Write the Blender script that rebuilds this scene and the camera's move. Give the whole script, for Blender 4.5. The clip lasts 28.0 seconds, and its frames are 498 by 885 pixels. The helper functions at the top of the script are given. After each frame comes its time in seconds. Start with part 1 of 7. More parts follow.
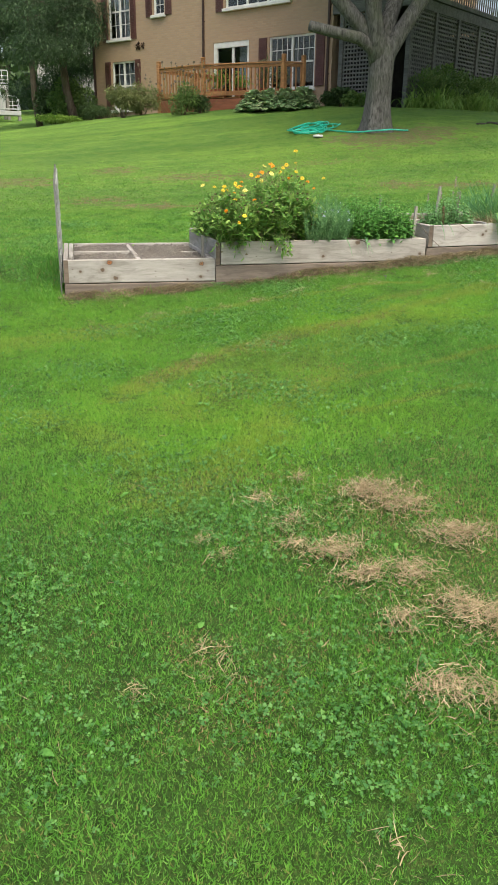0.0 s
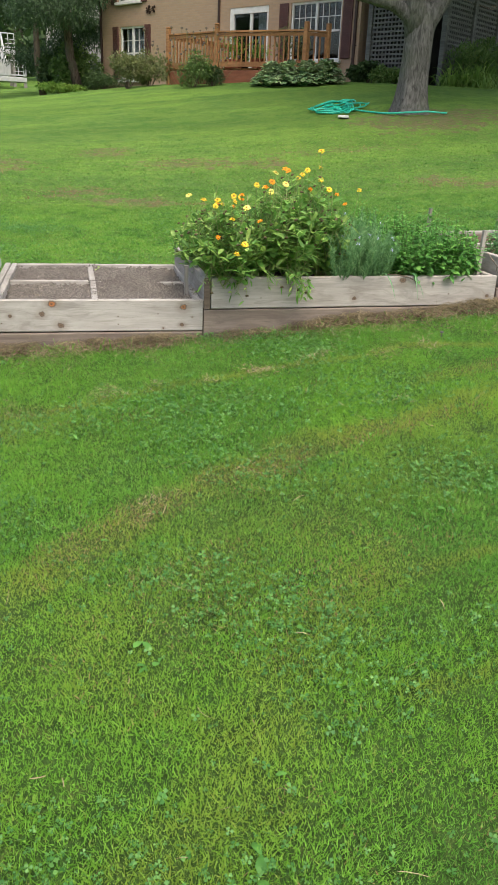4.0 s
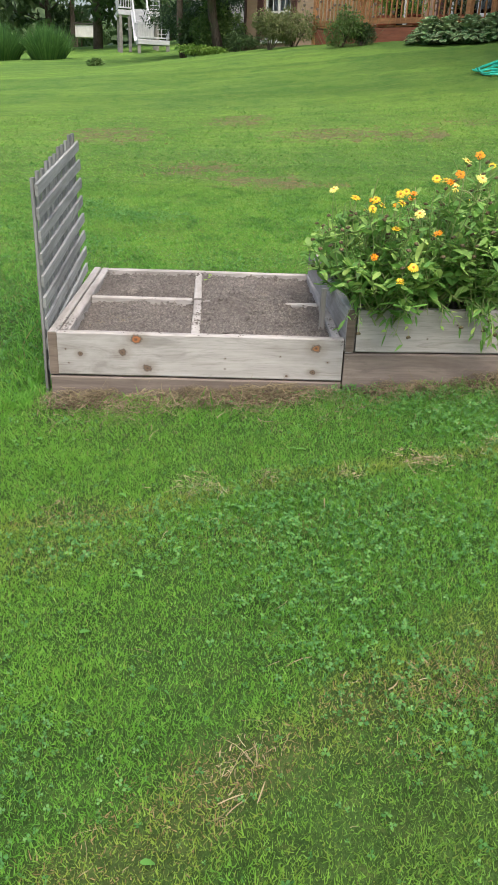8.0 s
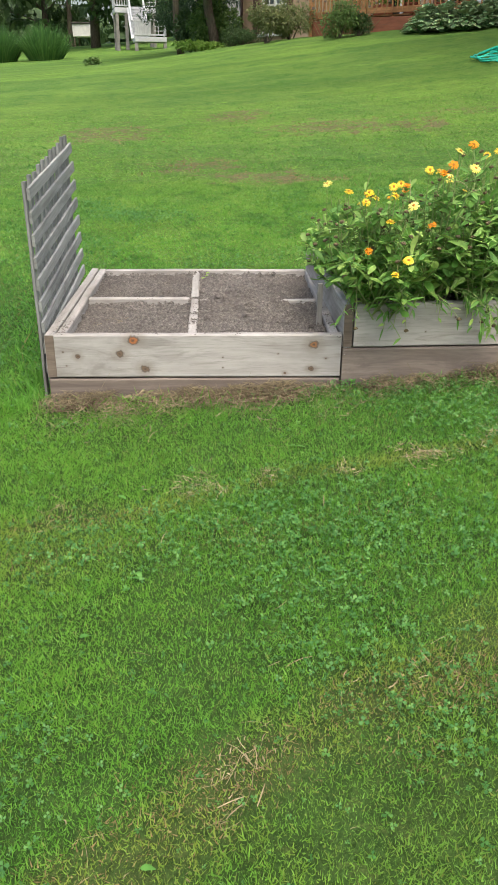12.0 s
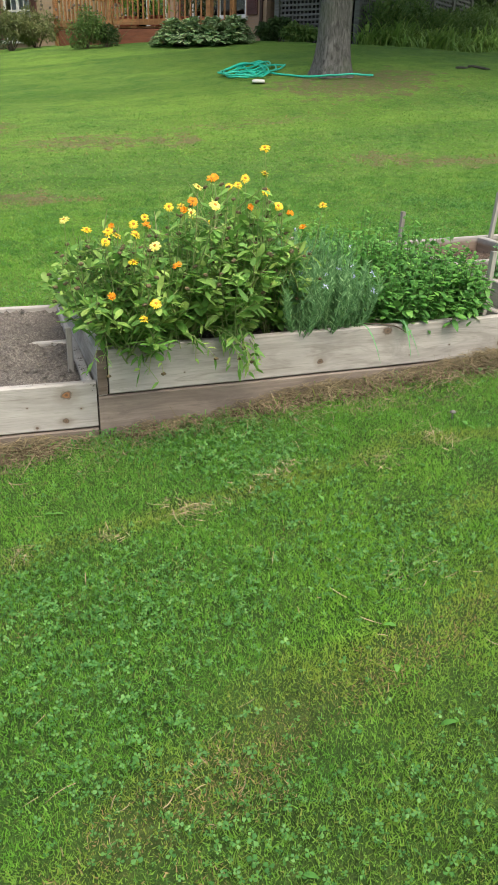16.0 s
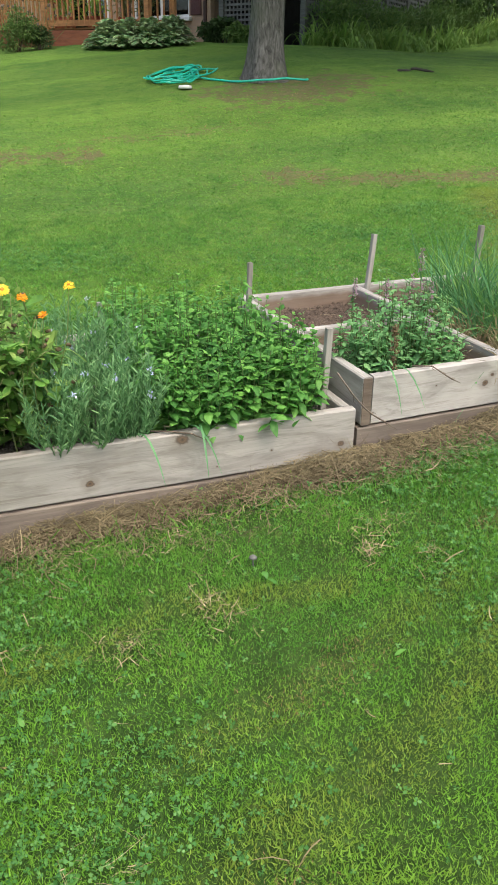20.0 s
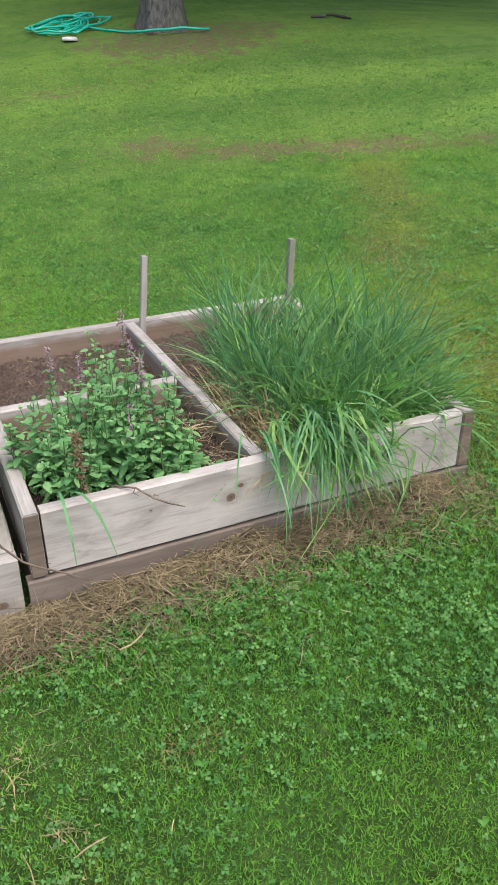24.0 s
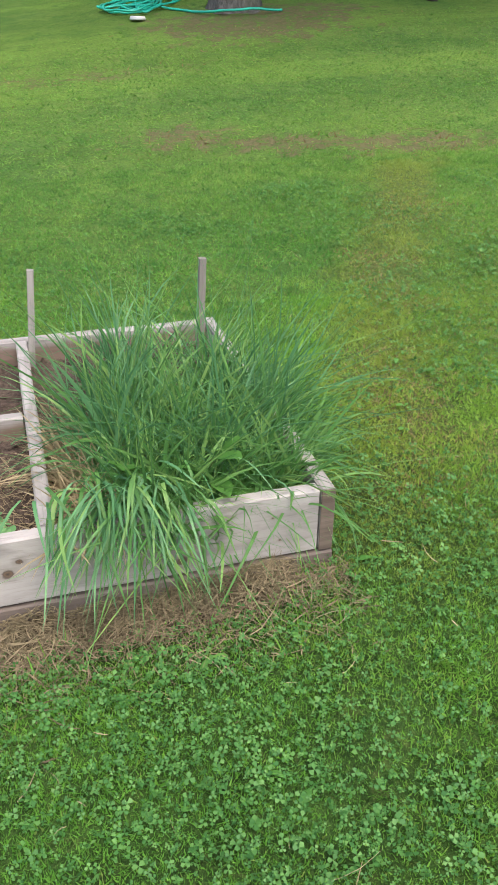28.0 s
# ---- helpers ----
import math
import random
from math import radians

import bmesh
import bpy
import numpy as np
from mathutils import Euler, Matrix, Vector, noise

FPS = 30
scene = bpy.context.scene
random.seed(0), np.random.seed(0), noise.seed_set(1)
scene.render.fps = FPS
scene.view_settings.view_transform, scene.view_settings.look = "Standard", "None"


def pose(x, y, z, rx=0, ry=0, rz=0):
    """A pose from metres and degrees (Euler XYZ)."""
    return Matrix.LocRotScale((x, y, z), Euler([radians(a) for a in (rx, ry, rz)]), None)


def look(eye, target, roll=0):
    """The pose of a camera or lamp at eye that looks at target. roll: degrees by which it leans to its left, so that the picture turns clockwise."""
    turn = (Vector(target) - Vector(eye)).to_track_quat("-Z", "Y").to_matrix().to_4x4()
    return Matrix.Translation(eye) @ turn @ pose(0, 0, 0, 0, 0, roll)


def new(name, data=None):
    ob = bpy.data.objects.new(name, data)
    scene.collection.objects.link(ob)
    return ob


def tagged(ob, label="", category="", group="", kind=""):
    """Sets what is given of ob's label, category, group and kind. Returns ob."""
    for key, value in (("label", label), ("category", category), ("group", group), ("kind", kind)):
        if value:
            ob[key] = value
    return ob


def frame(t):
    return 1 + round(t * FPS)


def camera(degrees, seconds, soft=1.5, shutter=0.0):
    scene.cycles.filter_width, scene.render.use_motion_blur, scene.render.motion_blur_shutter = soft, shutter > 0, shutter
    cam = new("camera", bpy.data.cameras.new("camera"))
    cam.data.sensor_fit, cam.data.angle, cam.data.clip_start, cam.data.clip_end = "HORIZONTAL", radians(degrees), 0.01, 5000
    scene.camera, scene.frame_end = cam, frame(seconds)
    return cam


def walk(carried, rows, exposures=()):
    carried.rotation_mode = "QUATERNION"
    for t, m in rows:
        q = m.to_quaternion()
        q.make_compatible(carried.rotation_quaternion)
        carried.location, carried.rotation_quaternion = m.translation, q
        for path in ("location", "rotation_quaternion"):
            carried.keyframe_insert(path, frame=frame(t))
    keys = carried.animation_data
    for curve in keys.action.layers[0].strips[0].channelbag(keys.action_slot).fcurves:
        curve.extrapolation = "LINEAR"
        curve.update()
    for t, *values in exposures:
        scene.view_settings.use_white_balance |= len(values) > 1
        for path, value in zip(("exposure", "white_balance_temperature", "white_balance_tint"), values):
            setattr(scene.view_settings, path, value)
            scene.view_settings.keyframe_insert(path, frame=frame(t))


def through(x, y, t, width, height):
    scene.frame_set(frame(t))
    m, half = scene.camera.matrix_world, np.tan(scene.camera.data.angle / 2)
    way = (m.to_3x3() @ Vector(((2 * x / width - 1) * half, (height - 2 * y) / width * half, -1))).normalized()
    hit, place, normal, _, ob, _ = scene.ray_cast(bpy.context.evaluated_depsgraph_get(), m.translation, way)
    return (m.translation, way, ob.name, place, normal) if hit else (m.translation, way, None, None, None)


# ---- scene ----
cam = camera(35.7, 28.0, 1.25)
PATH = [
    (0, (0.101, -6.411, 0.744), (0.509, -4.575, 0.063), 0.7),
    (0.5, (0.239, -6.245, 0.827), (0.649, -4.407, 0.154), 2.7),
    (1, (0.263, -5.978, 0.805), (0.686, -4.145, 0.124), 3.5),
    (1.5, (0.243, -5.703, 0.877), (0.757, -3.894, 0.197), 1.8),
    (2, (0.321, -5.411, 0.876), (0.763, -3.6, 0.153), 1.3),
    (2.5, (0.428, -5.127, 0.883), (0.808, -3.304, 0.155), 2.8),
    (4.5, (0.632, -4.233, 0.907), (1.005, -2.414, 0.164), 1.9),
    (5, (0.666, -3.939, 0.87), (0.868, -2.09, 0.133), 1.9),
    (5.5, (0.617, -3.642, 0.895), (0.792, -1.791, 0.16), 1.0),
    (6, (0.621, -3.428, 0.889), (0.807, -1.588, 0.128), 1.1),
    (6.5, (0.674, -3.251, 0.933), (0.786, -1.404, 0.174), 2.3),
    (7, (0.692, -3.093, 0.896), (0.781, -1.254, 0.116), 1.3),
    (7.5, (0.699, -3.067, 0.913), (0.793, -1.24, 0.106), 1.6),
    (8, (0.721, -3.088, 0.914), (0.793, -1.266, 0.093), 2.2),
    (8.5, (0.735, -3.097, 0.908), (0.811, -1.269, 0.099), 1.9),
    (9, (0.746, -3.094, 0.92), (0.82, -1.263, 0.119), 1.3),
    (9.5, (0.747, -3.088, 0.916), (0.815, -1.258, 0.111), 1.4),
    (10, (0.75, -3.082, 0.916), (0.811, -1.26, 0.092), 1.1),
    (10.5, (0.753, -3.081, 0.919), (0.81, -1.261, 0.09), 1.0),
    (11, (0.749, -3.073, 0.916), (0.804, -1.255, 0.083), 1.1),
    (11.5, (0.754, -3.074, 0.925), (0.796, -1.257, 0.091), 0.5),
    (13.5, (0.779, -3.083, 0.912), (0.876, -1.262, 0.09), -0.2),
    (14, (0.796, -3.111, 0.925), (0.934, -1.291, 0.108), -0.4),
    (14.5, (0.822, -3.088, 0.923), (1.024, -1.275, 0.103), -1.5),
    (15, (0.857, -2.991, 0.944), (1.17, -1.199, 0.112), -0.0),
    (15.5, (0.882, -2.903, 0.985), (1.298, -1.131, 0.157), 1.1),
    (16, (0.915, -2.833, 0.999), (1.484, -1.095, 0.189), 1.4),
    (16.5, (0.97, -2.772, 1.009), (1.602, -1.066, 0.178), 1.4),
    (17, (1.116, -2.673, 1.001), (1.696, -0.947, 0.174), 1.5),
    (17.5, (1.275, -2.614, 1.04), (1.762, -0.861, 0.21), 2.3),
    (18, (1.37, -2.526, 1.019), (1.821, -0.768, 0.18), 0.4),
    (18.5, (1.451, -2.416, 1.072), (2.005, -0.693, 0.222), 0.9),
    (19, (1.534, -2.335, 1.098), (2.184, -0.648, 0.243), 0.5),
    (19.5, (1.719, -2.248, 1.087), (2.386, -0.552, 0.263), 0.6),
    (20, (1.907, -2.205, 1.133), (2.515, -0.482, 0.32), 0.9),
    (20.5, (2.052, -2.105, 1.112), (2.684, -0.403, 0.273), 0.7),
    (21, (2.202, -1.95, 1.13), (2.917, -0.29, 0.274), 2.2),
    (21.5, (2.314, -1.865, 1.145), (3.1, -0.247, 0.271), 1.0),
    (23.5, (2.961, -1.585, 1.205), (3.592, 0.086, 0.306), 2.1),
    (24, (3.059, -1.531, 1.23), (3.722, 0.118, 0.313), 0.3),
    (24.5, (3.243, -1.51, 1.219), (3.902, 0.145, 0.31), 1.1),
    (25, (3.424, -1.547, 1.248), (3.943, 0.144, 0.316), 2.7),
    (25.5, (3.534, -1.499, 1.239), (3.989, 0.208, 0.301), 1.3),
    (26, (3.629, -1.381, 1.254), (4.091, 0.317, 0.303), 4.4),
    (26.5, (3.702, -1.317, 1.273), (4.163, 0.361, 0.287), 3.8),
    (27, (3.769, -1.326, 1.272), (4.167, 0.382, 0.31), 3.8),
    (27.5, (3.793, -1.328, 1.277), (4.16, 0.388, 0.318), 2.7),
    (28, (3.851, -1.36, 1.269), (4.282, 0.343, 0.312), 1.3),
]
# the white balance drifts a little on the way
TONE = ((0, 1.24, 6950, 4.0), (5, 1.19, 6700, 8), (8, 1.2, 6500, 9.5), (17, 1.21, 6850, 4.5), (21, 1.17, 6550, 6.5), (24, 1.08, 6350, 11), (28, 1.18, 6350, 12.5))
walk(cam, [(t, look(eye, target, roll)) for t, eye, target, roll in PATH], TONE)


# ---- light ----
world = bpy.data.worlds.new("overcast_sky")
scene.world = world
world.use_nodes = True
wn = world.node_tree
sky = wn.nodes.new("ShaderNodeTexSky")
sky.sky_type = "NISHITA"
sky.sun_disc = False
sky.sun_elevation, sky.sun_rotation = radians(64), radians(166)
sky.air_density, sky.dust_density, sky.ozone_density = 1.0, 6.0, 0.6
wn.links.new(sky.outputs["Color"], wn.nodes["Background"].inputs["Color"])
wn.nodes["Background"].inputs["Strength"].default_value = 0.15
sun = new("sun", bpy.data.lights.new("sun", "SUN"))
sun.data.energy, sun.data.angle, sun.data.color = 0.9, radians(70), (1.0, 0.96, 0.9)
# behind the camera and high, so the shadows are short and very soft
sun.matrix_basis = look((3, -12, 26), (0, 0, 0))

# ---- materials ----
class Nodes:
    """A thin wrapper to write node materials in few lines."""

    def __init__(self, name, rough=0.7, metal=0.0, spec=0.3):
        self.m = bpy.data.materials.new(name)
        self.m.use_nodes = True
        self.t = self.m.node_tree
        self.b = self.t.nodes["Principled BSDF"]
        self.out = self.t.nodes["Material Output"]
        self.b.inputs["Roughness"].default_value = rough
        self.b.inputs["Metallic"].default_value = metal
        self.b.inputs["Specular IOR Level"].default_value = spec

    def put(self, socket, value):
        if isinstance(value, bpy.types.NodeSocket):
            self.t.links.new(value, socket)
        elif value is not None:
            if isinstance(value, tuple) and len(value) == 3 and socket.type == "RGBA":
                value = (*value, 1)
            socket.default_value = value

    def node(self, kind, **values):
        n = self.t.nodes.new(kind)
        for key, value in values.items():
            self.put(n.inputs[key.replace("_", " ")], value)
        return n

    def coord(self, which="Object"):
        return self.t.nodes.new("ShaderNodeTexCoord").outputs[which]

    def scaled(self, vec, s, shift=None):
        n = self.node("ShaderNodeMapping", Vector=vec, Scale=s)
        if shift is not None:
            self.put(n.inputs["Location"], shift)
        return n.outputs[0]

    def noise(self, vec, scale, detail=3.0, rough=0.55, distort=0.0):
        n = self.node("ShaderNodeTexNoise", Vector=vec, Scale=scale, Detail=detail, Roughness=rough, Distortion=distort)
        return n.outputs["Fac"]

    def voronoi(self, vec, scale, feature="F1", out="Distance"):
        n = self.node("ShaderNodeTexVoronoi", Vector=vec, Scale=scale)
        n.feature = feature
        return n.outputs[out]

    def math(self, op, a, b=0.0, clamp=False):
        n = self.t.nodes.new("ShaderNodeMath")
        n.operation, n.use_clamp = op, clamp
        self.put(n.inputs[0], a)
        self.put(n.inputs[1], b)
        return n.outputs[0]

    def span(self, value, a, b, c=0.0, d=1.0):
        n = self.t.nodes.new("ShaderNodeMapRange")
        n.interpolation_type = "SMOOTHSTEP"
        for k, v in zip(range(5), (value, a, b, c, d)):
            self.put(n.inputs[k], v)
        return n.outputs[0]

    def mix(self, fac, a, b, how="MIX"):
        n = self.t.nodes.new("ShaderNodeMix")
        n.data_type, n.blend_type = "RGBA", how
        self.put(n.inputs[0], fac)
        self.put(n.inputs[6], a)
        self.put(n.inputs[7], b)
        return n.outputs[2]

    def ramp(self, fac, *stops):
        n = self.t.nodes.new("ShaderNodeValToRGB")
        self.put(n.inputs[0], fac)
        el = n.color_ramp.elements
        while len(el) < len(stops):
            el.new(0.5)
        for e, (p, c) in zip(el, stops):
            e.position, e.color = p, (*c, 1)
        return n.outputs[0]

    def bump(self, height, strength=0.4, distance=0.01):
        n = self.node("ShaderNodeBump", Strength=strength, Distance=distance, Height=height)
        self.put(self.b.inputs["Normal"], n.outputs[0])

    def color(self, c):
        self.put(self.b.inputs["Base Color"], c)
        return self

    def random(self):
        return self.t.nodes.new("ShaderNodeObjectInfo").outputs["Random"]

    def island(self):
        return self.t.nodes.new("ShaderNodeNewGeometry").outputs["Random Per Island"]

    def world_place(self):
        return self.t.nodes.new("ShaderNodeNewGeometry").outputs["Position"]

    def leafy(self, color, through=0.35):
        """Thin leaves: part of the light goes through."""
        tr = self.node("ShaderNodeBsdfTranslucent", Color=color)
        mx = self.node("ShaderNodeMixShader", Fac=through)
        self.t.links.new(self.b.outputs[0], mx.inputs[1])
        self.t.links.new(tr.outputs[0], mx.inputs[2])
        self.t.links.new(mx.outputs[0], self.out.inputs["Surface"])
        return self


def spread(n, vec):
    """Shift the pattern by a random amount for each object."""
    r = n.random()
    return n.scaled(vec, (1, 1, 1), n.node("ShaderNodeCombineXYZ", X=n.math("MULTIPLY", r, 37.0), Y=n.math("MULTIPLY", r, 11.0), Z=n.math("MULTIPLY", r, 23.0)).outputs[0])


def wood(name, light, mid, dark, knots=(), rough=0.8, stain=0.5, calm=0.0, soiled=None):
    """Weathered boards with the grain along the local x axis; knots are (x, z, radius)."""
    n = Nodes(name, rough, spec=0.2)
    raw = n.coord()
    vec = spread(n, raw)
    grain = n.noise(n.scaled(vec, (2.5, 60, 60)), 1.0, 5, 0.6, 0.6)
    broad = n.noise(n.scaled(vec, (1.6, 7, 7)), 1.0, 4, 0.6, 0.5)
    fine = n.noise(n.scaled(vec, (12, 320, 320)), 1.0, 2)
    c = n.ramp(grain, (0.28, dark), (0.5, mid), (0.72, light))
    c = n.mix(calm, c, n.mix(0.5, mid, light))
    c = n.mix(n.span(broad, 0.35, 0.72), n.mix(0.5, c, light), n.mix(stain, c, dark))
    blot = n.noise(n.scaled(vec, (1.7, 4, 6)), 1.6, 5, 0.62, 1.5)
    c = n.mix(n.span(blot, 0.46, 0.7, 0.0, 0.75), c, n.mix(0.55, mid, dark))
    smear = n.noise(n.scaled(vec, (0.9, 3, 9)), 2.6, 4, 0.6, 2.0)
    c = n.mix(n.span(smear, 0.54, 0.72, 0.0, 0.5), c, n.mix(0.4, dark, (0.2, 0.17, 0.14)))
    c = n.mix(n.math("MULTIPLY", n.span(fine, 0.55, 0.75), 0.35), c, dark)
    height = n.math("ADD", n.math("MULTIPLY", grain, 0.7), n.math("MULTIPLY", fine, 0.5))
    if knots:
        sep = n.node("ShaderNodeSeparateXYZ", Vector=raw)
        for kx, kz, kr, *tone in knots:
            dx = n.math("MULTIPLY", n.math("SUBTRACT", sep.outputs[0], kx), 0.8)
            dz = n.math("SUBTRACT", sep.outputs[2], kz)
            d = n.math("SQRT", n.math("ADD", n.math("MULTIPLY", dx, dx), n.math("MULTIPLY", dz, dz)))
            d = n.math("ADD", d, n.math("MULTIPLY", n.math("SUBTRACT", n.noise(raw, 60, 3), 0.5), kr * 0.9))
            c = n.mix(n.span(d, kr * 0.8, kr * 2.6, 0.4, 0.0), c, (0.15, 0.125, 0.1))
            c = n.mix(n.span(d, kr * 0.55, kr * 1.05, 0.92, 0.0), c, n.ramp(n.math("DIVIDE", d, kr), (0.0, (0.05, 0.035, 0.026)), (0.4, tone[0] if tone else (0.13, 0.085, 0.055)), (0.7, (0.075, 0.058, 0.045)), (1.0, (0.16, 0.125, 0.095))))
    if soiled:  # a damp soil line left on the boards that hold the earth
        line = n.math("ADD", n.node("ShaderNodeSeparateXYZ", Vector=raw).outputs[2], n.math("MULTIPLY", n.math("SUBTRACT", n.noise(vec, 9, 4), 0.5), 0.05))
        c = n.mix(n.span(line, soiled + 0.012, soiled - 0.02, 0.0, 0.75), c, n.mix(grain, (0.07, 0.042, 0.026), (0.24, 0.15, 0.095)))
    n.color(c)
    n.bump(height, 0.35, 0.003)
    return n.m


W_LIGHT, W_MID, W_DARK = (0.405, 0.388, 0.37), (0.29, 0.276, 0.26), (0.13, 0.118, 0.105)
MAT_BOARD = wood("weathered_board", W_LIGHT, W_MID, W_DARK, calm=0.45)
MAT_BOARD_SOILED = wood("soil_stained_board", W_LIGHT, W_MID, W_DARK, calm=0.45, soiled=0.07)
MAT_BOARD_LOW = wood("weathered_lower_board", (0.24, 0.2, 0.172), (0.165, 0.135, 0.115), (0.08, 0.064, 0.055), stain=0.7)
MAT_FRONT_ONE = wood("weathered_front_board", W_LIGHT, W_MID, W_DARK, ((-0.268, 0.07, 0.024, (0.34, 0.12, 0.035)), (-0.327, 0.012, 0.018), (-0.225, -0.055, 0.02), (0.479, 0.05, 0.02, (0.24, 0.11, 0.04)), (-0.5, 0.0, 0.012), (0.47, -0.055, 0.012), (0.1, -0.005, 0.003), (0.1, -0.05, 0.003), (-0.55, -0.04, 0.003), (-0.56, 0.02, 0.003), (0.33, 0.01, 0.003), (0.36, -0.075, 0.006), (0.53, -0.01, 0.004)), calm=0.55)
MAT_FRONT_TWO = wood("weathered_front_board_grey", (0.4, 0.375, 0.35), W_MID, W_DARK, ((-0.03, -0.04, 0.014), (0.87, -0.035, 0.013), (0.28, 0.068, 0.022), (0.6, -0.02, 0.004), (0.4, -0.05, 0.003), (-0.5, 0.03, 0.004), (-0.62, -0.03, 0.003)), calm=0.5)
MAT_FRONT_THREE = wood("weathered_front_board_pale", (0.45, 0.425, 0.408), (0.345, 0.322, 0.305), W_DARK, ((-0.13, 0.0, 0.014), (-0.1, 0.03, 0.008), (0.27, -0.05, 0.015), (-0.35, 0.02, 0.003), (0.5, 0.03, 0.003), (0.52, -0.04, 0.003)), calm=0.55)
MAT_END = wood("dark_end_grain", (0.20, 0.16, 0.13), (0.13, 0.1, 0.08), (0.06, 0.045, 0.035))
MAT_STAKE = wood("grey_stake", (0.33, 0.315, 0.29), (0.24, 0.225, 0.205), (0.13, 0.118, 0.1))
MAT_TRELLIS = wood("silvered_lath", (0.33, 0.34, 0.33), (0.235, 0.243, 0.237), (0.11, 0.113, 0.112))
# same wood as the cross laths, darkened for the shade behind them
MAT_SHADED_LATH = wood("shaded_lath", (0.25, 0.255, 0.247), (0.17, 0.175, 0.168), (0.08, 0.082, 0.08))
MAT_DECK = wood("stained_deck_wood", (0.4, 0.205, 0.092), (0.3, 0.145, 0.062), (0.13, 0.06, 0.028))
MAT_DECK_RED = wood("red_deck_skirt", (0.24, 0.092, 0.052), (0.18, 0.068, 0.039), (0.1, 0.04, 0.024))
MAT_LATTICE = wood("grey_lattice", (0.15, 0.156, 0.148), (0.1, 0.104, 0.1), (0.05, 0.051, 0.048))


def plain(name, c1, c2, scale=6.0, rough=0.6, bump=0.15, metal=0.0, spec=0.3):
    n = Nodes(name, rough, metal, spec)
    vec = n.coord()
    c = n.mix(n.span(n.noise(vec, scale, 5, 0.6), 0.3, 0.7), c1, c2)
    c = n.mix(n.math("MULTIPLY", n.noise(vec, scale * 9, 3), 0.25), c, c2)
    n.color(c)
    n.bump(n.noise(vec, scale * 12, 4), bump, 0.004)
    return n.m


def brick():
    n = Nodes("tan_brick", 0.85, spec=0.15)
    raw = n.coord()
    sep = n.node("ShaderNodeSeparateXYZ", Vector=raw)
    vec = n.node("ShaderNodeCombineXYZ", X=n.math("ADD", sep.outputs[0], sep.outputs[1]), Y=sep.outputs[2], Z=0.0).outputs[0]
    b = n.node("ShaderNodeTexBrick", Vector=vec, Color1=(0.34, 0.24, 0.165), Color2=(0.29, 0.205, 0.142), Mortar=(0.27, 0.22, 0.175), Scale=1.0, Mortar_Size=0.006, Mortar_Smooth=0.2, Bias=0.0, Brick_Width=0.205, Row_Height=0.0667)
    c = n.mix(n.math("MULTIPLY", n.noise(raw, 0.7, 5), 0.5), b.outputs["Color"], (0.28, 0.2, 0.14))
    c = n.mix(n.math("MULTIPLY", n.noise(raw, 26, 3), 0.3), c, (0.38, 0.265, 0.185))
    n.color(c)
    n.bump(n.math("SUBTRACT", 1.0, b.outputs["Fac"]), 0.5, 0.006)
    return n.m


MAT_BRICK = brick()
MAT_WHITE = plain("white_frame_paint", (0.62, 0.62, 0.61), (0.5, 0.5, 0.49), 4, 0.45)
MAT_SHUTTER = plain("maroon_shutter_paint", (0.1, 0.042, 0.038), (0.072, 0.033, 0.03), 5, 0.5)
MAT_BROWN_METAL = plain("brown_downspout_metal", (0.055, 0.032, 0.026), (0.04, 0.024, 0.02), 5, 0.4, metal=0.2)
MAT_ROOF = plain("dark_shingle", (0.06, 0.055, 0.05), (0.035, 0.033, 0.03), 12, 0.9)
MAT_SIDING = plain("white_siding", (0.34, 0.34, 0.33), (0.25, 0.25, 0.24), 1.2, 0.6)
MAT_CONCRETE = plain("grey_post", (0.25, 0.24, 0.22), (0.17, 0.16, 0.15), 5, 0.85)
# pale blue-grey tone stands in for the sky mirrored in the glass
MAT_CURTAIN = plain("sky_toned_curtain", (0.42, 0.45, 0.475), (0.28, 0.3, 0.32), 9, 0.9)
# near-black colour stands in for unlit rooms and the porch's dim inside
MAT_ROOM_SHADE = plain("painted_room_shade", (0.05, 0.05, 0.05), (0.03, 0.03, 0.03), 3, 0.9)
MAT_HOSE = plain("green_hose_rubber", (0.015, 0.42, 0.30), (0.012, 0.33, 0.23), 20, 0.35, spec=0.5)
MAT_POT = plain("terracotta_pot", (0.30, 0.09, 0.05), (0.22, 0.06, 0.035), 9, 0.8)


def glass():
    n = Nodes("window_glass", 0.03, spec=0.6)
    n.b.inputs["Base Color"].default_value = (0.55, 0.62, 0.66, 1)
    n.b.inputs["Transmission Weight"].default_value = 1.0
    n.b.inputs["IOR"].default_value = 1.5
    return n.m


MAT_GLASS = glass()


def bark(name, c1, c2, c3, stretch=0.25):
    n = Nodes(name, 0.9, spec=0.15)
    vec = n.coord()
    long = n.scaled(vec, (1, 1, stretch))
    ridge = n.noise(long, 22, 6, 0.65, 0.7)
    c = n.ramp(ridge, (0.3, c3), (0.5, c1), (0.7, c2))
    c = n.mix(n.math("MULTIPLY", n.span(n.noise(vec, 2.2, 4), 0.45, 0.7), 0.5), c, (0.09, 0.1, 0.065))
    n.color(c)
    n.bump(n.math("ADD", ridge, n.math("MULTIPLY", n.noise(long, 70, 3), 0.4)), 0.9, 0.02)
    return n.m


MAT_BARK = bark("grey_maple_bark", (0.085, 0.083, 0.077), (0.15, 0.147, 0.138), (0.028, 0.027, 0.025))
MAT_BARK_DARK = bark("dark_cedar_bark", (0.09, 0.07, 0.055), (0.14, 0.11, 0.09), (0.03, 0.024, 0.02))


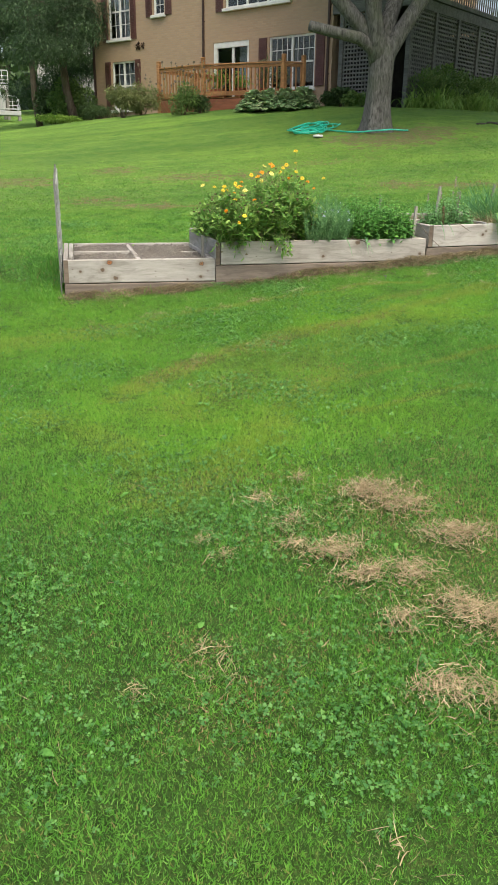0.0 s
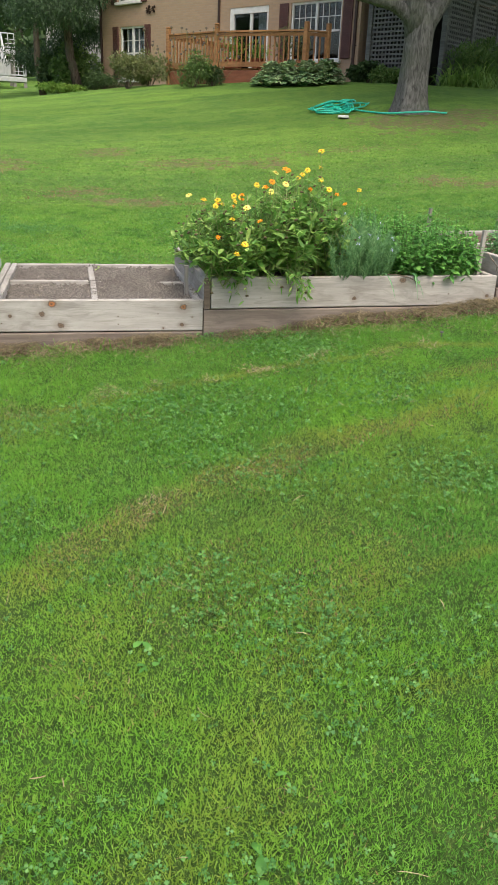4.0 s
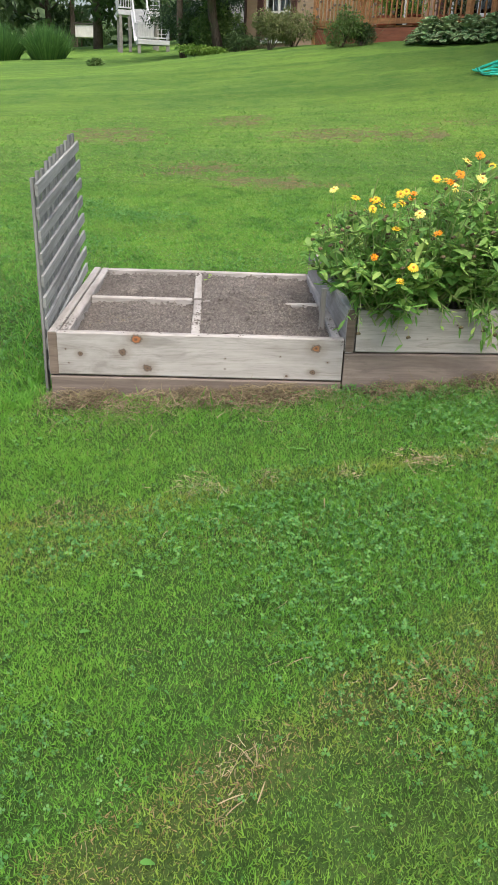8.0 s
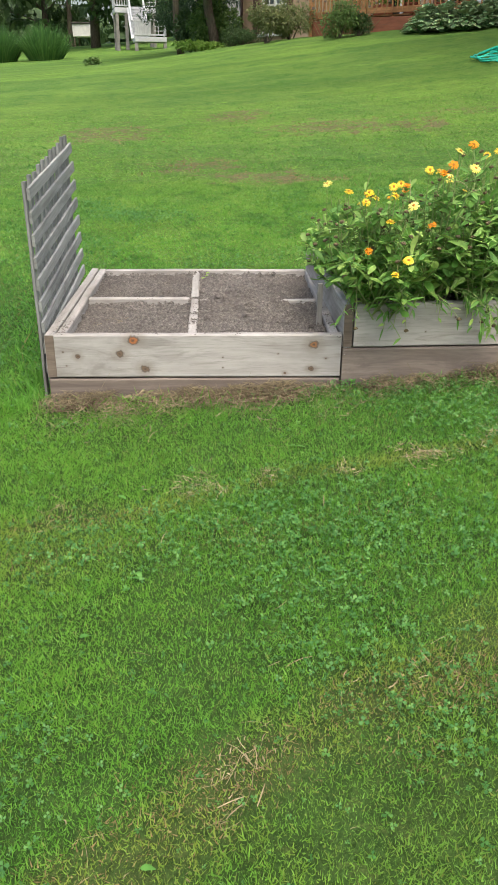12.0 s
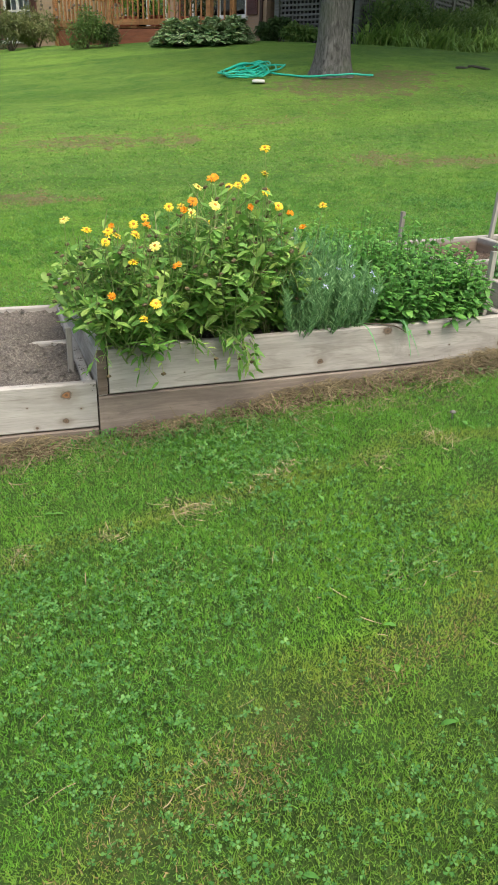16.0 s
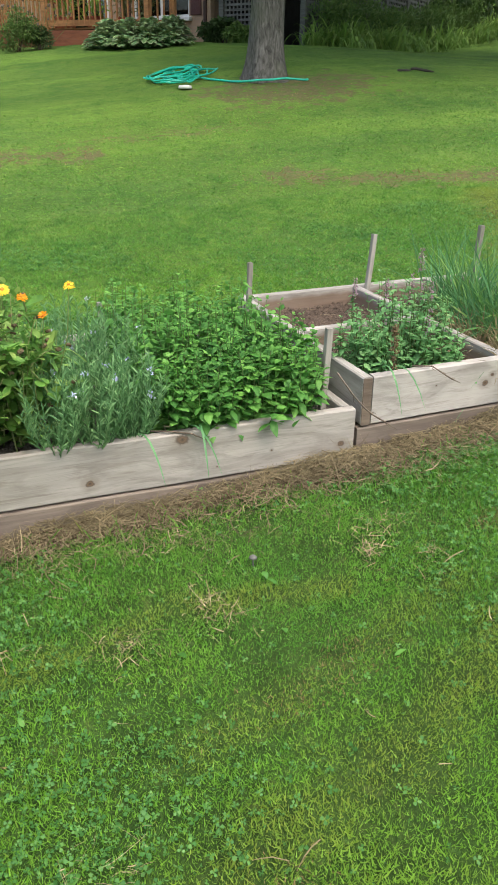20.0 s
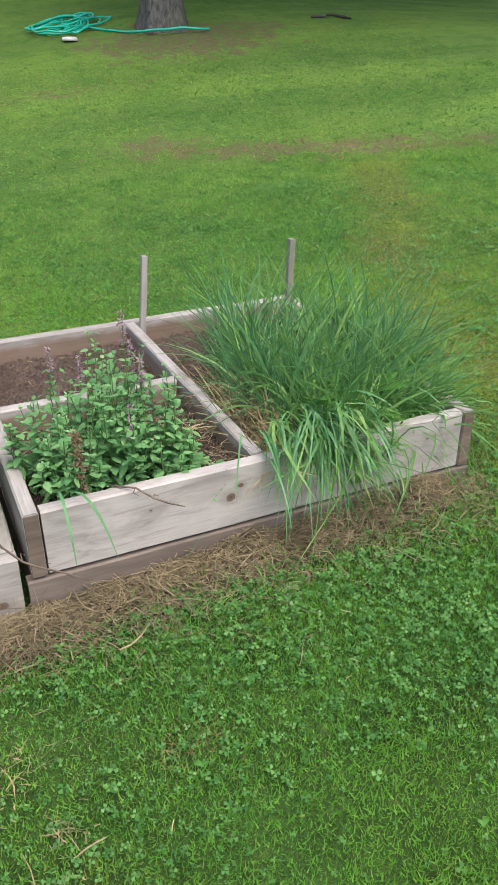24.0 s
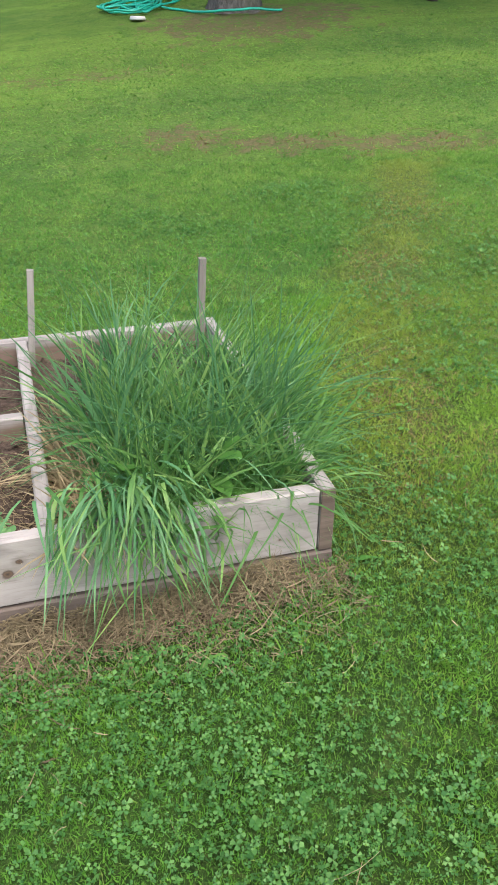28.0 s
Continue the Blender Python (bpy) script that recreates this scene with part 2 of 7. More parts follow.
def leaf(name, c1, c2, c3, through=0.35, rough=0.55, patch=3.0, spec=0.3):
    """Leaves whose tone varies from leaf to leaf and over the plant."""
    n = Nodes(name, rough, spec=spec)
    c = n.ramp(n.island(), (0.0, c1), (0.5, c2), (1.0, c3))
    c = n.mix(n.math("MULTIPLY", n.span(n.noise(n.world_place(), patch, 3), 0.35, 0.7), 0.55), c, c1)
    c = n.mix(n.math("MULTIPLY", n.noise(n.world_place(), 70, 2), 0.3), c, c3)
    n.color(c)
    return n.leafy(c, through).m


def soil(name="dry_soil", tint=(1, 1, 1)):
    n = Nodes(name, 0.95, spec=0.1)
    vec = n.coord()
    c = n.ramp(n.noise(vec, 90, 6, 0.75), (0.3, (0.05, 0.045, 0.041)), (0.5, (0.15, 0.136, 0.124)), (0.72, (0.32, 0.29, 0.262)))
    c = n.mix(n.span(n.noise(vec, 3, 4), 0.35, 0.7, 0, 0.4), c, (0.085, 0.074, 0.065))
    c = n.mix(n.span(n.voronoi(n.scaled(vec, (1, 3, 1)), 55), 0.0, 0.12, 0.6, 0.0), c, (0.33, 0.26, 0.17))
    n.color(n.mix(1.0, c, tint, "MULTIPLY"))
    n.bump(n.math("ADD", n.noise(vec, 75, 6, 0.7), n.noise(vec, 14, 3)), 0.9, 0.02)
    return n.m


MAT_SOIL = soil()
MAT_MULCH = soil("damp_mulch", (0.72, 0.6, 0.53))
MAT_STRAW = leaf("dry_straw", (0.17, 0.13, 0.07), (0.31, 0.24, 0.135), (0.46, 0.385, 0.24), 0.2, 0.7, 14)

# ---- helpers for building ----
def height(x, y):
    """The lawn's height: a slope that climbs to the house, with a knoll under the deck."""
    x, y = np.clip(np.asarray(x, float), -30, 30), np.clip(np.asarray(y, float), -14, 60)

    def hump(a, b, s, t):
        return np.exp(-(((x - a) / s) ** 2) - ((y - b) / t) ** 2)

    z = COEF[0] + COEF[1] * x + COEF[2] * y + COEF[3] * x * y / 10 + COEF[4] * y * y / 100 + COEF[5] * x * x / 100
    z = z + COEF[6] * hump(5, 17, 6, 7) + COEF[7] * hump(3, 0.5, 3, 2.5) + COEF[8] * hump(-4, 14, 6, 8)
    z = z + COEF[9] * hump(5.5, 0, 1.5, 1.5) + COEF[10] * hump(0, -1, 2, 2) + COEF[11] * hump(9, 12, 5, 6) + COEF[12] * hump(2, 23, 5, 6)
    return z


def H(x, y):
    return float(height(x, y))


def thing(name, m, label, category, group="", kind=""):
    """An empty at a thing's base, which its parts hang from."""
    ob = new(name)
    ob.empty_display_size = 0.1
    ob.matrix_basis = m
    return tagged(ob, label, category, group, kind)


def mesh_of(bm, name, material, smooth=False):
    me = bpy.data.meshes.new(name)
    bm.to_mesh(me)
    bm.free()
    me.materials.append(material)
    if smooth:
        me.shade_smooth()
    return me


def part(name, bm, material, parent, label="", m=None, smooth=False):
    """One mesh under a thing or a part; bm is a bmesh or a finished mesh."""
    me = bm if isinstance(bm, bpy.types.Mesh) else mesh_of(bm, name, material, smooth)
    ob = new(name, me)
    ob.parent = parent
    if m is not None:
        ob.matrix_basis = m
    return tagged(ob, label)


def soup(name, verts, faces, material, smooth=False):
    """A mesh from arrays: verts (n, 3) and faces (m, k), all faces with k corners."""
    me = bpy.data.meshes.new(name)
    verts, faces = np.asarray(verts, np.float32), np.asarray(faces, np.int32)
    k = faces.shape[1]
    me.vertices.add(len(verts))
    me.vertices.foreach_set("co", verts.ravel())
    me.loops.add(faces.size)
    me.loops.foreach_set("vertex_index", faces.ravel())
    me.polygons.add(len(faces))
    me.polygons.foreach_set("loop_start", np.arange(0, faces.size, k, dtype=np.int32))
    me.update(calc_edges=True)
    me.materials.append(material)
    if smooth:
        me.shade_smooth()
    return me


def box(sx, sy, sz, bevel=0.004, centre=(0, 0, 0), bm=None):
    """A bevelled box of that size round centre."""
    bm = bm or bmesh.new()
    made = bmesh.ops.create_cube(bm, size=1, matrix=Matrix.Translation(centre) @ Matrix.Diagonal((sx, sy, sz, 1)))
    if bevel:
        edges = {e for v in made["verts"] for e in v.link_edges}
        bmesh.ops.bevel(bm, geom=list(edges), offset=bevel, segments=1, affect="EDGES")
    return bm


def worn_board(length, thick, wide, seed, bevel=0.005):
    """A board along x with worn, slightly wavy edges."""
    bm = bmesh.new()
    n = max(4, int(length / 0.12))
    rings = []
    for i in range(n + 1):
        x = -length / 2 + length * i / n
        dy = 0.0025 * noise.noise((x * 3, seed, 0))
        dz = 0.0025 * noise.noise((x * 4, seed, 5))
        y, z, b = thick / 2, wide / 2, bevel
        loop = [(-y + b, -z), (y - b, -z), (y, -z + b), (y, z - b), (y - b, z), (-y + b, z), (-y, z - b), (-y, -z + b)]
        rings.append([bm.verts.new((x, p + dy + 0.0012 * noise.noise((x * 25, p * 40, seed)), q + dz + 0.0015 * noise.noise((x * 22, q * 40, seed + 9)))) for p, q in loop])
    for a, b in zip(rings, rings[1:]):
        for k in range(8):
            bm.faces.new((a[k], a[(k + 1) % 8], b[(k + 1) % 8], b[k]))
    bm.faces.new(rings[0][::-1])
    bm.faces.new(rings[-1])
    bmesh.ops.recalc_face_normals(bm, faces=bm.faces)
    return bm


def tube(points, radii, sides=8, bm=None, cap=True):
    """A tapered tube through points."""
    bm = bm or bmesh.new()
    pts = [Vector(p) for p in points]
    rings = []
    for i, p in enumerate(pts):
        way = (pts[min(i + 1, len(pts) - 1)] - pts[max(i - 1, 0)]).normalized()
        a = way.orthogonal().normalized() if i == 0 else (a - way * a.dot(way)).normalized()
        b = way.cross(a)
        r = radii[i] if not isinstance(radii, (int, float)) else radii
        rings.append([bm.verts.new(p + (a * math.cos(2 * math.pi * k / sides) + b * math.sin(2 * math.pi * k / sides)) * r) for k in range(sides)])
    for u, v in zip(rings, rings[1:]):
        for k in range(sides):
            bm.faces.new((u[k], u[(k + 1) % sides], v[(k + 1) % sides], v[k]))
    if cap:
        bm.faces.new(rings[0][::-1])
        bm.faces.new(rings[-1])
    return bm


# ---- ground ----
COEF = [-0.1899, 0.0279, 0.0689, 0.0155, 0.0197, 0.1646, 0.62, -0.0032, 0.1974, 0.1077, -0.1467, 0.4386, 0.29]


# dry patches of the lawn: place, half sizes, turn in degrees, strength
DRY = (
    (0.44, -4.85, 0.22, 0.1, 30, 0.5), (0.37, -4.65, 0.1, 0.08, 0, 0.5), (0.48, -3.58, 0.3, 0.12, 10, 0.35), (0.56, -2.05, 0.3, 0.1, 40, 0.55),
    (0.8, -1.87, 0.17, 0.07, 25, 0.95), (1.28, -1.63, 0.3, 0.08, 25, 0.8), (1.75, -1.48, 0.3, 0.07, 14, 0.65), (2.15, -1.34, 0.25, 0.06, 14, 0.45),
    (0.83, -2.32, 0.2, 0.08, 20, 0.4), (1.1, -2.5, 0.5, 0.2, 20, 0.3), (0.22, -0.84, 0.17, 0.06, 10, 0.75), (1.12, -1.85, 0.12, 0.08, 0, 0.45),
    (1.3, -4.2, 0.5, 0.55, 20, 0.5), (0.55, -1.0, 0.8, 0.06, 8, 0.25), (2.58, -0.83, 0.2, 0.06, 10, 0.5), (3.37, -0.41, 0.1, 0.05, 10, 0.7),
)
TAN = ((5.95, 2.95, 0.22, 0.35, 0, 0.55), (5.4, 2.15, 0.14, 0.25, 0, 0.75), (5.3, 1.75, 0.15, 0.15, 0, 0.6), (5.0, 0.95, 0.2, 0.3, 0, 0.6), (4.95, 0.5, 0.2, 0.25, 0, 0.45), (5.6, 1.2, 0.4, 0.6, 0, 0.3))
BARE = (
    (4.88, 4.95, 0.4, 0.3, -20, 0.8), (5.7, 4.55, 0.6, 0.22, -18, 0.95), (6.4, 4.35, 0.55, 0.24, -10, 0.9), (7.2, 4.2, 0.6, 0.2, 0, 0.5), (-0.7, 7.15, 0.5, 0.5, 15, 0.9), (0.92, 8.16, 0.35, 0.4, 0, 0.75),
    (2.0, 6.9, 0.65, 0.4, -10, 0.9), (3.0, 6.7, 0.3, 0.35, 0, 0.8), (0.43, 4.95, 0.35, 0.3, -20, 0.9), (1.15, 4.25, 0.5, 0.22, -15, 1.0), (4.2, 7.4, 1.2, 0.25, 0, 0.4), (6.5, 9.3, 1.0, 0.75, 0, 1.35), (7.3, 9.7, 0.6, 0.4, 0, 0.8),
)


# mowing swaths with dried or thin grass: half width, strength, points along it
SWATHS = (
    (0.11, 0.8, (0.3, -2.45, 0.55, -2.1, 0.8, -1.88, 1.16, -1.66, 1.45, -1.5, 1.96, -1.37, 2.7, -1.08, 3.3, -0.8)),
    (0.05, 0.75, (-0.3, -1.0, 0.13, -0.89, 0.62, -0.76, 1.02, -0.65, 1.42, -0.59, 1.9, -0.55, 2.3, -0.45, 2.8, -0.52)),
    (0.13, 0.6, (0.42, -3.8, 0.66, -3.42, 0.86, -3.2, 1.05, -2.85, 1.5, -2.4)),
    (0.035, 0.8, (1.55, -2.5, 2.0, -2.4, 2.6, -2.25)),
    (0.035, 0.7, (1.35, -3.0, 1.7, -2.95, 2.1, -2.82)),
    (0.1, 0.5, (-0.2, -2.6, 0.29, -3.2, 0.3, -3.7)),
    (0.3, 0.4, (0.6, -2.6, 1.2, -2.05, 1.8, -1.75, 2.4, -1.5)),
    (0.2, 0.45, (-0.7, -1.3, -0.2, -1.05, 0.3, -0.95)),
    (0.06, 0.55, (2.2, -0.95, 2.6, -0.82, 3.1, -0.62)),
    (0.24, 0.8, (4.62, 0.25, 4.8, 0.6, 5.0, 1.1, 5.37, 2.1, 5.8, 2.9, 6.2, 3.8)),
    (0.5, 0.35, (4.9, 0.2, 5.4, 1.2, 6.0, 2.2)),
)


def swath(x, y):
    """How dry the grass is along the mowing swaths, from 0 to 1, with ragged edges."""
    rag = 0.5 * ripple(x * 2.0, y * 2.0, 61) + 0.5 * ripple(x * 6.0, y * 6.0, 62)
    out = 0 * x
    for half, power, line in SWATHS:
        pts = list(zip(line[::2], line[1::2]))
        d = np.full_like(x, 9.0)
        for (ax, ay), (bx, by) in zip(pts, pts[1:]):
            s = np.clip(((x - ax) * (bx - ax) + (y - ay) * (by - ay)) / ((bx - ax) ** 2 + (by - ay) ** 2), 0, 1)
            d = np.minimum(d, np.hypot(x - ax - s * (bx - ax), y - ay - s * (by - ay)))
        out = np.maximum(out, power * np.clip(1.35 - d / half + 0.75 * rag, 0, 1))
    return out


def ripple(x, y, seed):
    """A smooth random field from -1 to 1, with features of about half a metre."""
    r = np.random.default_rng(seed)
    out = 0
    for k in range(7):
        fx, fy, p = r.normal() * 4.5, r.normal() * 4.5, r.uniform(0, 6.28)
        out = out + np.sin(x * fx + y * fy + p + 1.3 * np.sin(x * fy * 0.6 - y * fx * 0.6))
    return out / 4


def patches(rows, x, y, far=1.0):
    """How far a place lies inside ragged patches, from 0 to 1."""
    edge = 0.45 * ripple(x * 3.0 * far, y * 3.0 * far, 44) + 0.35 * ripple(x * 7.0 * far, y * 7.0 * far, 45)
    out = 0 * x
    for px, py, rx, ry, turn, power in rows:
        c, s = math.cos(radians(turn)), math.sin(radians(turn))
        u, v = ((x - px) * c + (y - py) * s) / rx, ((y - py) * c - (x - px) * s) / ry
        d = np.sqrt(u * u + v * v)
        out = np.maximum(out, power * np.clip(1.55 - d + edge * np.minimum(d, 1.2), 0, 1))
    return out


def blade_zone(x, y):
    """Where the lawn beside the path is built blade by blade: 1 inside, 0 outside."""
    low = np.interp(x, (-1.6, -0.9, -0.6, -0.25, 1.1, 1.5, 2.0, 2.5, 3.0, 3.3, 4.5, 5.0, 5.5, 6.0, 7.0), (2.4, -0.9, -4.4, -5.9, -5.9, -4.8, -4.2, -2.9, -1.9, -1.4, -1.0, 0.1, 1.1, 1.6, 3.1))
    return np.clip((y - low) / 0.5, 0, 1) * np.clip((x + 1.5) / 0.4, 0, 1)


def lawn_colour(n, blades=False):
    """The lawn's tone at a place; shared by the ground and the blades."""
    pos = n.world_place()
    sep = n.node("ShaderNodeSeparateXYZ", Vector=pos)
    x, y = sep.outputs[0], sep.outputs[1]
    big = n.noise(pos, 0.35, 3)
    mid = n.noise(pos, 1.6, 4)
    if blades:
        c = n.ramp(n.island(), (0.0, (0.3, 0.235, 0.12)), (0.07, (0.22, 0.2, 0.085)), (0.1, (0.06, 0.18, 0.035)), (0.45, (0.108, 0.305, 0.05)), (0.8, (0.155, 0.38, 0.062)), (1.0, (0.235, 0.42, 0.12)))
        c = n.mix(n.span(big, 0.36, 0.62, 0.0, 0.45), c, (0.235, 0.47, 0.05))
        c = n.mix(n.span(mid, 0.45, 0.72, 0.0, 0.35), c, (0.06, 0.25, 0.04))
        tuft = n.noise(pos, 16, 3, 0.6)
        c = n.mix(n.span(tuft, 0.52, 0.68, 0.0, 0.35), c, (0.065, 0.2, 0.035))
        c = n.mix(n.span(tuft, 0.48, 0.34, 0.0, 0.4), c, (0.2, 0.42, 0.08))
        # lush yellow-green stretches
        for px, py, rx, ry in ((2.35, -1.15, 1.0, 0.6), (0.6, -2.9, 1.4, 0.9), (5.3, 1.2, 0.8, 1.2)):
            dx = n.math("DIVIDE", n.math("SUBTRACT", x, px), rx)
            dy = n.math("DIVIDE", n.math("SUBTRACT", y, py), ry)
            d = n.math("ADD", n.math("ADD", n.math("MULTIPLY", dx, dx), n.math("MULTIPLY", dy, dy)), n.math("MULTIPLY", n.math("SUBTRACT", mid, 0.5), 2.5))
            c = n.mix(n.span(d, 0.1, 1.3, 0.45, 0.0), c, (0.25, 0.49, 0.055))
        c = n.mix(n.span(y, 1.0, 5.0, 0.0, 0.5), c, (0.165, 0.28, 0.075))
        clump = n.noise(pos, 5.5, 5, 0.7, 0.8)
        beyond = n.span(y, 0.6, 1.8)
        c = n.mix(n.math("MULTIPLY", beyond, n.span(clump, 0.52, 0.62, 0.0, 0.65)), c, (0.045, 0.15, 0.038))
        c = n.mix(n.math("MULTIPLY", beyond, n.span(clump, 0.47, 0.37, 0.0, 0.5)), c, (0.28, 0.42, 0.09))
        at = n.t.nodes.new("ShaderNodeAttribute")
        at.attribute_name = "swath"
        return n.mix(n.math("MULTIPLY", at.outputs["Fac"], n.span(n.island(), 0.0, 1.0, 0.85, 0.25)), c, n.mix(n.island(), (0.3, 0.35, 0.065), (0.42, 0.34, 0.105)))
    small = n.noise(pos, 7.0, 4, 0.65)
    # matted blades: thin streaks in three directions
    bent = n.node("ShaderNodeVectorMath")
    bent.operation = "MULTIPLY_ADD"
    wobble = n.node("ShaderNodeTexNoise", Vector=pos, Scale=22.0, Detail=2.0)
    n.put(bent.inputs[0], wobble.outputs["Color"])
    bent.inputs[1].default_value = (0.05, 0.05, 0.05)
    n.put(bent.inputs[2], pos)
    streak = None
    for turn in (0.4, 1.5, 2.5):
        m = n.node("ShaderNodeMapping", Vector=bent.outputs[0], Rotation=(0, 0, turn), Scale=(620, 60, 60))
        k = n.noise(m.outputs[0], 1.0, 2, 0.6)
        streak = k if streak is None else n.math("MAXIMUM", streak, k)
    fine = n.noise(n.scaled(pos, (1.0, 0.55, 1.0)), 55, 4, 0.75)
    # dark soil tone under the blades, also carrying the shade of their gaps
    c = n.ramp(small, (0.3, (0.026, 0.056, 0.012)), (0.5, (0.042, 0.092, 0.019)), (0.72, (0.062, 0.13, 0.027)))
    c = n.mix(n.span(streak, 0.62, 0.78, 0.0, 0.6), c, (0.135, 0.265, 0.045))
    c = n.mix(n.span(streak, 0.62, 0.5, 0.0, 0.5), c, (0.018, 0.034, 0.009))
    turf = n.ramp(small, (0.28, (0.05, 0.115, 0.028)), (0.5, (0.077, 0.157, 0.037)), (0.74, (0.11, 0.197, 0.05)))
    turf = n.mix(n.span(big, 0.38, 0.62, 0.0, 0.6), turf, (0.118, 0.205, 0.032))
    turf = n.mix(n.span(n.noise(n.scaled(pos, (1, 0.45, 1)), 0.9, 3), 0.4, 0.62, 0.0, 0.45), turf, (0.135, 0.23, 0.045))
    lane = n.node("ShaderNodeMapping", Vector=pos, Rotation=(0, 0, 0.25), Scale=(0.12, 0.95, 1.0))
    lanes = n.noise(lane.outputs[0], 1.0, 3, 0.55, 0.6)
    turf = n.mix(n.span(lanes, 0.5, 0.64, 0.0, 0.7), turf, (0.15, 0.265, 0.045))
    turf = n.mix(n.span(lanes, 0.48, 0.34, 0.0, 0.6), turf, (0.05, 0.115, 0.022))
    turf = n.mix(n.span(mid, 0.45, 0.7, 0.0, 0.5), turf, (0.045, 0.125, 0.02))
    clump = n.noise(pos, 4.2, 4, 0.7, 0.8)
    turf = n.mix(n.span(clump, 0.52, 0.66, 0.0, 0.6), turf, (0.04, 0.115, 0.026))
    turf = n.mix(n.span(clump, 0.46, 0.34, 0.0, 0.4), turf, (0.16, 0.21, 0.055))
    turf = n.mix(n.span(fine, 0.42, 0.68, 0.0, 0.6), turf, n.mix(0.5, turf, (0.17, 0.29, 0.04)))
    turf = n.mix(n.span(fine, 0.5, 0.3, 0.0, 0.7), turf, (0.03, 0.06, 0.012))
    # lower lawn darkened: the self-shade of blades put into the turf's colour
    turf = n.mix(n.span(y, 1.0, -0.2, 0.0, 0.72), turf, n.ramp(fine, (0.3, (0.018, 0.045, 0.009)), (0.7, (0.058, 0.115, 0.02))))
    at = n.t.nodes.new("ShaderNodeAttribute")
    at.attribute_name = "blade_zone"
    c = n.mix(n.math("MULTIPLY", at.outputs["Fac"], n.span(y, 2.2, 0.6)), turf, c)
    dried = n.t.nodes.new("ShaderNodeAttribute")
    dried.attribute_name = "swath"
    return n.mix(n.math("MULTIPLY", dried.outputs["Fac"], n.span(y, -0.2, 1.0, 0.12, 0.6)), c, n.ramp(fine, (0.35, (0.045, 0.05, 0.016)), (0.65, (0.2, 0.18, 0.07))))


def lawn_material():
    n = Nodes("lawn_soil_and_turf", 0.9, spec=0.1)
    c = lawn_colour(n)
    pos = n.world_place()
    rag = n.noise(pos, 6.5, 7, 0.82)

    def worn(name, tone, low, high, power):
        at = n.t.nodes.new("ShaderNodeAttribute")
        at.attribute_name = name
        return n.mix(n.span(n.math("MULTIPLY", at.outputs["Fac"], n.span(rag, 0.42, 0.56, 0.0, 1.5)), low, high, 0.0, power), c, tone)

    c = worn("dry", n.ramp(rag, (0.3, (0.08, 0.062, 0.028)), (0.7, (0.24, 0.18, 0.085))), 0.1, 0.9, 0.1)
    c = worn("bare", n.ramp(rag, (0.3, (0.045, 0.05, 0.022)), (0.7, (0.195, 0.155, 0.088))), 0.1, 0.75, 0.88)
    c = n.mix(n.math("MULTIPLY", n.span(n.noise(pos, 45, 4, 0.7), 0.5, 0.7), 0.36), c, (0.035, 0.045, 0.014))
    tuft = n.noise(pos, 13, 5, 0.75, 1.2)
    c = n.mix(n.math("MULTIPLY", n.span(tuft, 0.53, 0.66), 0.42), c, (0.03, 0.075, 0.016))
    c = n.mix(n.math("MULTIPLY", n.span(tuft, 0.45, 0.34), 0.25), c, (0.17, 0.2, 0.06))
    n.color(c)
    n.bump(n.math("ADD", n.noise(pos, 60, 4, 0.7), n.noise(pos, 9, 3)), 0.9, 0.03)
    return n.m


def build_ground():
    def axis(lo, a, b, hi, fine, coarse):
        return np.unique(np.round(np.concatenate([-np.geomspace(-lo, -a, coarse) if a < 0 else np.linspace(lo, a, coarse), np.arange(a, b, fine), np.geomspace(b, hi, coarse)]), 4))

    xs, ys = axis(-900, -4, 9, 900, 0.1, 40), axis(-700, -8, 14, 900, 0.1, 44)
    gx, gy = np.meshgrid(xs, ys)
    gz = height(gx, gy)
    wave = 0.012 * np.sin(gx * 5.1 + 1.3 * np.sin(gy * 3.7)) * np.sin(gy * 4.3 + 1.7 * np.sin(gx * 2.9))
    gz = gz + np.where((np.abs(gx) < 12) & (np.abs(gy) < 20), wave, 0)
    v = np.stack([gx, gy, gz], -1).reshape(-1, 3)
    nx, ny = len(xs), len(ys)
    i = (np.arange(ny - 1)[:, None] * nx + np.arange(nx - 1)).ravel()
    me = soup("ground", v, np.stack([i, i + 1, i + nx + 1, i + nx], 1), lawn_material(), True)
    for name, rows, far in (("dry", DRY + TAN, 1.0), ("bare", BARE, 1.2)):
        me.attributes.new(name, "FLOAT", "POINT").data.foreach_set("value", patches(rows, v[:, 0], v[:, 1], far).astype(np.float32))
    me.attributes.new("swath", "FLOAT", "POINT").data.foreach_set("value", swath(v[:, 0], v[:, 1]).astype(np.float32))
    me.attributes.new("blade_zone", "FLOAT", "POINT").data.foreach_set("value", blade_zone(v[:, 0], v[:, 1]).astype(np.float32))
    ob = new("ground", me)
    tagged(ob, "mown green lawn with clover, straw and worn brown patches", "lawn", kind="structure")


build_ground()

# ---- raised beds ----
T, WB = 0.038, 0.184  # thickness and width of the boards


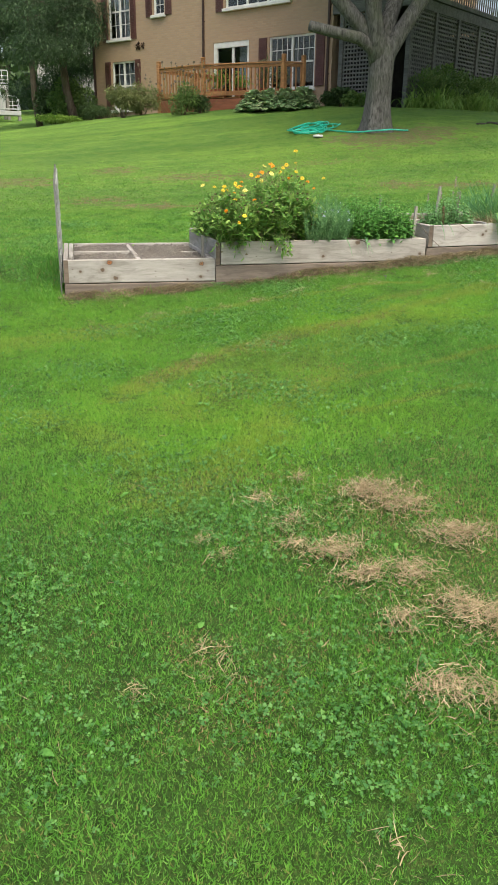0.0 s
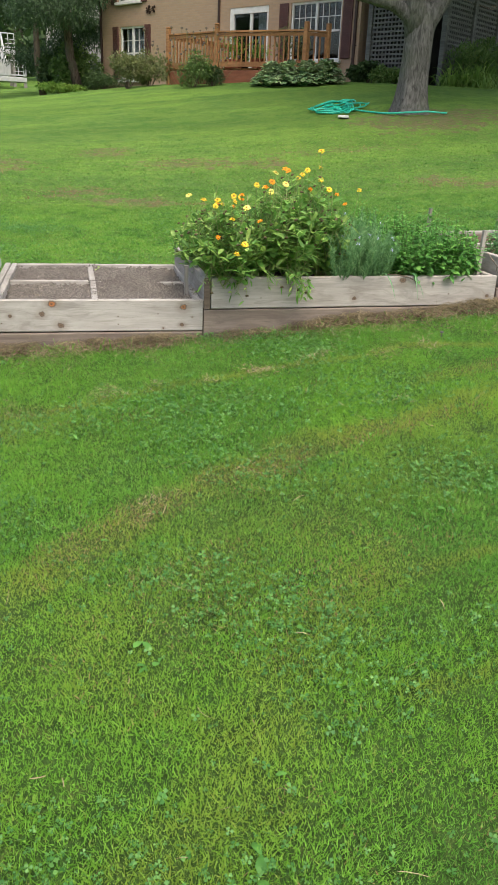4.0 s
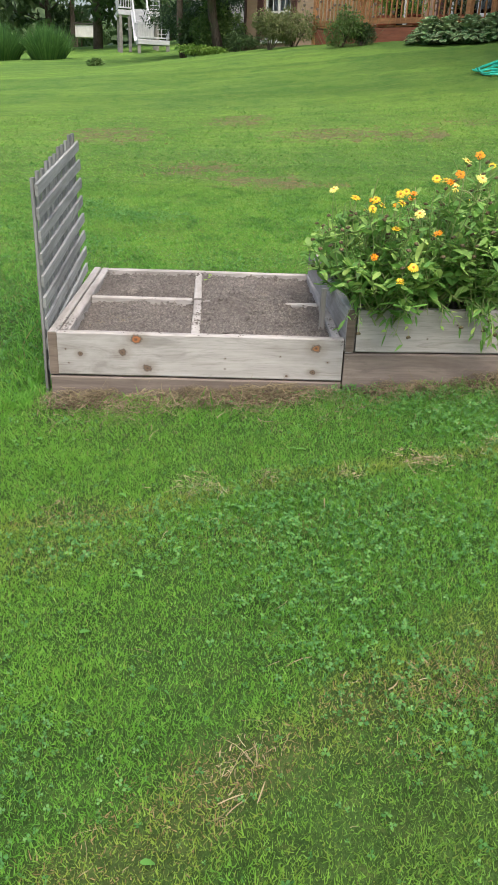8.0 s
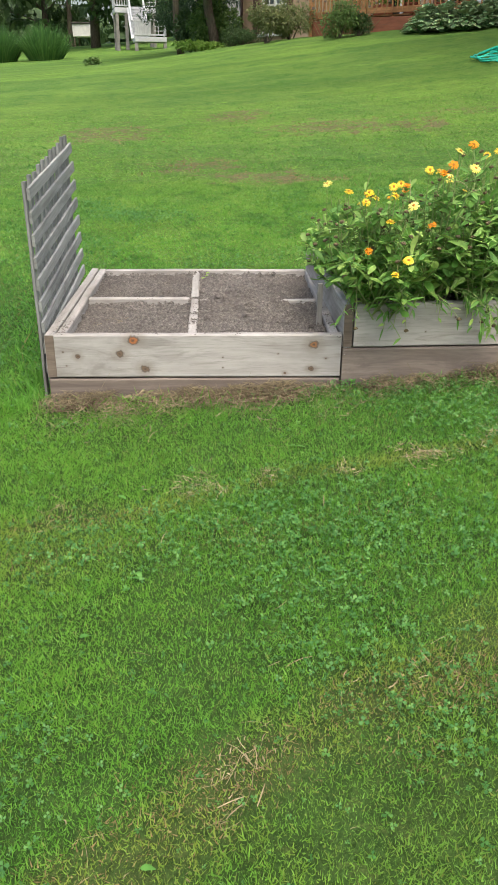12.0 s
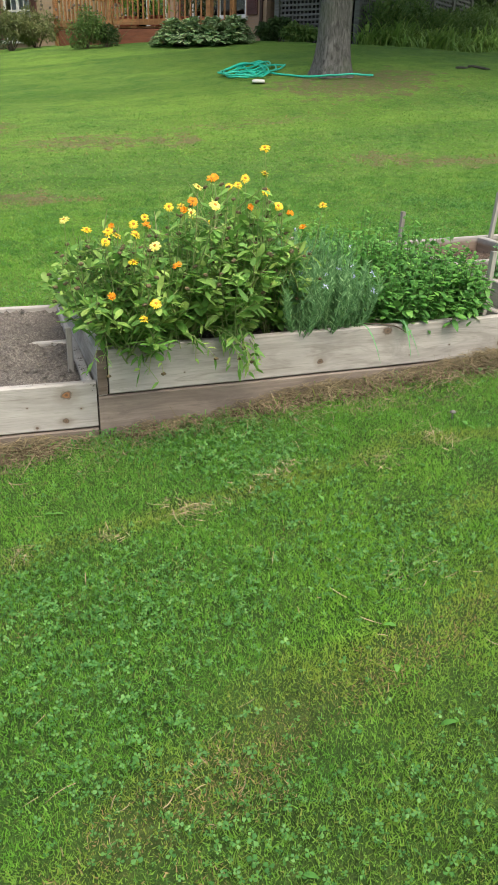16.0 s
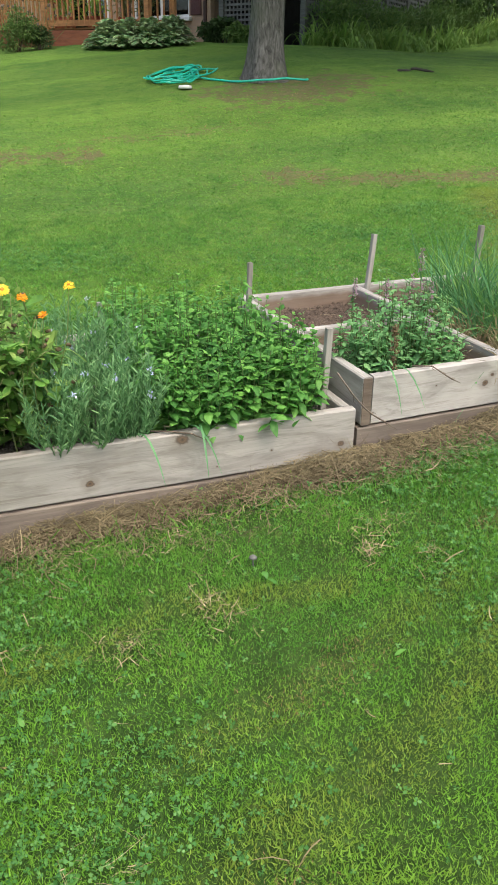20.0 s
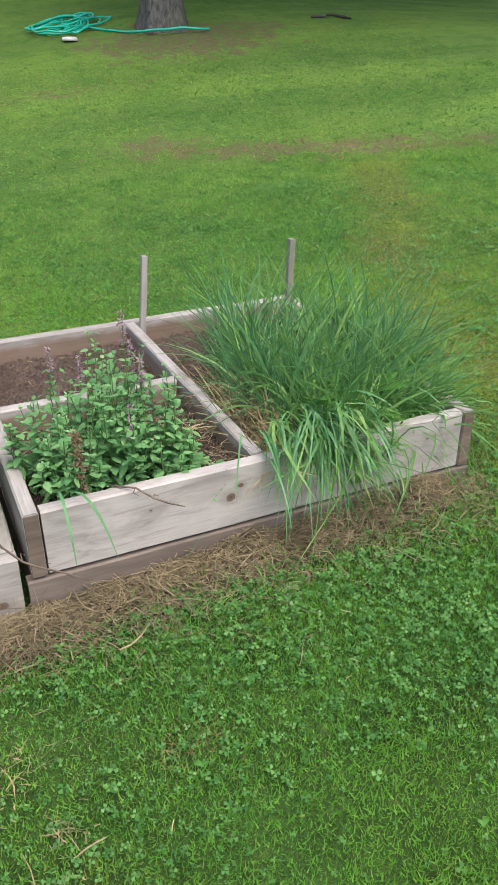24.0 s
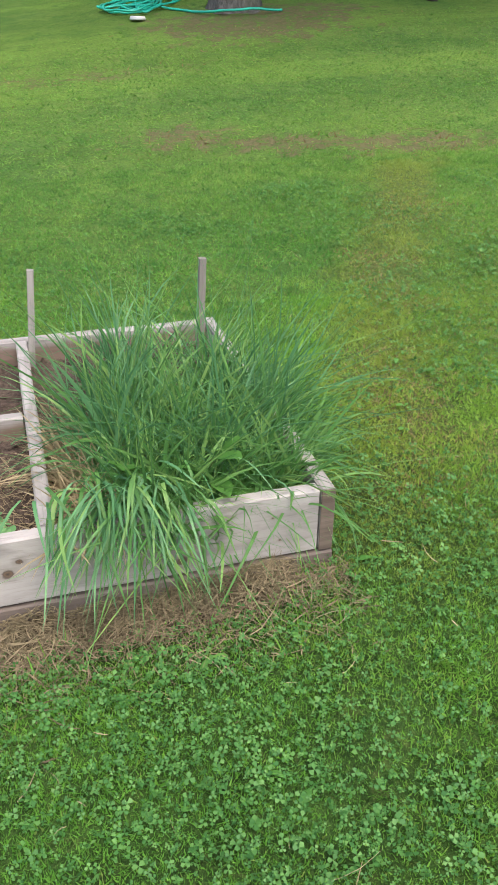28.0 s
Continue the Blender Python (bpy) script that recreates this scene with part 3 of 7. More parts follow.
def lay(parent, name, a, b, top, material, seed, label="", wide=WB, thick=T, drop=0.0):
    """A board on edge from plan point a to b in the bed's frame, its top edge at height top (and top + drop at b)."""
    ax, ay, bx, by = *a, *b
    length = math.hypot(bx - ax, by - ay)
    turn = math.degrees(math.atan2(by - ay, bx - ax))
    dip = -math.degrees(math.atan2(drop, length))
    m = pose((ax + bx) / 2, (ay + by) / 2, top + drop / 2 - wide / 2, 0, 0, turn) @ pose(0, 0, 0, 0, dip, 0)
    return part(name, worn_board(length, thick, wide, seed), material, parent, label, m)


def soil_in(name, bed, x0, x1, y0, y1, top, label, seed, dips=(), earth=MAT_SOIL):
    """Loose soil in a bed, as one lumpy body."""
    nx, ny = int((x1 - x0) / 0.012), int((y1 - y0) / 0.012)
    gx, gy = np.meshgrid(np.linspace(x0, x1, nx), np.linspace(y0, y1, ny))
    gz = np.full_like(gx, top)
    rng = np.random.default_rng(seed)
    for scale, amp in ((3, 0.012), (9, 0.009), (22, 0.008), (55, 0.006)):
        p = rng.uniform(0, 6.28, 6)
        gz += amp * np.sin(gx * scale + p[0] + 1.7 * np.sin(gy * scale * 0.8 + p[1])) * np.sin(gy * scale * 1.1 + p[2] + 1.5 * np.sin(gx * scale * 0.7 + p[3]))
    for dx, dy, r, a in dips:
        gz += a * np.exp(-((gx - dx) ** 2 + (gy - dy) ** 2) / r**2)
    gz += rng.uniform(-0.006, 0.008, gx.shape)
    v = np.stack([gx, gy, gz], -1).reshape(-1, 3)
    i = (np.arange(ny - 1)[:, None] * nx + np.arange(nx - 1)).ravel()
    f = np.stack([i, i + 1, i + nx + 1, i + nx], 1)
    # clods lying on the soil
    n = int((x1 - x0) * (y1 - y0) * 5000)
    cx, cy, r = rng.uniform(x0, x1, n), rng.uniform(y0, y1, n), rng.gamma(1.7, 0.0027, n).clip(0.0015, 0.02)
    ix, iy = ((cx - x0) / (x1 - x0) * (nx - 1)).astype(int), ((cy - y0) / (y1 - y0) * (ny - 1)).astype(int)
    cz = gz[iy, ix]
    octa = np.array([(1, 0, 0), (0, 1, 0), (-1, 0, 0), (0, -1, 0), (0, 0, 0.8), (0, 0, -0.8)])
    cv = (octa[None] * rng.uniform(0.6, 1.3, (n, 6, 3)) * r[:, None, None]) + np.stack([cx, cy, cz + r * 0.3], -1)[:, None]
    tri = np.array([(0, 1, 4, 4), (1, 2, 4, 4), (2, 3, 4, 4), (3, 0, 4, 4)])
    me = soup(name, np.r_[v], f, earth, False)
    ob = new(name, me)
    ob.matrix_basis = bed.matrix_basis.copy()
    tagged(ob, label, "soil", kind="stuff")
    cl = soup("soil_clods", cv.reshape(-1, 3), (tri[:, :3][None] + 6 * np.arange(n)[:, None, None]).reshape(-1, 3), earth)
    part("clods", cl, earth, ob)
    return ob


def bed_one():
    bed = thing("raised_bed", pose(0, 0, 0, 0.6, 0, 0), "weathered wooden raised bed divided in four, holding bare soil", "raised bed", "raised garden beds")
    y1 = 1.22
    lay(bed, "front_board", (T, T / 2), (1.222, T / 2), 0, MAT_FRONT_ONE, 1, "pale weathered board with brown knots")
    lay(bed, "side_board", (T / 2, 0), (T / 2, y1), 0.001, MAT_BOARD, 2)
    part("end_grain", box(T - 0.002, 0.004, WB - 0.004, 0.001), MAT_END, bed, "dark end grain", pose(T / 2, -0.001, -WB / 2))
    lay(bed, "inner_side_board", (T * 1.5 + 0.005, T + 0.002), (T * 1.5 + 0.005, y1), -0.001, MAT_BOARD, 3)
    lay(bed, "side_board", (1.195, T + 0.002), (1.195, y1), -0.002, MAT_BOARD, 4)
    lay(bed, "back_board", (0.085, y1 - T / 2), (1.174, y1 - T / 2), 0, MAT_BOARD, 5)
    lay(bed, "divider", (0.602, T + 0.003), (0.594, 0.588), -0.003, MAT_BOARD, 6, "soil-stained divider board")
    lay(bed, "divider", (0.592, 0.632), (0.578, y1 - T - 0.003), -0.004, MAT_BOARD, 7, "soil-stained divider board")
    lay(bed, "cross_divider", (0.085, 0.618), (0.57, 0.61), -0.004, MAT_BOARD, 8, thick=0.034)
    lay(bed, "cross_divider", (0.618, 0.61), (1.172, 0.612), -0.012, MAT_BOARD, 9, thick=0.034)
    lay(bed, "lower_board", (0.004, T / 2 - 0.004), (1.222, T / 2 - 0.004), -WB - 0.006, MAT_BOARD_LOW, 10, "darker brown lower board")
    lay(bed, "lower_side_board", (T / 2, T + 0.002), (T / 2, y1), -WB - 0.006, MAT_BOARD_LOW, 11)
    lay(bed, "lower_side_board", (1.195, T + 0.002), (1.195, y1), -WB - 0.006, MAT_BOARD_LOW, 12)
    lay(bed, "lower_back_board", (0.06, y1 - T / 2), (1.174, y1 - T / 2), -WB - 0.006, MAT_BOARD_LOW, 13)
    soil_in("bed_soil", bed, 0.084, 1.174, 0.04, 1.18, -0.03, "dry crumbly grey-brown garden soil with straw bits", 3, ((0.8, 0.62, 0.16, 0.055), (1.05, 0.45, 0.12, -0.03), (0.3, 0.3, 0.2, -0.015), (0.95, 1.0, 0.2, -0.02), (0.3, 0.95, 0.2, 0.012)))
    return bed


def bed_two():
    bed = thing("raised_bed", pose(1.228, 0.0, 0.128, 1.0, -0.2, 2.3), "weathered wooden raised bed overflowing with flowers and herbs", "raised bed", "raised garden beds")
    x1, y1 = 1.885, 1.2
    lay(bed, "front_board", (T + 0.006, T / 2), (x1, T / 2), 0.0, MAT_FRONT_TWO, 21, "grey-beige weathered board")
    lay(bed, "side_board", (T / 2, 0.002), (T / 2, y1), 0, MAT_BOARD, 22, "pale board with a dark end grain")
    part("end_grain", box(T - 0.002, 0.004, WB - 0.004, 0.001), MAT_END, bed, "dark damp end grain", pose(T / 2, 0.0015, -WB / 2))
    lay(bed, "side_board", (x1 - T / 2, T + 0.002), (x1 - T / 2, y1), -0.002, MAT_BOARD, 23)
    lay(bed, "back_board", (T + 0.002, y1 - T / 2), (x1 - T - 0.002, y1 - T / 2), 0, MAT_BOARD, 24)
    lay(bed, "lower_board", (0.0, T / 2 - 0.006), (x1, T / 2 - 0.006), -WB - 0.006, MAT_BOARD_LOW, 25, "darker brown lower board")
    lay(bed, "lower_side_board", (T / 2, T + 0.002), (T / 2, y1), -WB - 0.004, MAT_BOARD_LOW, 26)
    soil_in("bed_soil", bed, T + 0.002, x1 - T - 0.002, T + 0.004, y1 - T - 0.002, -0.05, "dark garden soil shaded by dense plants", 5)
    return bed


def bed_three():
    bed = thing("raised_bed", pose(3.135, 0.083, 0.243, 1.2, -1.1, 3.1), "weathered wooden raised bed in three parts, half overgrown by tall grass", "raised bed", "raised garden beds")
    x1, y1, e = 1.325, 1.2, 0.04
    lay(bed, "front_board", (e + 0.004, T / 2), (x1 - e - 0.003, T / 2), 0, MAT_FRONT_THREE, 31, "pale weathered board with scattered knots")
    lay(bed, "side_board", (e / 2, 0.0), (e / 2, y1), 0.002, MAT_BOARD, 32)
    lay(bed, "side_board", (x1 - e / 2, -0.002), (x1 - e / 2, y1), 0.002, MAT_BOARD, 33)
    part("end_grain", box(T - 0.002, 0.004, WB - 0.004, 0.001), MAT_END, bed, "dark damp end grain", pose(e / 2, -0.001, -WB / 2))
    part("end_grain", box(T - 0.002, 0.004, WB - 0.004, 0.001), MAT_END, bed, "grey end grain", pose(x1 - e / 2, -0.003, -WB / 2))
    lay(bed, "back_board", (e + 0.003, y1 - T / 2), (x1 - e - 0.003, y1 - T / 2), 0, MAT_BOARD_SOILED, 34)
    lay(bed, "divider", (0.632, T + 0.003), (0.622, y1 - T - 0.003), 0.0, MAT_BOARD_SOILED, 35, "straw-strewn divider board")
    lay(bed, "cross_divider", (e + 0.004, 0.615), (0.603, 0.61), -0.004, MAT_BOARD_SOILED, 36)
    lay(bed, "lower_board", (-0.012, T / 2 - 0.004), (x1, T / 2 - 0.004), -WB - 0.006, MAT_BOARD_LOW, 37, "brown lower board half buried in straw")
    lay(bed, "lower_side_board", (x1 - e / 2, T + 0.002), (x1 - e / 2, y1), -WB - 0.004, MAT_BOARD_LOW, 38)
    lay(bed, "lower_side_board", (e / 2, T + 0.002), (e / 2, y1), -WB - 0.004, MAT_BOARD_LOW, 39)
    soil_in("bed_soil", bed, e + 0.002, x1 - e - 0.002, T + 0.004, y1 - T - 0.002, -0.085, "dark crumbly garden soil with dry straw", 7, (), MAT_MULCH)
    return bed


BED1, BED2, BED3 = bed_one(), bed_two(), bed_three()


def stake(x, y, z0, z1, wide, label, lean=(0.0, 0.0), material=None):
    ob = thing("garden_stake", pose(x, y, z0), label, "stake", "garden stakes")
    length = z1 - z0
    m = Matrix(((0, 0, 1, 0), (0, 1, 0, 0), (-1, 0, 0, 0), (0, 0, 0, 1)))
    tilt = pose(0, 0, 0, lean[1], lean[0], 0)
    part("shaft", worn_board(length, wide, wide * 0.85, x * 7, 0.002), material or MAT_STAKE, ob, "", tilt @ Matrix.Translation((0, 0, length / 2)) @ m)
    return ob


stake(1.148, 0.2, -0.12, 0.165, 0.026, "short grey wooden stake in a bed corner")
stake(3.058, 1.12, 0.03, 0.455, 0.024, "brown wooden stake behind the mint", (2, 0))
stake(3.035, 0.2, 0.03, 0.40, 0.026, "pale flat wooden stake beside the mint", (2, 0))
stake(3.715, 1.22, 0.1, 0.54, 0.027, "tall leaning grey stake at the bed's back board", (5, -2))
stake(4.30, 1.17, 0.1, 0.57, 0.027, "tall grey wooden stake behind the grass", (2, 0))
stake(2.36, 0.95, 0.03, 0.36, 0.024, "low grey stake hidden among herbs")
stake(3.36, 0.42, 0.1, 0.36, 0.014, "thin rusty brown stick among catmint", (3, 2), MAT_END)


def trellis():
    ob = thing("trellis", pose(-0.016, 0.06, H(-0.03, 0.1) - 0.03), "silver-grey wooden lath trellis standing along the bed", "trellis")
    base = ob.matrix_basis.translation
    slope = 0.115
    turn = Matrix(((0, 0, 1, 0), (0, 1, 0, 0), (-1, 0, 0, 0), (0, 0, 0, 1)))
    for i in range(11):
        y = 0.008 + i * 0.086
        top = 0.592 + 0.125 * i / 10 + 0.006 * math.sin(i * 2.3)
        z0 = base.z
        part("upright_lath", worn_board(top - z0, 0.042, 0.011, 50 + i, 0.0015), MAT_SHADED_LATH, ob, "", pose(-0.0125, y, (top - z0) / 2, 0, 0, 0) @ turn)
    for i in range(9):
        za = 0.545 - i * 0.0885
        length = 0.945 + 0.012 * i
        m = pose(0.0, length / 2 - 0.006, za + slope * length / 2 - base.z, 0, 0, 90) @ pose(0, 0, 0, 0, -math.degrees(math.atan(slope)), 0)
        part("cross_lath", worn_board(length, 0.012, 0.046, 70 + i, 0.0015), MAT_TRELLIS, ob, "", m)


trellis()


def soil_smears():
    """Crumbs of soil left on the dividers and the board edges."""
    rng = np.random.default_rng(91)
    ob = new("soil_crumbs")
    tagged(ob, "dark soil crumbs on the divider boards", "soil", kind="stuff")
    octa = np.array([(1, 0, 0), (0, 1, 0), (-1, 0, 0), (0, -1, 0), (0, 0, 0.5), (0, 0, -0.5)])
    tri = np.array([(0, 1, 4), (1, 2, 4), (2, 3, 4), (3, 0, 4)])
    pts = []
    for x, y, sx, sy, z, k in ((0.6, 0.2, 0.011, 0.03, 0, 60), (0.6, 0.33, 0.012, 0.02, 0, 70), (0.598, 0.47, 0.011, 0.05, 0, 90), (0.58, 0.95, 0.012, 0.05, 0, 90), (0.6, 0.61, 0.02, 0.02, 0, 60), (0.06, 0.12, 0.012, 0.06, 0, 120), (0.02, 0.2, 0.012, 0.1, 0, 60), (0.4, 0.613, 0.1, 0.011, 0, 50), (0.9, 0.61, 0.1, 0.012, -0.008, 60), (1.195, 0.4, 0.011, 0.3, 0, 160), (0.6, 0.02, 0.4, 0.011, 0, 40)):
        c = np.stack([x + rng.normal(size=k) * sx, y + rng.normal(size=k) * sy, np.full(k, z + 0.0015)], 1)
        r = rng.gamma(2, 0.0013, k).clip(0.001, 0.008)
        pts.append(octa[None] * rng.uniform(0.6, 1.4, (k, 6, 3)) * r[:, None, None] + c[:, None])
    v = np.concatenate(pts)
    part("crumbs", soup("crumbs", v.reshape(-1, 3), (tri[None] + 6 * np.arange(len(v))[:, None, None]).reshape(-1, 3), MAT_SOIL), MAT_SOIL, ob)


soil_smears()

# ---- leaves and blades ----
def unit(a):
    return a / np.maximum(np.linalg.norm(a, axis=-1, keepdims=True), 1e-9)


def strips(base, way, side, length, width, profile, droop=0.0, fold=0.0, bend=0.0):
    """Leaves or blades as bent strips. profile: (share of the length, share of the width) along the leaf. Returns verts and quads."""
    base, way, side = (np.asarray(a, float) for a in (base, way, side))
    n = len(base)
    length, width, droop = (np.broadcast_to(np.asarray(a, float), (n,)) for a in (length, width, droop))
    up = np.cross(side, way)
    rows = []
    for s, w in profile:
        c = base + way * (length * s)[:, None]
        c[:, 2] -= droop * length * s * s
        c = c + side * (np.asarray(bend) * length * s * s)[..., None]
        half = side * (width * w / 2)[:, None]
        rows.append(c - half)
        if fold:
            rows.append(c - up * (width * w * fold)[:, None])
        rows.append(c + half)
    per = 3 if fold else 2
    v = np.stack(rows, 1)
    k = len(rows)
    f = []
    for i in range(len(profile) - 1):
        for j in range(per - 1):
            a = i * per + j
            f.append((a, a + 1, a + per + 1, a + per))
    f = (np.array(f)[None] + k * np.arange(n)[:, None, None]).reshape(-1, 4)
    return v.reshape(-1, 3), f


def points_of(base, way, side, length, width, droop):
    """Short blades as single pointed triangles."""
    tip = base + way * length[:, None]
    tip[:, 2] -= droop * length
    half = side * (width / 2)[:, None]
    v = np.stack([base - half, base + half, tip], 1).reshape(-1, 3)
    return v, np.arange(len(v)).reshape(-1, 3)


LEAF = ((0.0, 0.12), (0.3, 0.9), (0.62, 0.85), (1.0, 0.04))
SLIM = ((0.0, 0.5), (0.5, 0.9), (1.0, 0.05))
BLADE = ((0.0, 1.0), (0.45, 0.85), (0.8, 0.5), (1.0, 0.05))


def scatter_ways(rng, n, up=0.3, spread_out=1.0):
    """Random directions, leaning upwards by up."""
    w = rng.normal(size=(n, 3)) * (spread_out, spread_out, 0.6)
    w[:, 2] += up
    return unit(w)


def sides_of(rng, way, flat=0.6):
    """Side vectors for the leaves, mostly level."""
    s = np.cross(way, unit(rng.normal(size=way.shape) * (1 - flat) + np.array([0, 0, 1.0]) * flat))
    return unit(s + 1e-6)


def join_soups(pieces):
    vs, fs, k = [], [], 0
    for v, f in pieces:
        vs.append(v)
        fs.append(f + k)
        k += len(v)
    return np.concatenate(vs), np.concatenate(fs)


def cloud(rng, n, blobs, shell=0.55):
    """Points in a set of ellipsoids (x, y, z, rx, ry, rz), mostly near their skins."""
    b = np.array(blobs, float)
    vol = b[:, 3] * b[:, 4] * b[:, 5]
    pick = rng.choice(len(b), n, p=vol / vol.sum())
    d = unit(rng.normal(size=(n, 3)))
    r = shell + (1 - shell) * rng.random(n) ** 0.7
    return b[pick, :3] + d * b[pick, 3:] * r[:, None], d


# ---- the house ----
HOUSE = pose(1.19, 25.68, 0, 0, 0, -52)
MAT_LEAF_DARK = leaf("dark_shrub_leaf", (0.022, 0.055, 0.018), (0.045, 0.09, 0.028), (0.085, 0.135, 0.045), 0.25, patch=1.5)
MAT_LEAF_MID = leaf("green_shrub_leaf", (0.05, 0.12, 0.03), (0.1, 0.19, 0.045), (0.18, 0.26, 0.08), 0.35, patch=1.5)
MAT_LEAF_OLIVE = leaf("olive_shrub_leaf", (0.075, 0.11, 0.035), (0.14, 0.18, 0.06), (0.25, 0.25, 0.12), 0.35, patch=1.5)
MAT_LEAF_LIGHT = leaf("light_green_leaf", (0.12, 0.25, 0.04), (0.21, 0.37, 0.06), (0.33, 0.46, 0.11), 0.45, patch=2)
MAT_CEDAR = leaf("dark_cedar_leaf", (0.014, 0.034, 0.016), (0.03, 0.064, 0.026), (0.065, 0.12, 0.042), 0.2, patch=0.8)


def wall_with_holes(length, z0, z1, holes, deep=0.16):
    bm = bmesh.new()
    xs = sorted({0, length, *[h[0] for h in holes], *[h[1] for h in holes]})
    zs = sorted({z0, z1, *[h[2] for h in holes], *[h[3] for h in holes]})

    def face(*p):
        bm.faces.new([bm.verts.new(q) for q in p])

    for a, b in zip(xs, xs[1:]):
        for c, d in zip(zs, zs[1:]):
            if not any(h[0] <= a and b <= h[1] and h[2] <= c and d <= h[3] for h in holes):
                face((a, 0, c), (b, 0, c), (b, 0, d), (a, 0, d))
                face((a, deep, c), (a, deep, d), (b, deep, d), (b, deep, c))
    for a, b, c, d in holes:
        face((a, 0, c), (a, 0, d), (a, deep, d), (a, deep, c))
        face((b, 0, c), (b, deep, c), (b, deep, d), (b, 0, d))
        face((a, 0, c), (a, deep, c), (b, deep, c), (b, 0, c))
        face((a, 0, d), (b, 0, d), (b, deep, d), (a, deep, d))
    face((length, 0, z0), (length, deep, z0), (length, deep, z1), (length, 0, z1))
    face((0, 0, z0), (0, 0, z1), (0, deep, z1), (0, deep, z0))
    bmesh.ops.remove_doubles(bm, verts=bm.verts, dist=1e-4)
    return bm


def window(house, a, b, c, d, units=2, grid=(2, 2), sill=True, blinds=False):
    """A white sash window with glazing bars in the opening a..b, c..d of the front wall."""
    bm = bmesh.new()
    w, y = 0.055, 0.07
    for x0, x1, z0, z1 in ((a, b, d - w, d), (a, b, c, c + w), (a, a + w, c + w, d - w), (b - w, b, c + w, d - w)):
        box(x1 - x0, 0.07, z1 - z0, 0.004, ((x0 + x1) / 2, y, (z0 + z1) / 2), bm)
    win = part("window", bm, MAT_WHITE, house, "white-framed sash window with glazing bars")
    step = (b - a - 2 * w) / units
    mid = (c + d) / 2
    for k in range(units):
        x0, x1 = a + w + k * step, a + w + (k + 1) * step
        if k:
            part("mullion", box(0.075, 0.065, d - c - 2 * w, 0.004, (x0, y, mid)), MAT_WHITE, win)
        part("meeting_rail", box(x1 - x0 - 0.08, 0.05, 0.05, 0.003, ((x0 + x1) / 2, y, mid)), MAT_WHITE, win)
        for half, (z0, z1) in enumerate(((c + w, mid - 0.025), (mid + 0.025, d - w))):
            g = part("pane", box(x1 - x0 - 0.01, 0.006, z1 - z0, 0, ((x0 + x1) / 2, y + 0.012 * half + 0.004, (z0 + z1) / 2)), MAT_GLASS, win)
            g.visible_shadow = False
            if half == 0 and grid[0] > 2:
                continue
            for i in range(1, grid[0]):
                part("glazing_bar", box(0.02, 0.014, z1 - z0, 0.002, (x0 + (x1 - x0) * i / grid[0], y - 0.006, (z0 + z1) / 2)), MAT_WHITE, win)
            for i in range(1, grid[1]):
                part("glazing_bar", box(x1 - x0 - 0.06, 0.012, 0.02, 0.002, ((x0 + x1) / 2, y - 0.008, z0 + (z1 - z0) * i / grid[1])), MAT_WHITE, win)
    if sill:
        part("sill", box(b - a + 0.14, 0.16, 0.09, 0.01, ((a + b) / 2, -0.02, c - 0.045)), MAT_WHITE, win, "white stone sill")
    if blinds:
        bmc = bmesh.new()
        k = int((b - a) / 0.09)
        for i in range(k):
            box(0.07, 0.012, d - c - 0.1, 0, (a + 0.06 + (b - a - 0.12) * (i + 0.5) / k, 0.26 + 0.015 * (i % 2), (c + d) / 2), bmc)
        part("blind", bmc, MAT_CURTAIN, win, "vertical blind, toned pale for the mirrored sky")
    return win


def shutter(house, a, b, c, d):
    s = part("shutter", box(b - a, 0.04, d - c, 0.006, ((a + b) / 2, -0.022, (c + d) / 2)), MAT_SHUTTER, house, "maroon louvred shutter")
    bm = bmesh.new()
    for h0, h1 in ((c + 0.07, (c + d) / 2 - 0.04), ((c + d) / 2 + 0.04, d - 0.07)):
        n = int((h1 - h0) / 0.05)
        for i in range(n):
            box(b - a - 0.09, 0.016, 0.03, 0.002, ((a + b) / 2, -0.046, h0 + (h1 - h0) * (i + 0.5) / n), bm)
    tagged(part("louvre", bm, MAT_SHUTTER, s), kind="stuff")


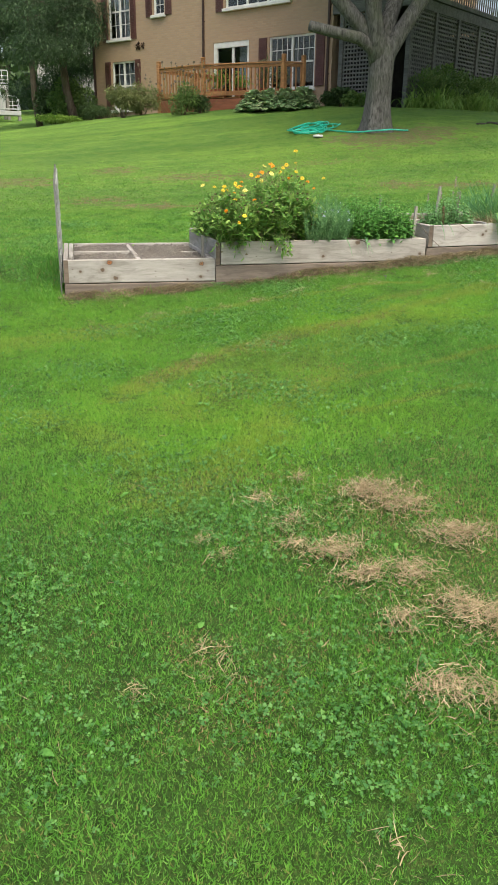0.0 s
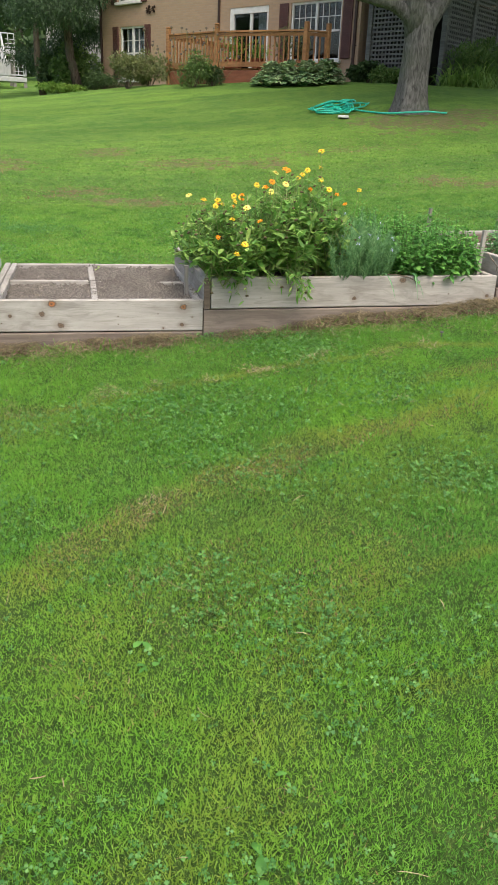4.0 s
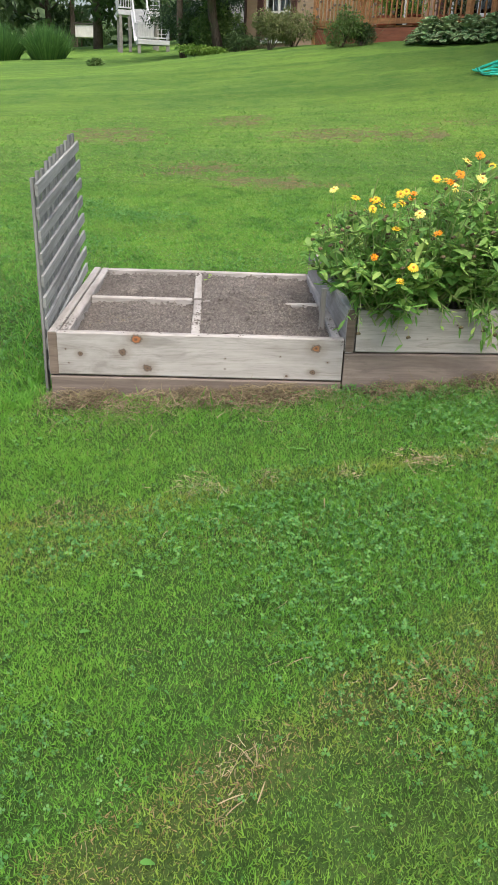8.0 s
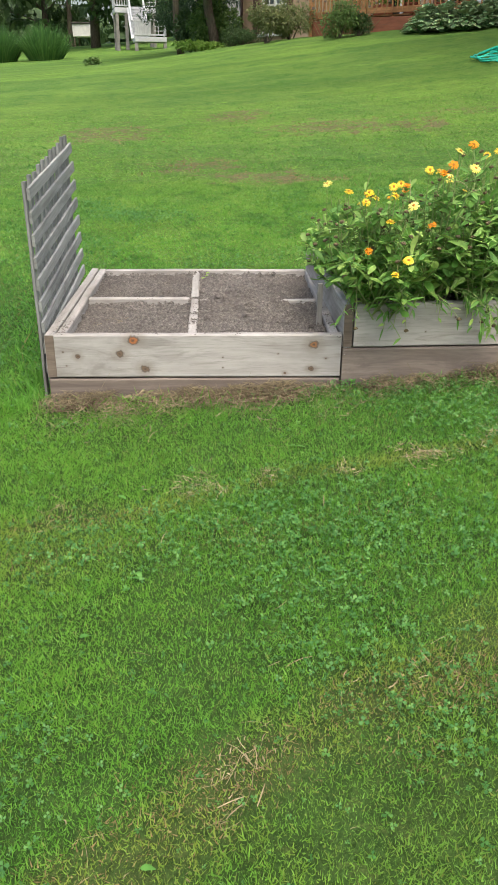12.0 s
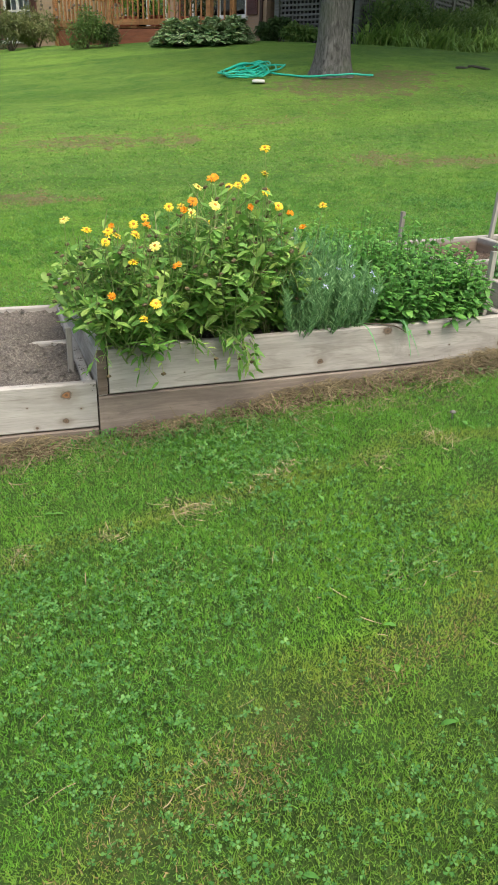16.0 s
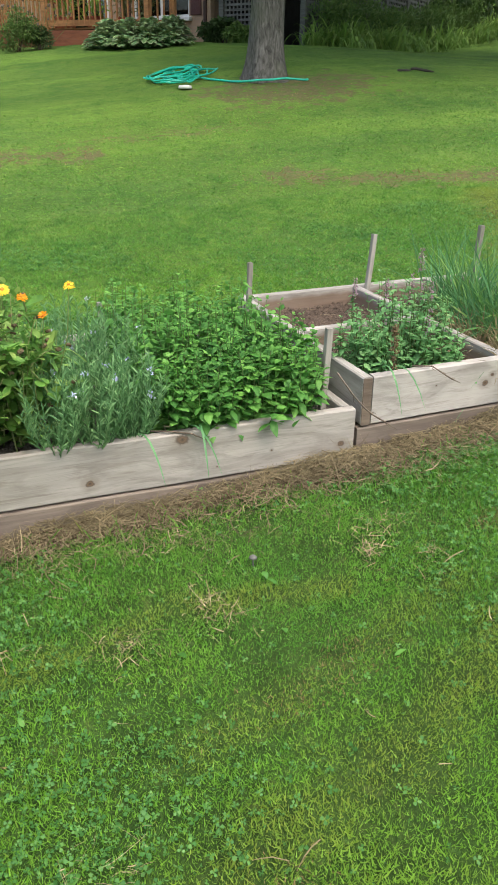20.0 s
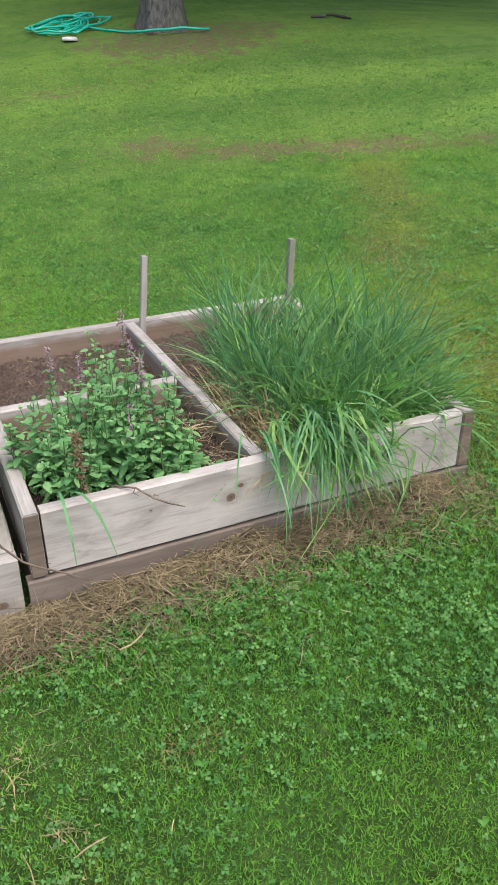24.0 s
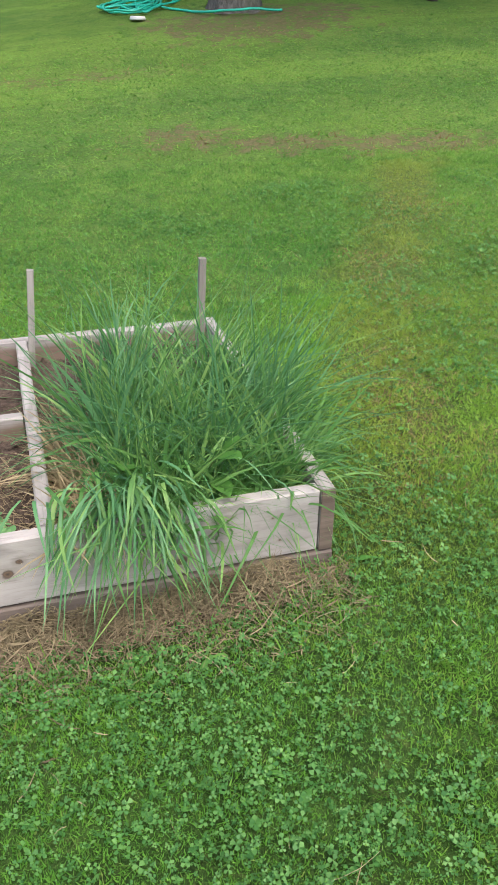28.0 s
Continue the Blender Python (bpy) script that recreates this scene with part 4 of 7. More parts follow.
def build_house():
    house = thing("house", HOUSE, "two-storey tan brick house with white windows and maroon shutters", "house")
    L, top, deep = 10.57, 8.2, 9.0
    holes = ((0.93, 2.04, 4.8, 6.55), (1.0, 2.21, 2.5, 4.08), (3.23, 3.75, 5.38, 6.55), (6.46, 9.0, 5.27, 6.6), (5.96, 7.44, 2.5, 4.33), (8.25, 9.96, 2.87, 4.33))
    part("wall", wall_with_holes(L, 0.8, top, holes), MAT_BRICK, house, "tan brick front wall")
    for name, size, at in (("wall", (0.16, deep, top - 0.8), (0.08, deep / 2 + 0.165, top / 2 + 0.4)), ("wall", (0.16, deep, top - 0.8), (L - 0.08, deep / 2 + 0.165, top / 2 + 0.4)), ("wall", (L - 0.34, 0.16, top - 0.8), (L / 2, deep + 0.08, top / 2 + 0.4))):
        part(name, box(*size, 0, at), MAT_BRICK, house)
    # the rooms' dimness is painted on this panel and the floor slabs
    part("room_shade_panel", box(L - 0.4, 0.1, top - 1, 0, (L / 2, 2.6, top / 2 + 0.4)), MAT_ROOM_SHADE, house, "panel painted near-black for the dim room behind the windows")
    part("floor_slab", box(L - 0.36, deep - 0.3, 0.2, 0, (L / 2, deep / 2 + 0.17, 2.36)), MAT_ROOM_SHADE, house)
    part("floor_slab", box(L - 0.36, deep - 0.3, 0.24, 0, (L / 2, deep / 2 + 0.17, 4.62)), MAT_ROOM_SHADE, house)
    bm = bmesh.new()
    e = 0.5
    v = [bm.verts.new(p) for p in ((-e, -e, top), (L + e, -e, top), (L + e, deep + e, top), (-e, deep + e, top), (-e, deep / 2, top + 2.4), (L + e, deep / 2, top + 2.4))]
    for idx in ((0, 1, 5, 4), (2, 3, 4, 5), (0, 4, 3), (1, 2, 5), (0, 3, 2, 1)):
        bm.faces.new([v[i] for i in idx])
    part("roof", bm, MAT_ROOF, house, "dark shingled gable roof")
    window(house, 0.93, 2.04, 4.8, 6.55, 2, (2, 2), blinds=True)
    window(house, 1.0, 2.21, 2.5, 4.08, 2, (2, 2), blinds=True)
    window(house, 3.23, 3.75, 5.38, 6.55, 1, (2, 2))
    window(house, 6.46, 9.0, 5.27, 6.6, 3, (2, 2))
    window(house, 8.25, 9.96, 2.87, 4.33, 2, (4, 2))
    for a, b, c, d in ((0.62, 0.88, 4.75, 6.5), (2.1, 2.36, 4.75, 6.5), (0.66, 0.94, 2.45, 4.1), (2.25, 2.52, 2.45, 4.1), (2.88, 3.16, 5.35, 6.5), (3.82, 4.1, 5.35, 6.5), (6.08, 6.38, 5.2, 6.55), (7.86, 8.17, 2.9, 4.33), (10.02, 10.32, 2.9, 4.33)):
        shutter(house, a, b, c, d)
    # sliding glass door
    a, b, c, d = 5.96, 7.44, 2.5, 4.33
    bm = bmesh.new()
    for x0, x1, z0, z1 in ((a, b, d - 0.16, d), (a, b, c, c + 0.06), (a, a + 0.14, c + 0.06, d - 0.16), (b - 0.07, b, c + 0.06, d - 0.16)):
        box(x1 - x0, 0.1, z1 - z0, 0.005, ((x0 + x1) / 2, 0.06, (z0 + z1) / 2), bm)
    door = part("sliding_door", bm, MAT_WHITE, house, "white-framed sliding glass door")
    part("door_stile", box(0.1, 0.05, d - c - 0.22, 0.004, (6.75, 0.07, (c + d) / 2 - 0.05)), MAT_WHITE, door)
    for x0, x1, y in ((a + 0.14, 6.75, 0.06), (6.75, b - 0.07, 0.09)):
        g = part("pane", box(x1 - x0, 0.008, d - c - 0.22, 0, ((x0 + x1) / 2, y, (c + d) / 2 - 0.05)), MAT_GLASS, door)
        g.visible_shadow = False
    part("handle", box(0.02, 0.03, 0.22, 0.006, (6.69, 0.02, 3.35)), MAT_BROWN_METAL, door)
    part("curtain", box(0.6, 0.02, d - c - 0.25, 0, (7.05, 0.4, (c + d) / 2)), MAT_CURTAIN, door, "curtain behind the glass, toned pale for the mirrored sky")
    for x, w in ((5.54, 0.075), (10.44, 0.075), (0.06, 0.09)):
        s = part("downspout", box(w, 0.06, 5.6, 0.012, (x, -0.032, 5.2)), MAT_BROWN_METAL, house, "dark brown downspout")
        for z in (3.2, 5.0):
            part("strap", box(w + 0.05, 0.012, 0.03, 0.002, (x, -0.006, z)), MAT_BROWN_METAL, s)
    # rusty wall ornaments in the shape of butterflies
    for x, z, r, turn in ((2.42, 4.5, 0.14, 80), (2.66, 4.52, 0.11, 100)):
        o = thing("wall_ornament", HOUSE @ pose(x, -0.02, z, 0, turn, 0), "dark rusty metal ornament on the brick wall", "ornament", "wall ornaments")
        bm = bmesh.new()
        for sx in (-1, 1):
            for sz, k in ((1, 1.0), (-1, 0.7)):
                p = [(0, 0, 0), (sx * r * 0.5 * k, -0.01, sz * r * k), (sx * r * k, -0.016, sz * r * 0.7 * k), (sx * r * 0.8 * k, -0.012, sz * r * 0.1)]
                bm.faces.new([bm.verts.new(q) for q in p])
        bmesh.ops.solidify(bm, geom=bm.faces[:], thickness=0.006)
        part("wing", bm, MAT_BROWN_METAL, o)
        part("stem", box(0.02, 0.024, r * 1.7, 0.004), MAT_BROWN_METAL, o)


build_house()


# ---- the deck before the door ----
def build_deck():
    deck = thing("deck", HOUSE, "stained wooden deck with a baluster railing", "deck")
    outline = [(6.29, -0.06), (6.29, -2.8), (8.09, -2.8), (10.46, -2.13), (10.73, -1.59), (9.45, -0.06)]
    floor, rail = 2.5, 3.33
    n = 20
    for i in range(n):  # deck boards, cut to the outline
        y0 = -2.76 + 2.7 * i / n
        xr = 8.09 + (y0 + 2.8) / 0.67 * 2.37 if y0 < -2.13 else 10.7
        xr = xr if y0 < -1.7 else 10.7 - (y0 + 1.7) / 1.6 * 1.3
        part("floor_board", box(min(xr, 10.7) - 6.3, 2.7 / n - 0.008, 0.035, 0.003), MAT_DECK, deck, "", pose((min(xr, 10.7) + 6.3) / 2, y0 + 1.35 / n, floor - 0.018))
    post = mesh_of(box(0.1, 0.1, 1.42, 0.008, (0, 0, 0.71)), "post", MAT_DECK)
    knob = mesh_of(box(0.12, 0.12, 0.05, 0.02), "post_cap", MAT_DECK)
    baluster = mesh_of(box(0.036, 0.036, 0.76, 0.004), "baluster", MAT_DECK)
    for x, y in outline[1:5]:
        top = 2.06
        p = part("post", post, MAT_DECK, deck, "", pose(x, y, top))
        part("post_cap", knob, MAT_DECK, p, "", pose(0, 0, 1.44))
    for (ax, ay), (bx, by) in zip(outline[:-1], outline[1:-1]):
        length, turn = math.hypot(bx - ax, by - ay), math.degrees(math.atan2(by - ay, bx - ax))
        mid = ((ax + bx) / 2, (ay + by) / 2)
        part("handrail", box(length - 0.1, 0.1, 0.04, 0.006), MAT_DECK, deck, "", pose(*mid, rail, 0, 0, turn))
        part("top_rail", box(length - 0.1, 0.036, 0.08, 0.004), MAT_DECK, deck, "", pose(*mid, rail - 0.07, 0, 0, turn))
        part("bottom_rail", box(length - 0.1, 0.036, 0.12, 0.004), MAT_DECK, deck, "", pose(*mid, floor + 0.08, 0, 0, turn))
        part("skirt_board", box(length, 0.03, 0.62, 0.004), MAT_DECK_RED, deck, "red-stained skirt board", pose(*mid, 2.13, 0, 0, turn))
        n = max(2, int(length / 0.125))
        for i in range(n):
            s = (i + 0.5) / n
            part("baluster", baluster, MAT_DECK, deck, "", pose(ax + (bx - ax) * s, ay + (by - ay) * s, rail - 0.42, 0, 0, turn))


build_deck()


def lathe(profile, sides=16, bm=None):
    """A turned body from (radius, height) pairs."""
    bm = bm or bmesh.new()
    rings = [[bm.verts.new((r * math.cos(2 * math.pi * k / sides), r * math.sin(2 * math.pi * k / sides), z)) for k in range(sides)] for r, z in profile]
    for u, v in zip(rings, rings[1:]):
        for k in range(sides):
            bm.faces.new((u[k], u[(k + 1) % sides], v[(k + 1) % sides], v[k]))
    bm.faces.new(rings[0][::-1])
    return bm


def potted_plant(x, y, r, h, material, label, seed, tall=0.5, long_pot=False):
    ob = thing("potted_plant", HOUSE @ pose(x, y, 2.502), label, "potted plant", "pots on the deck")
    if long_pot:
        part("planter_box", box(r * 3, r, h, 0.01, (0, 0, h / 2)), MAT_POT, ob, "terracotta planter box")
    else:
        part("pot", lathe(((r * 0.7, 0), (r * 0.95, h * 0.85), (r * 1.08, h * 0.86), (r * 1.08, h), (r * 0.9, h), (r * 0.85, h * 0.8), (0.01, h * 0.8))), MAT_POT, ob, "terracotta pot")
    rng = np.random.default_rng(seed)
    n = 260
    p = rng.normal(size=(n, 3)) * (r * (1.2 if long_pot else 0.7), r * 0.6, tall * 0.28) + (0, 0, h + tall * 0.45)
    p[:, 2] = np.maximum(p[:, 2], h * 0.9)
    w = scatter_ways(rng, n, 0.5)
    tagged(part("foliage", soup("foliage", *strips(p, w, sides_of(rng, w), rng.uniform(0.08, 0.2, n), 0.03, SLIM, 0.4), material), material, ob), kind="stuff")
    stems = bmesh.new()
    for k in range(6):
        q = p[k * 9]
        tube([(0, 0, h * 0.8), (q[0] * 0.5, q[1] * 0.5, (h + q[2]) / 2), tuple(q)], 0.006, 5, stems)
    tagged(part("stemwork", stems, material, ob), kind="stuff")


potted_plant(8.35, -2.45, 0.16, 0.22, MAT_LEAF_LIGHT, "light green plant in a terracotta planter on the deck", 1, 0.6, True)
potted_plant(8.9, -2.1, 0.2, 0.24, MAT_LEAF_LIGHT, "bright green bushy plant in a round pot", 2, 0.4)
potted_plant(9.7, -2.0, 0.17, 0.2, MAT_LEAF_OLIVE, "dry grey-brown plant in a pot", 3, 0.75)
potted_plant(10.1, -1.8, 0.15, 0.2, MAT_LEAF_OLIVE, "withered flowers in a pot by the railing", 4, 0.6)


# ---- the lattice porch beside the house ----
def lattice_panel(parent, m, wide, high, step=0.105):
    p = part("lattice_panel", box(wide, 0.03, 0.05, 0.004, (wide / 2, 0, high)), MAT_LATTICE, parent, "grey wooden lattice panel", m)
    up = mesh_of(box(0.042, 0.012, high, 0.002), "upright_slat", MAT_LATTICE)
    over = mesh_of(box(wide, 0.012, 0.05, 0.002), "level_slat", MAT_LATTICE)
    for i in range(int(wide / step) + 1):
        part("upright_slat", up, MAT_LATTICE, p, "", pose(min(i * step + 0.03, wide), 0, high / 2))
    for i in range(int(high / step) + 1):
        part("level_slat", over, MAT_LATTICE, p, "", pose(wide / 2, -0.013, i * step + 0.03))


def build_porch():
    porch = thing("porch", HOUSE @ pose(10.62, 0, 0), "dark porch under an upper deck, closed with grey lattice", "porch")
    z0, z1 = 2.2, 4.72
    lattice_panel(porch, pose(0.34, 0.02, z0), 1.15, z1 - z0)
    post = mesh_of(box(0.13, 0.13, z1 - 1.7, 0.008, (0, 0, (z1 - 1.7) / 2)), "post", MAT_LATTICE)
    for x, y in ((0.27, 0.02), (1.55, 0.02), (2.42, 0.02), (2.42, 1.42), (2.42, 2.82), (2.42, 4.22), (2.42, 5.6), (2.42, 7.0)):
        part("post", post, MAT_LATTICE, porch, "", pose(x, y, 1.7))
    for k in range(5):
        lattice_panel(porch, pose(2.42, 0.09 + 1.4 * k, z0, 0, 0, 90), 1.25, z1 - z0)
    part("beam", box(2.6, 0.1, 0.26, 0.006, (1.25, 0, z1 + 0.13)), MAT_LATTICE, porch)
    part("beam", box(0.1, 7.1, 0.26, 0.006, (2.42, 3.6, z1 + 0.13)), MAT_LATTICE, porch)
    part("upper_floor", box(2.6, 7.1, 0.12, 0.004, (1.2, 3.6, z1 + 0.34)), MAT_LATTICE, porch)
    # inner walls painted almost black for the shade under the upper deck
    part("back_wall", box(0.1, 7.0, 3.2, 0, (0.1, 3.7, 3.3)), MAT_ROOM_SHADE, porch, "wall painted near-black for the porch's dim inside")
    part("back_wall", box(2.4, 0.1, 3.2, 0, (1.2, 7.2, 3.3)), MAT_ROOM_SHADE, porch)
    bal = mesh_of(box(0.036, 0.036, 0.85, 0.003), "baluster", MAT_LATTICE)
    for i in range(46):
        part("baluster", bal, MAT_LATTICE, porch, "", pose(2.42, 0.1 + i * 0.15, z1 + 0.83))
    part("handrail", box(0.09, 7.1, 0.05, 0.004, (2.42, 3.6, z1 + 1.28)), MAT_LATTICE, porch)


build_porch()

# ---- the maple, the hose and the planting by the house ----
def build_maple():
    x, y = 6.44, 10.15
    z = H(x, y) - 0.08
    tree = thing("maple_tree", pose(x, y, z), "grey-barked old maple with a sawn-off lower limb", "tree", "trees")
    bm = bmesh.new()
    sides, rings = 22, []
    for i in range(15):  # trunk with a flared, fluted foot
        h = 1.95 * i / 14
        r = 0.25 + 0.14 * math.exp(-h * 3.2) - 0.42 * max(0, (h - 1.4)) ** 1.6
        ring = []
        for k in range(sides):
            a = 2 * math.pi * k / sides
            f = 1 + (0.16 * math.exp(-h * 2.6)) * math.sin(a * 5 + 0.6) + 0.035 * noise.noise((math.cos(a) * 2, math.sin(a) * 2, h * 2))
            ring.append(bm.verts.new((r * f * math.cos(a) + 0.02 * h, r * f * math.sin(a), h)))
        rings.append(ring)
    for u, v in zip(rings, rings[1:]):
        for k in range(sides):
            bm.faces.new((u[k], u[(k + 1) % sides], v[(k + 1) % sides], v[k]))
    bm.faces.new(rings[-1])
    part("trunk", bm, MAT_BARK, tree, "grey furrowed trunk", smooth=True)
    limbs = (
        ([(0.05, 0, 1.25), (-0.2, -0.03, 1.62), (-0.5, -0.05, 1.78), (-1.0, -0.06, 1.86), (-1.55, -0.08, 1.95)], (0.17, 0.14, 0.12, 0.105, 0.1)),
        ([(0.0, 0, 1.15), (-0.12, 0.02, 1.6), (-0.42, 0.05, 2.0), (-0.95, 0.1, 2.5), (-1.25, 0.1, 3.4), (-1.6, 0.2, 5.0)], (0.2, 0.18, 0.16, 0.145, 0.12, 0.08)),
        ([(0.02, 0.05, 1.15), (-0.08, 0.25, 2.1), (-0.05, 0.5, 3.4), (0.1, 0.7, 5.4)], (0.2, 0.15, 0.12, 0.08)),
        ([(0.02, 0, 1.1), (0.14, -0.02, 1.55), (0.42, -0.05, 2.0), (0.78, -0.1, 2.55), (1.05, -0.1, 3.4), (1.7, -0.2, 5.0)], (0.2, 0.18, 0.16, 0.14, 0.11, 0.07)),
        ([(0.05, 0.0, 1.15), (0.2, 0.2, 2.2), (0.7, 0.6, 3.2), (1.2, 1.2, 4.8)], (0.22, 0.17, 0.14, 0.08)),
        ([(0.0, 0.0, 1.2), (-0.12, -0.08, 1.7), (-0.3, -0.15, 2.4), (-0.5, -0.5, 3.3), (-0.7, -1.2, 4.8)], (0.19, 0.18, 0.15, 0.12, 0.07)),
    )
    for k, (pts, radii) in enumerate(limbs):
        part("limb", tube(pts, radii, 12), MAT_BARK, tree, "sawn-off bare limb" if k == 0 else "", smooth=True)
    rng = np.random.default_rng(11)
    # unseen crown, pushed right and back so its shade covers lawn and porch
    blobs = [(rng.uniform(0.0, 10.0), rng.uniform(-3.5, 7.0), 6.0 + rng.random() * 3.5, 1.8, 1.8, 1.1) for _ in range(52)]
    n = 16000
    p, d = cloud(rng, n, blobs)
    w = scatter_ways(rng, n, -0.1)
    part("crown", soup("crown", *strips(p, w, sides_of(rng, w), rng.uniform(0.26, 0.44, n), rng.uniform(0.22, 0.34, n), ((0, 0.4), (0.45, 1.0), (1, 0.1)), 0.3), MAT_LEAF_DARK), MAT_LEAF_DARK, tree, "unseen green crown, spread to the right for its shade")
    # garden hose wound round the foot and lying in loops on the lawn
    hose = thing("garden_hose", pose(0, 0, 0), "bright teal-green garden hose in loose coils on the lawn", "hose")
    pts = []
    for i in range(330):
        a = i / 330 * 2 * math.pi * 9
        rx, ry = 0.4 + 0.2 * math.sin(i * 0.029) + 0.09 * math.sin(i * 0.11), 0.5 + 0.3 * math.cos(i * 0.037)
        px, py = 5.27 + 0.85 * rx * math.cos(a) + 0.12 * math.sin(i * 0.017), 10.9 + 0.7 * ry * math.sin(a) + 0.16 * math.cos(i * 0.05) + 0.45 * (rx * math.cos(a))
        pts.append((px, py, H(px, py) + 0.025 + 0.012 * (i / 60) + 0.012 * math.sin(i * 0.9)))
    part("coil", tube(pts, 0.014, 6), MAT_HOSE, hose, smooth=True)
    pts = []
    for i in range(34):
        px = 5.5 + 1.45 * i / 33
        py = 10.6 - 0.95 * math.sin(min(1, i / 20) * 1.57) - (0.02 * math.sin(i * 0.7))
        py = py if i > 4 else py
        pts.append((px, py, H(px, py) + 0.025 + 0.05 * math.sin(math.pi * min(1, max(0, (i - 8) / 24)))))
    part("lead", tube(pts, 0.016, 6), MAT_HOSE, hose, smooth=True)
    lid = thing("plastic_dish", pose(5.12, 9.98, H(5.12, 9.98) + 0.01), "small white plastic dish lying upside down by the hose", "dish")
    part("disc", lathe(((0.1, 0), (0.105, 0.02), (0.09, 0.045), (0.02, 0.05), (0.001, 0.05))), MAT_WHITE, lid, smooth=True)


build_maple()


def shrub(name, x, y, size, material, label, seed, n=2600, leaf_len=0.07, leaf_wide=0.03, category="shrub", blobs=9, group="shrubs by the house", up=0.25):
    """A shrub of woody stems and many small leaves in uneven clumps."""
    rng = np.random.default_rng(seed)
    sx, sy, sz = size
    ob = thing(name, pose(x, y, H(x, y) - 0.03), label, category, group)
    stems = bmesh.new()
    bl = []
    for k in range(blobs):
        a, r = rng.uniform(0, 6.28), rng.random() ** 0.6
        c = (math.cos(a) * r * sx * 0.62, math.sin(a) * r * sy * 0.62, sz * (0.35 + 0.45 * rng.random() * (1.15 - r * 0.6)))
        bl.append((*c, sx * rng.uniform(0.25, 0.42), sy * rng.uniform(0.25, 0.42), sz * rng.uniform(0.2, 0.34)))
        tube([(c[0] * 0.15, c[1] * 0.15, 0), (c[0] * 0.5, c[1] * 0.5, c[2] * 0.5), c], (0.012, 0.009, 0.004), 5, stems)
    tagged(part("stemwork", stems, MAT_BARK_DARK, ob), kind="stuff")
    p, d = cloud(rng, n, bl, 0.4)
    p[:, 2] = np.maximum(p[:, 2], 0.03)
    w = unit(d * 0.8 + rng.normal(size=(n, 3)) * 0.7 + (0, 0, up))
    part("foliage", soup("foliage", *strips(p, w, sides_of(rng, w), rng.uniform(0.6, 1.3, n) * leaf_len, rng.uniform(0.7, 1.2, n) * leaf_wide, ((0, 0.35), (0.45, 1.0), (1, 0.08)), 0.3), material), material, ob)
    return ob


def at_house(x, y):
    p = HOUSE @ Vector((x, y, 0))
    return p.x, p.y


shrub("boxwood_shrub", 1.7, 18.7, (0.95, 0.6, 0.9), MAT_LEAF_OLIVE, "rounded olive-green shrub beside the deck", 21, 5200, 0.07, 0.035)
shrub("boxwood_shrub", 2.35, 19.1, (0.75, 0.6, 1.0), MAT_LEAF_OLIVE, "olive shrub with pale tips by the deck", 22, 3800, 0.07, 0.035)
shrub("flowering_shrub", 3.25, 16.6, (0.6, 0.45, 0.85), MAT_LEAF_MID, "loose shrub with dry seed heads before the deck", 23, 2600, 0.07, 0.03)
shrub("flowering_shrub", 3.7, 16.5, (0.4, 0.35, 0.5), MAT_LEAF_DARK, "low dark leafy shrub at the deck's foot", 24, 1500, 0.06, 0.03)
shrub("low_shrub", *at_house(1.6, -1.2), (0.8, 0.6, 0.7), MAT_LEAF_DARK, "low dark shrub at the house corner", 25, 2200)
shrub("low_shrub", *at_house(11.4, -0.7), (0.7, 0.45, 0.6), MAT_LEAF_DARK, "dark green shrub under the lattice", 26, 2200, 0.09, 0.06)
shrub("low_shrub", *at_house(12.2, -1.0), (0.6, 0.4, 0.45), MAT_LEAF_MID, "small green shrub under the lattice", 27, 1500, 0.09, 0.05)


def seed_heads():
    ob = thing("coneflower_stalks", pose(3.2, 16.65, H(3.2, 16.65)), "dry dark coneflower seed heads on thin stalks", "flowers", kind="stuff")
    rng = np.random.default_rng(8)
    bm = bmesh.new()
    heads = bmesh.new()
    for k in range(60):
        x, y, z = rng.normal() * 0.5, rng.normal() * 0.3, rng.uniform(0.5, 1.35)
        tube([(x * 0.5, y * 0.5, 0), (x * 0.9, y * 0.9, z * 0.6), (x, y, z)], 0.004, 4, bm)
        bmesh.ops.create_icosphere(heads, subdivisions=1, radius=rng.uniform(0.02, 0.04), matrix=Matrix.Translation((x, y, z)))
    part("stalk", bm, MAT_LEAF_OLIVE, ob)
    part("head", heads, MAT_END, ob, "dark seed heads")


seed_heads()


def hosta_leaf():
    n = Nodes("variegated_hosta_leaf", 0.45, spec=0.35)
    c = n.ramp(n.island(), (0.0, (0.07, 0.17, 0.06)), (0.6, (0.12, 0.26, 0.09)), (1.0, (0.2, 0.35, 0.14)))
    n.color(c)
    return n.leafy(c, 0.25).m


MAT_HOSTA = hosta_leaf()
MAT_HOSTA_EDGE = leaf("hosta_pale_edge", (0.3, 0.42, 0.2), (0.42, 0.52, 0.28), (0.55, 0.6, 0.38), 0.3)


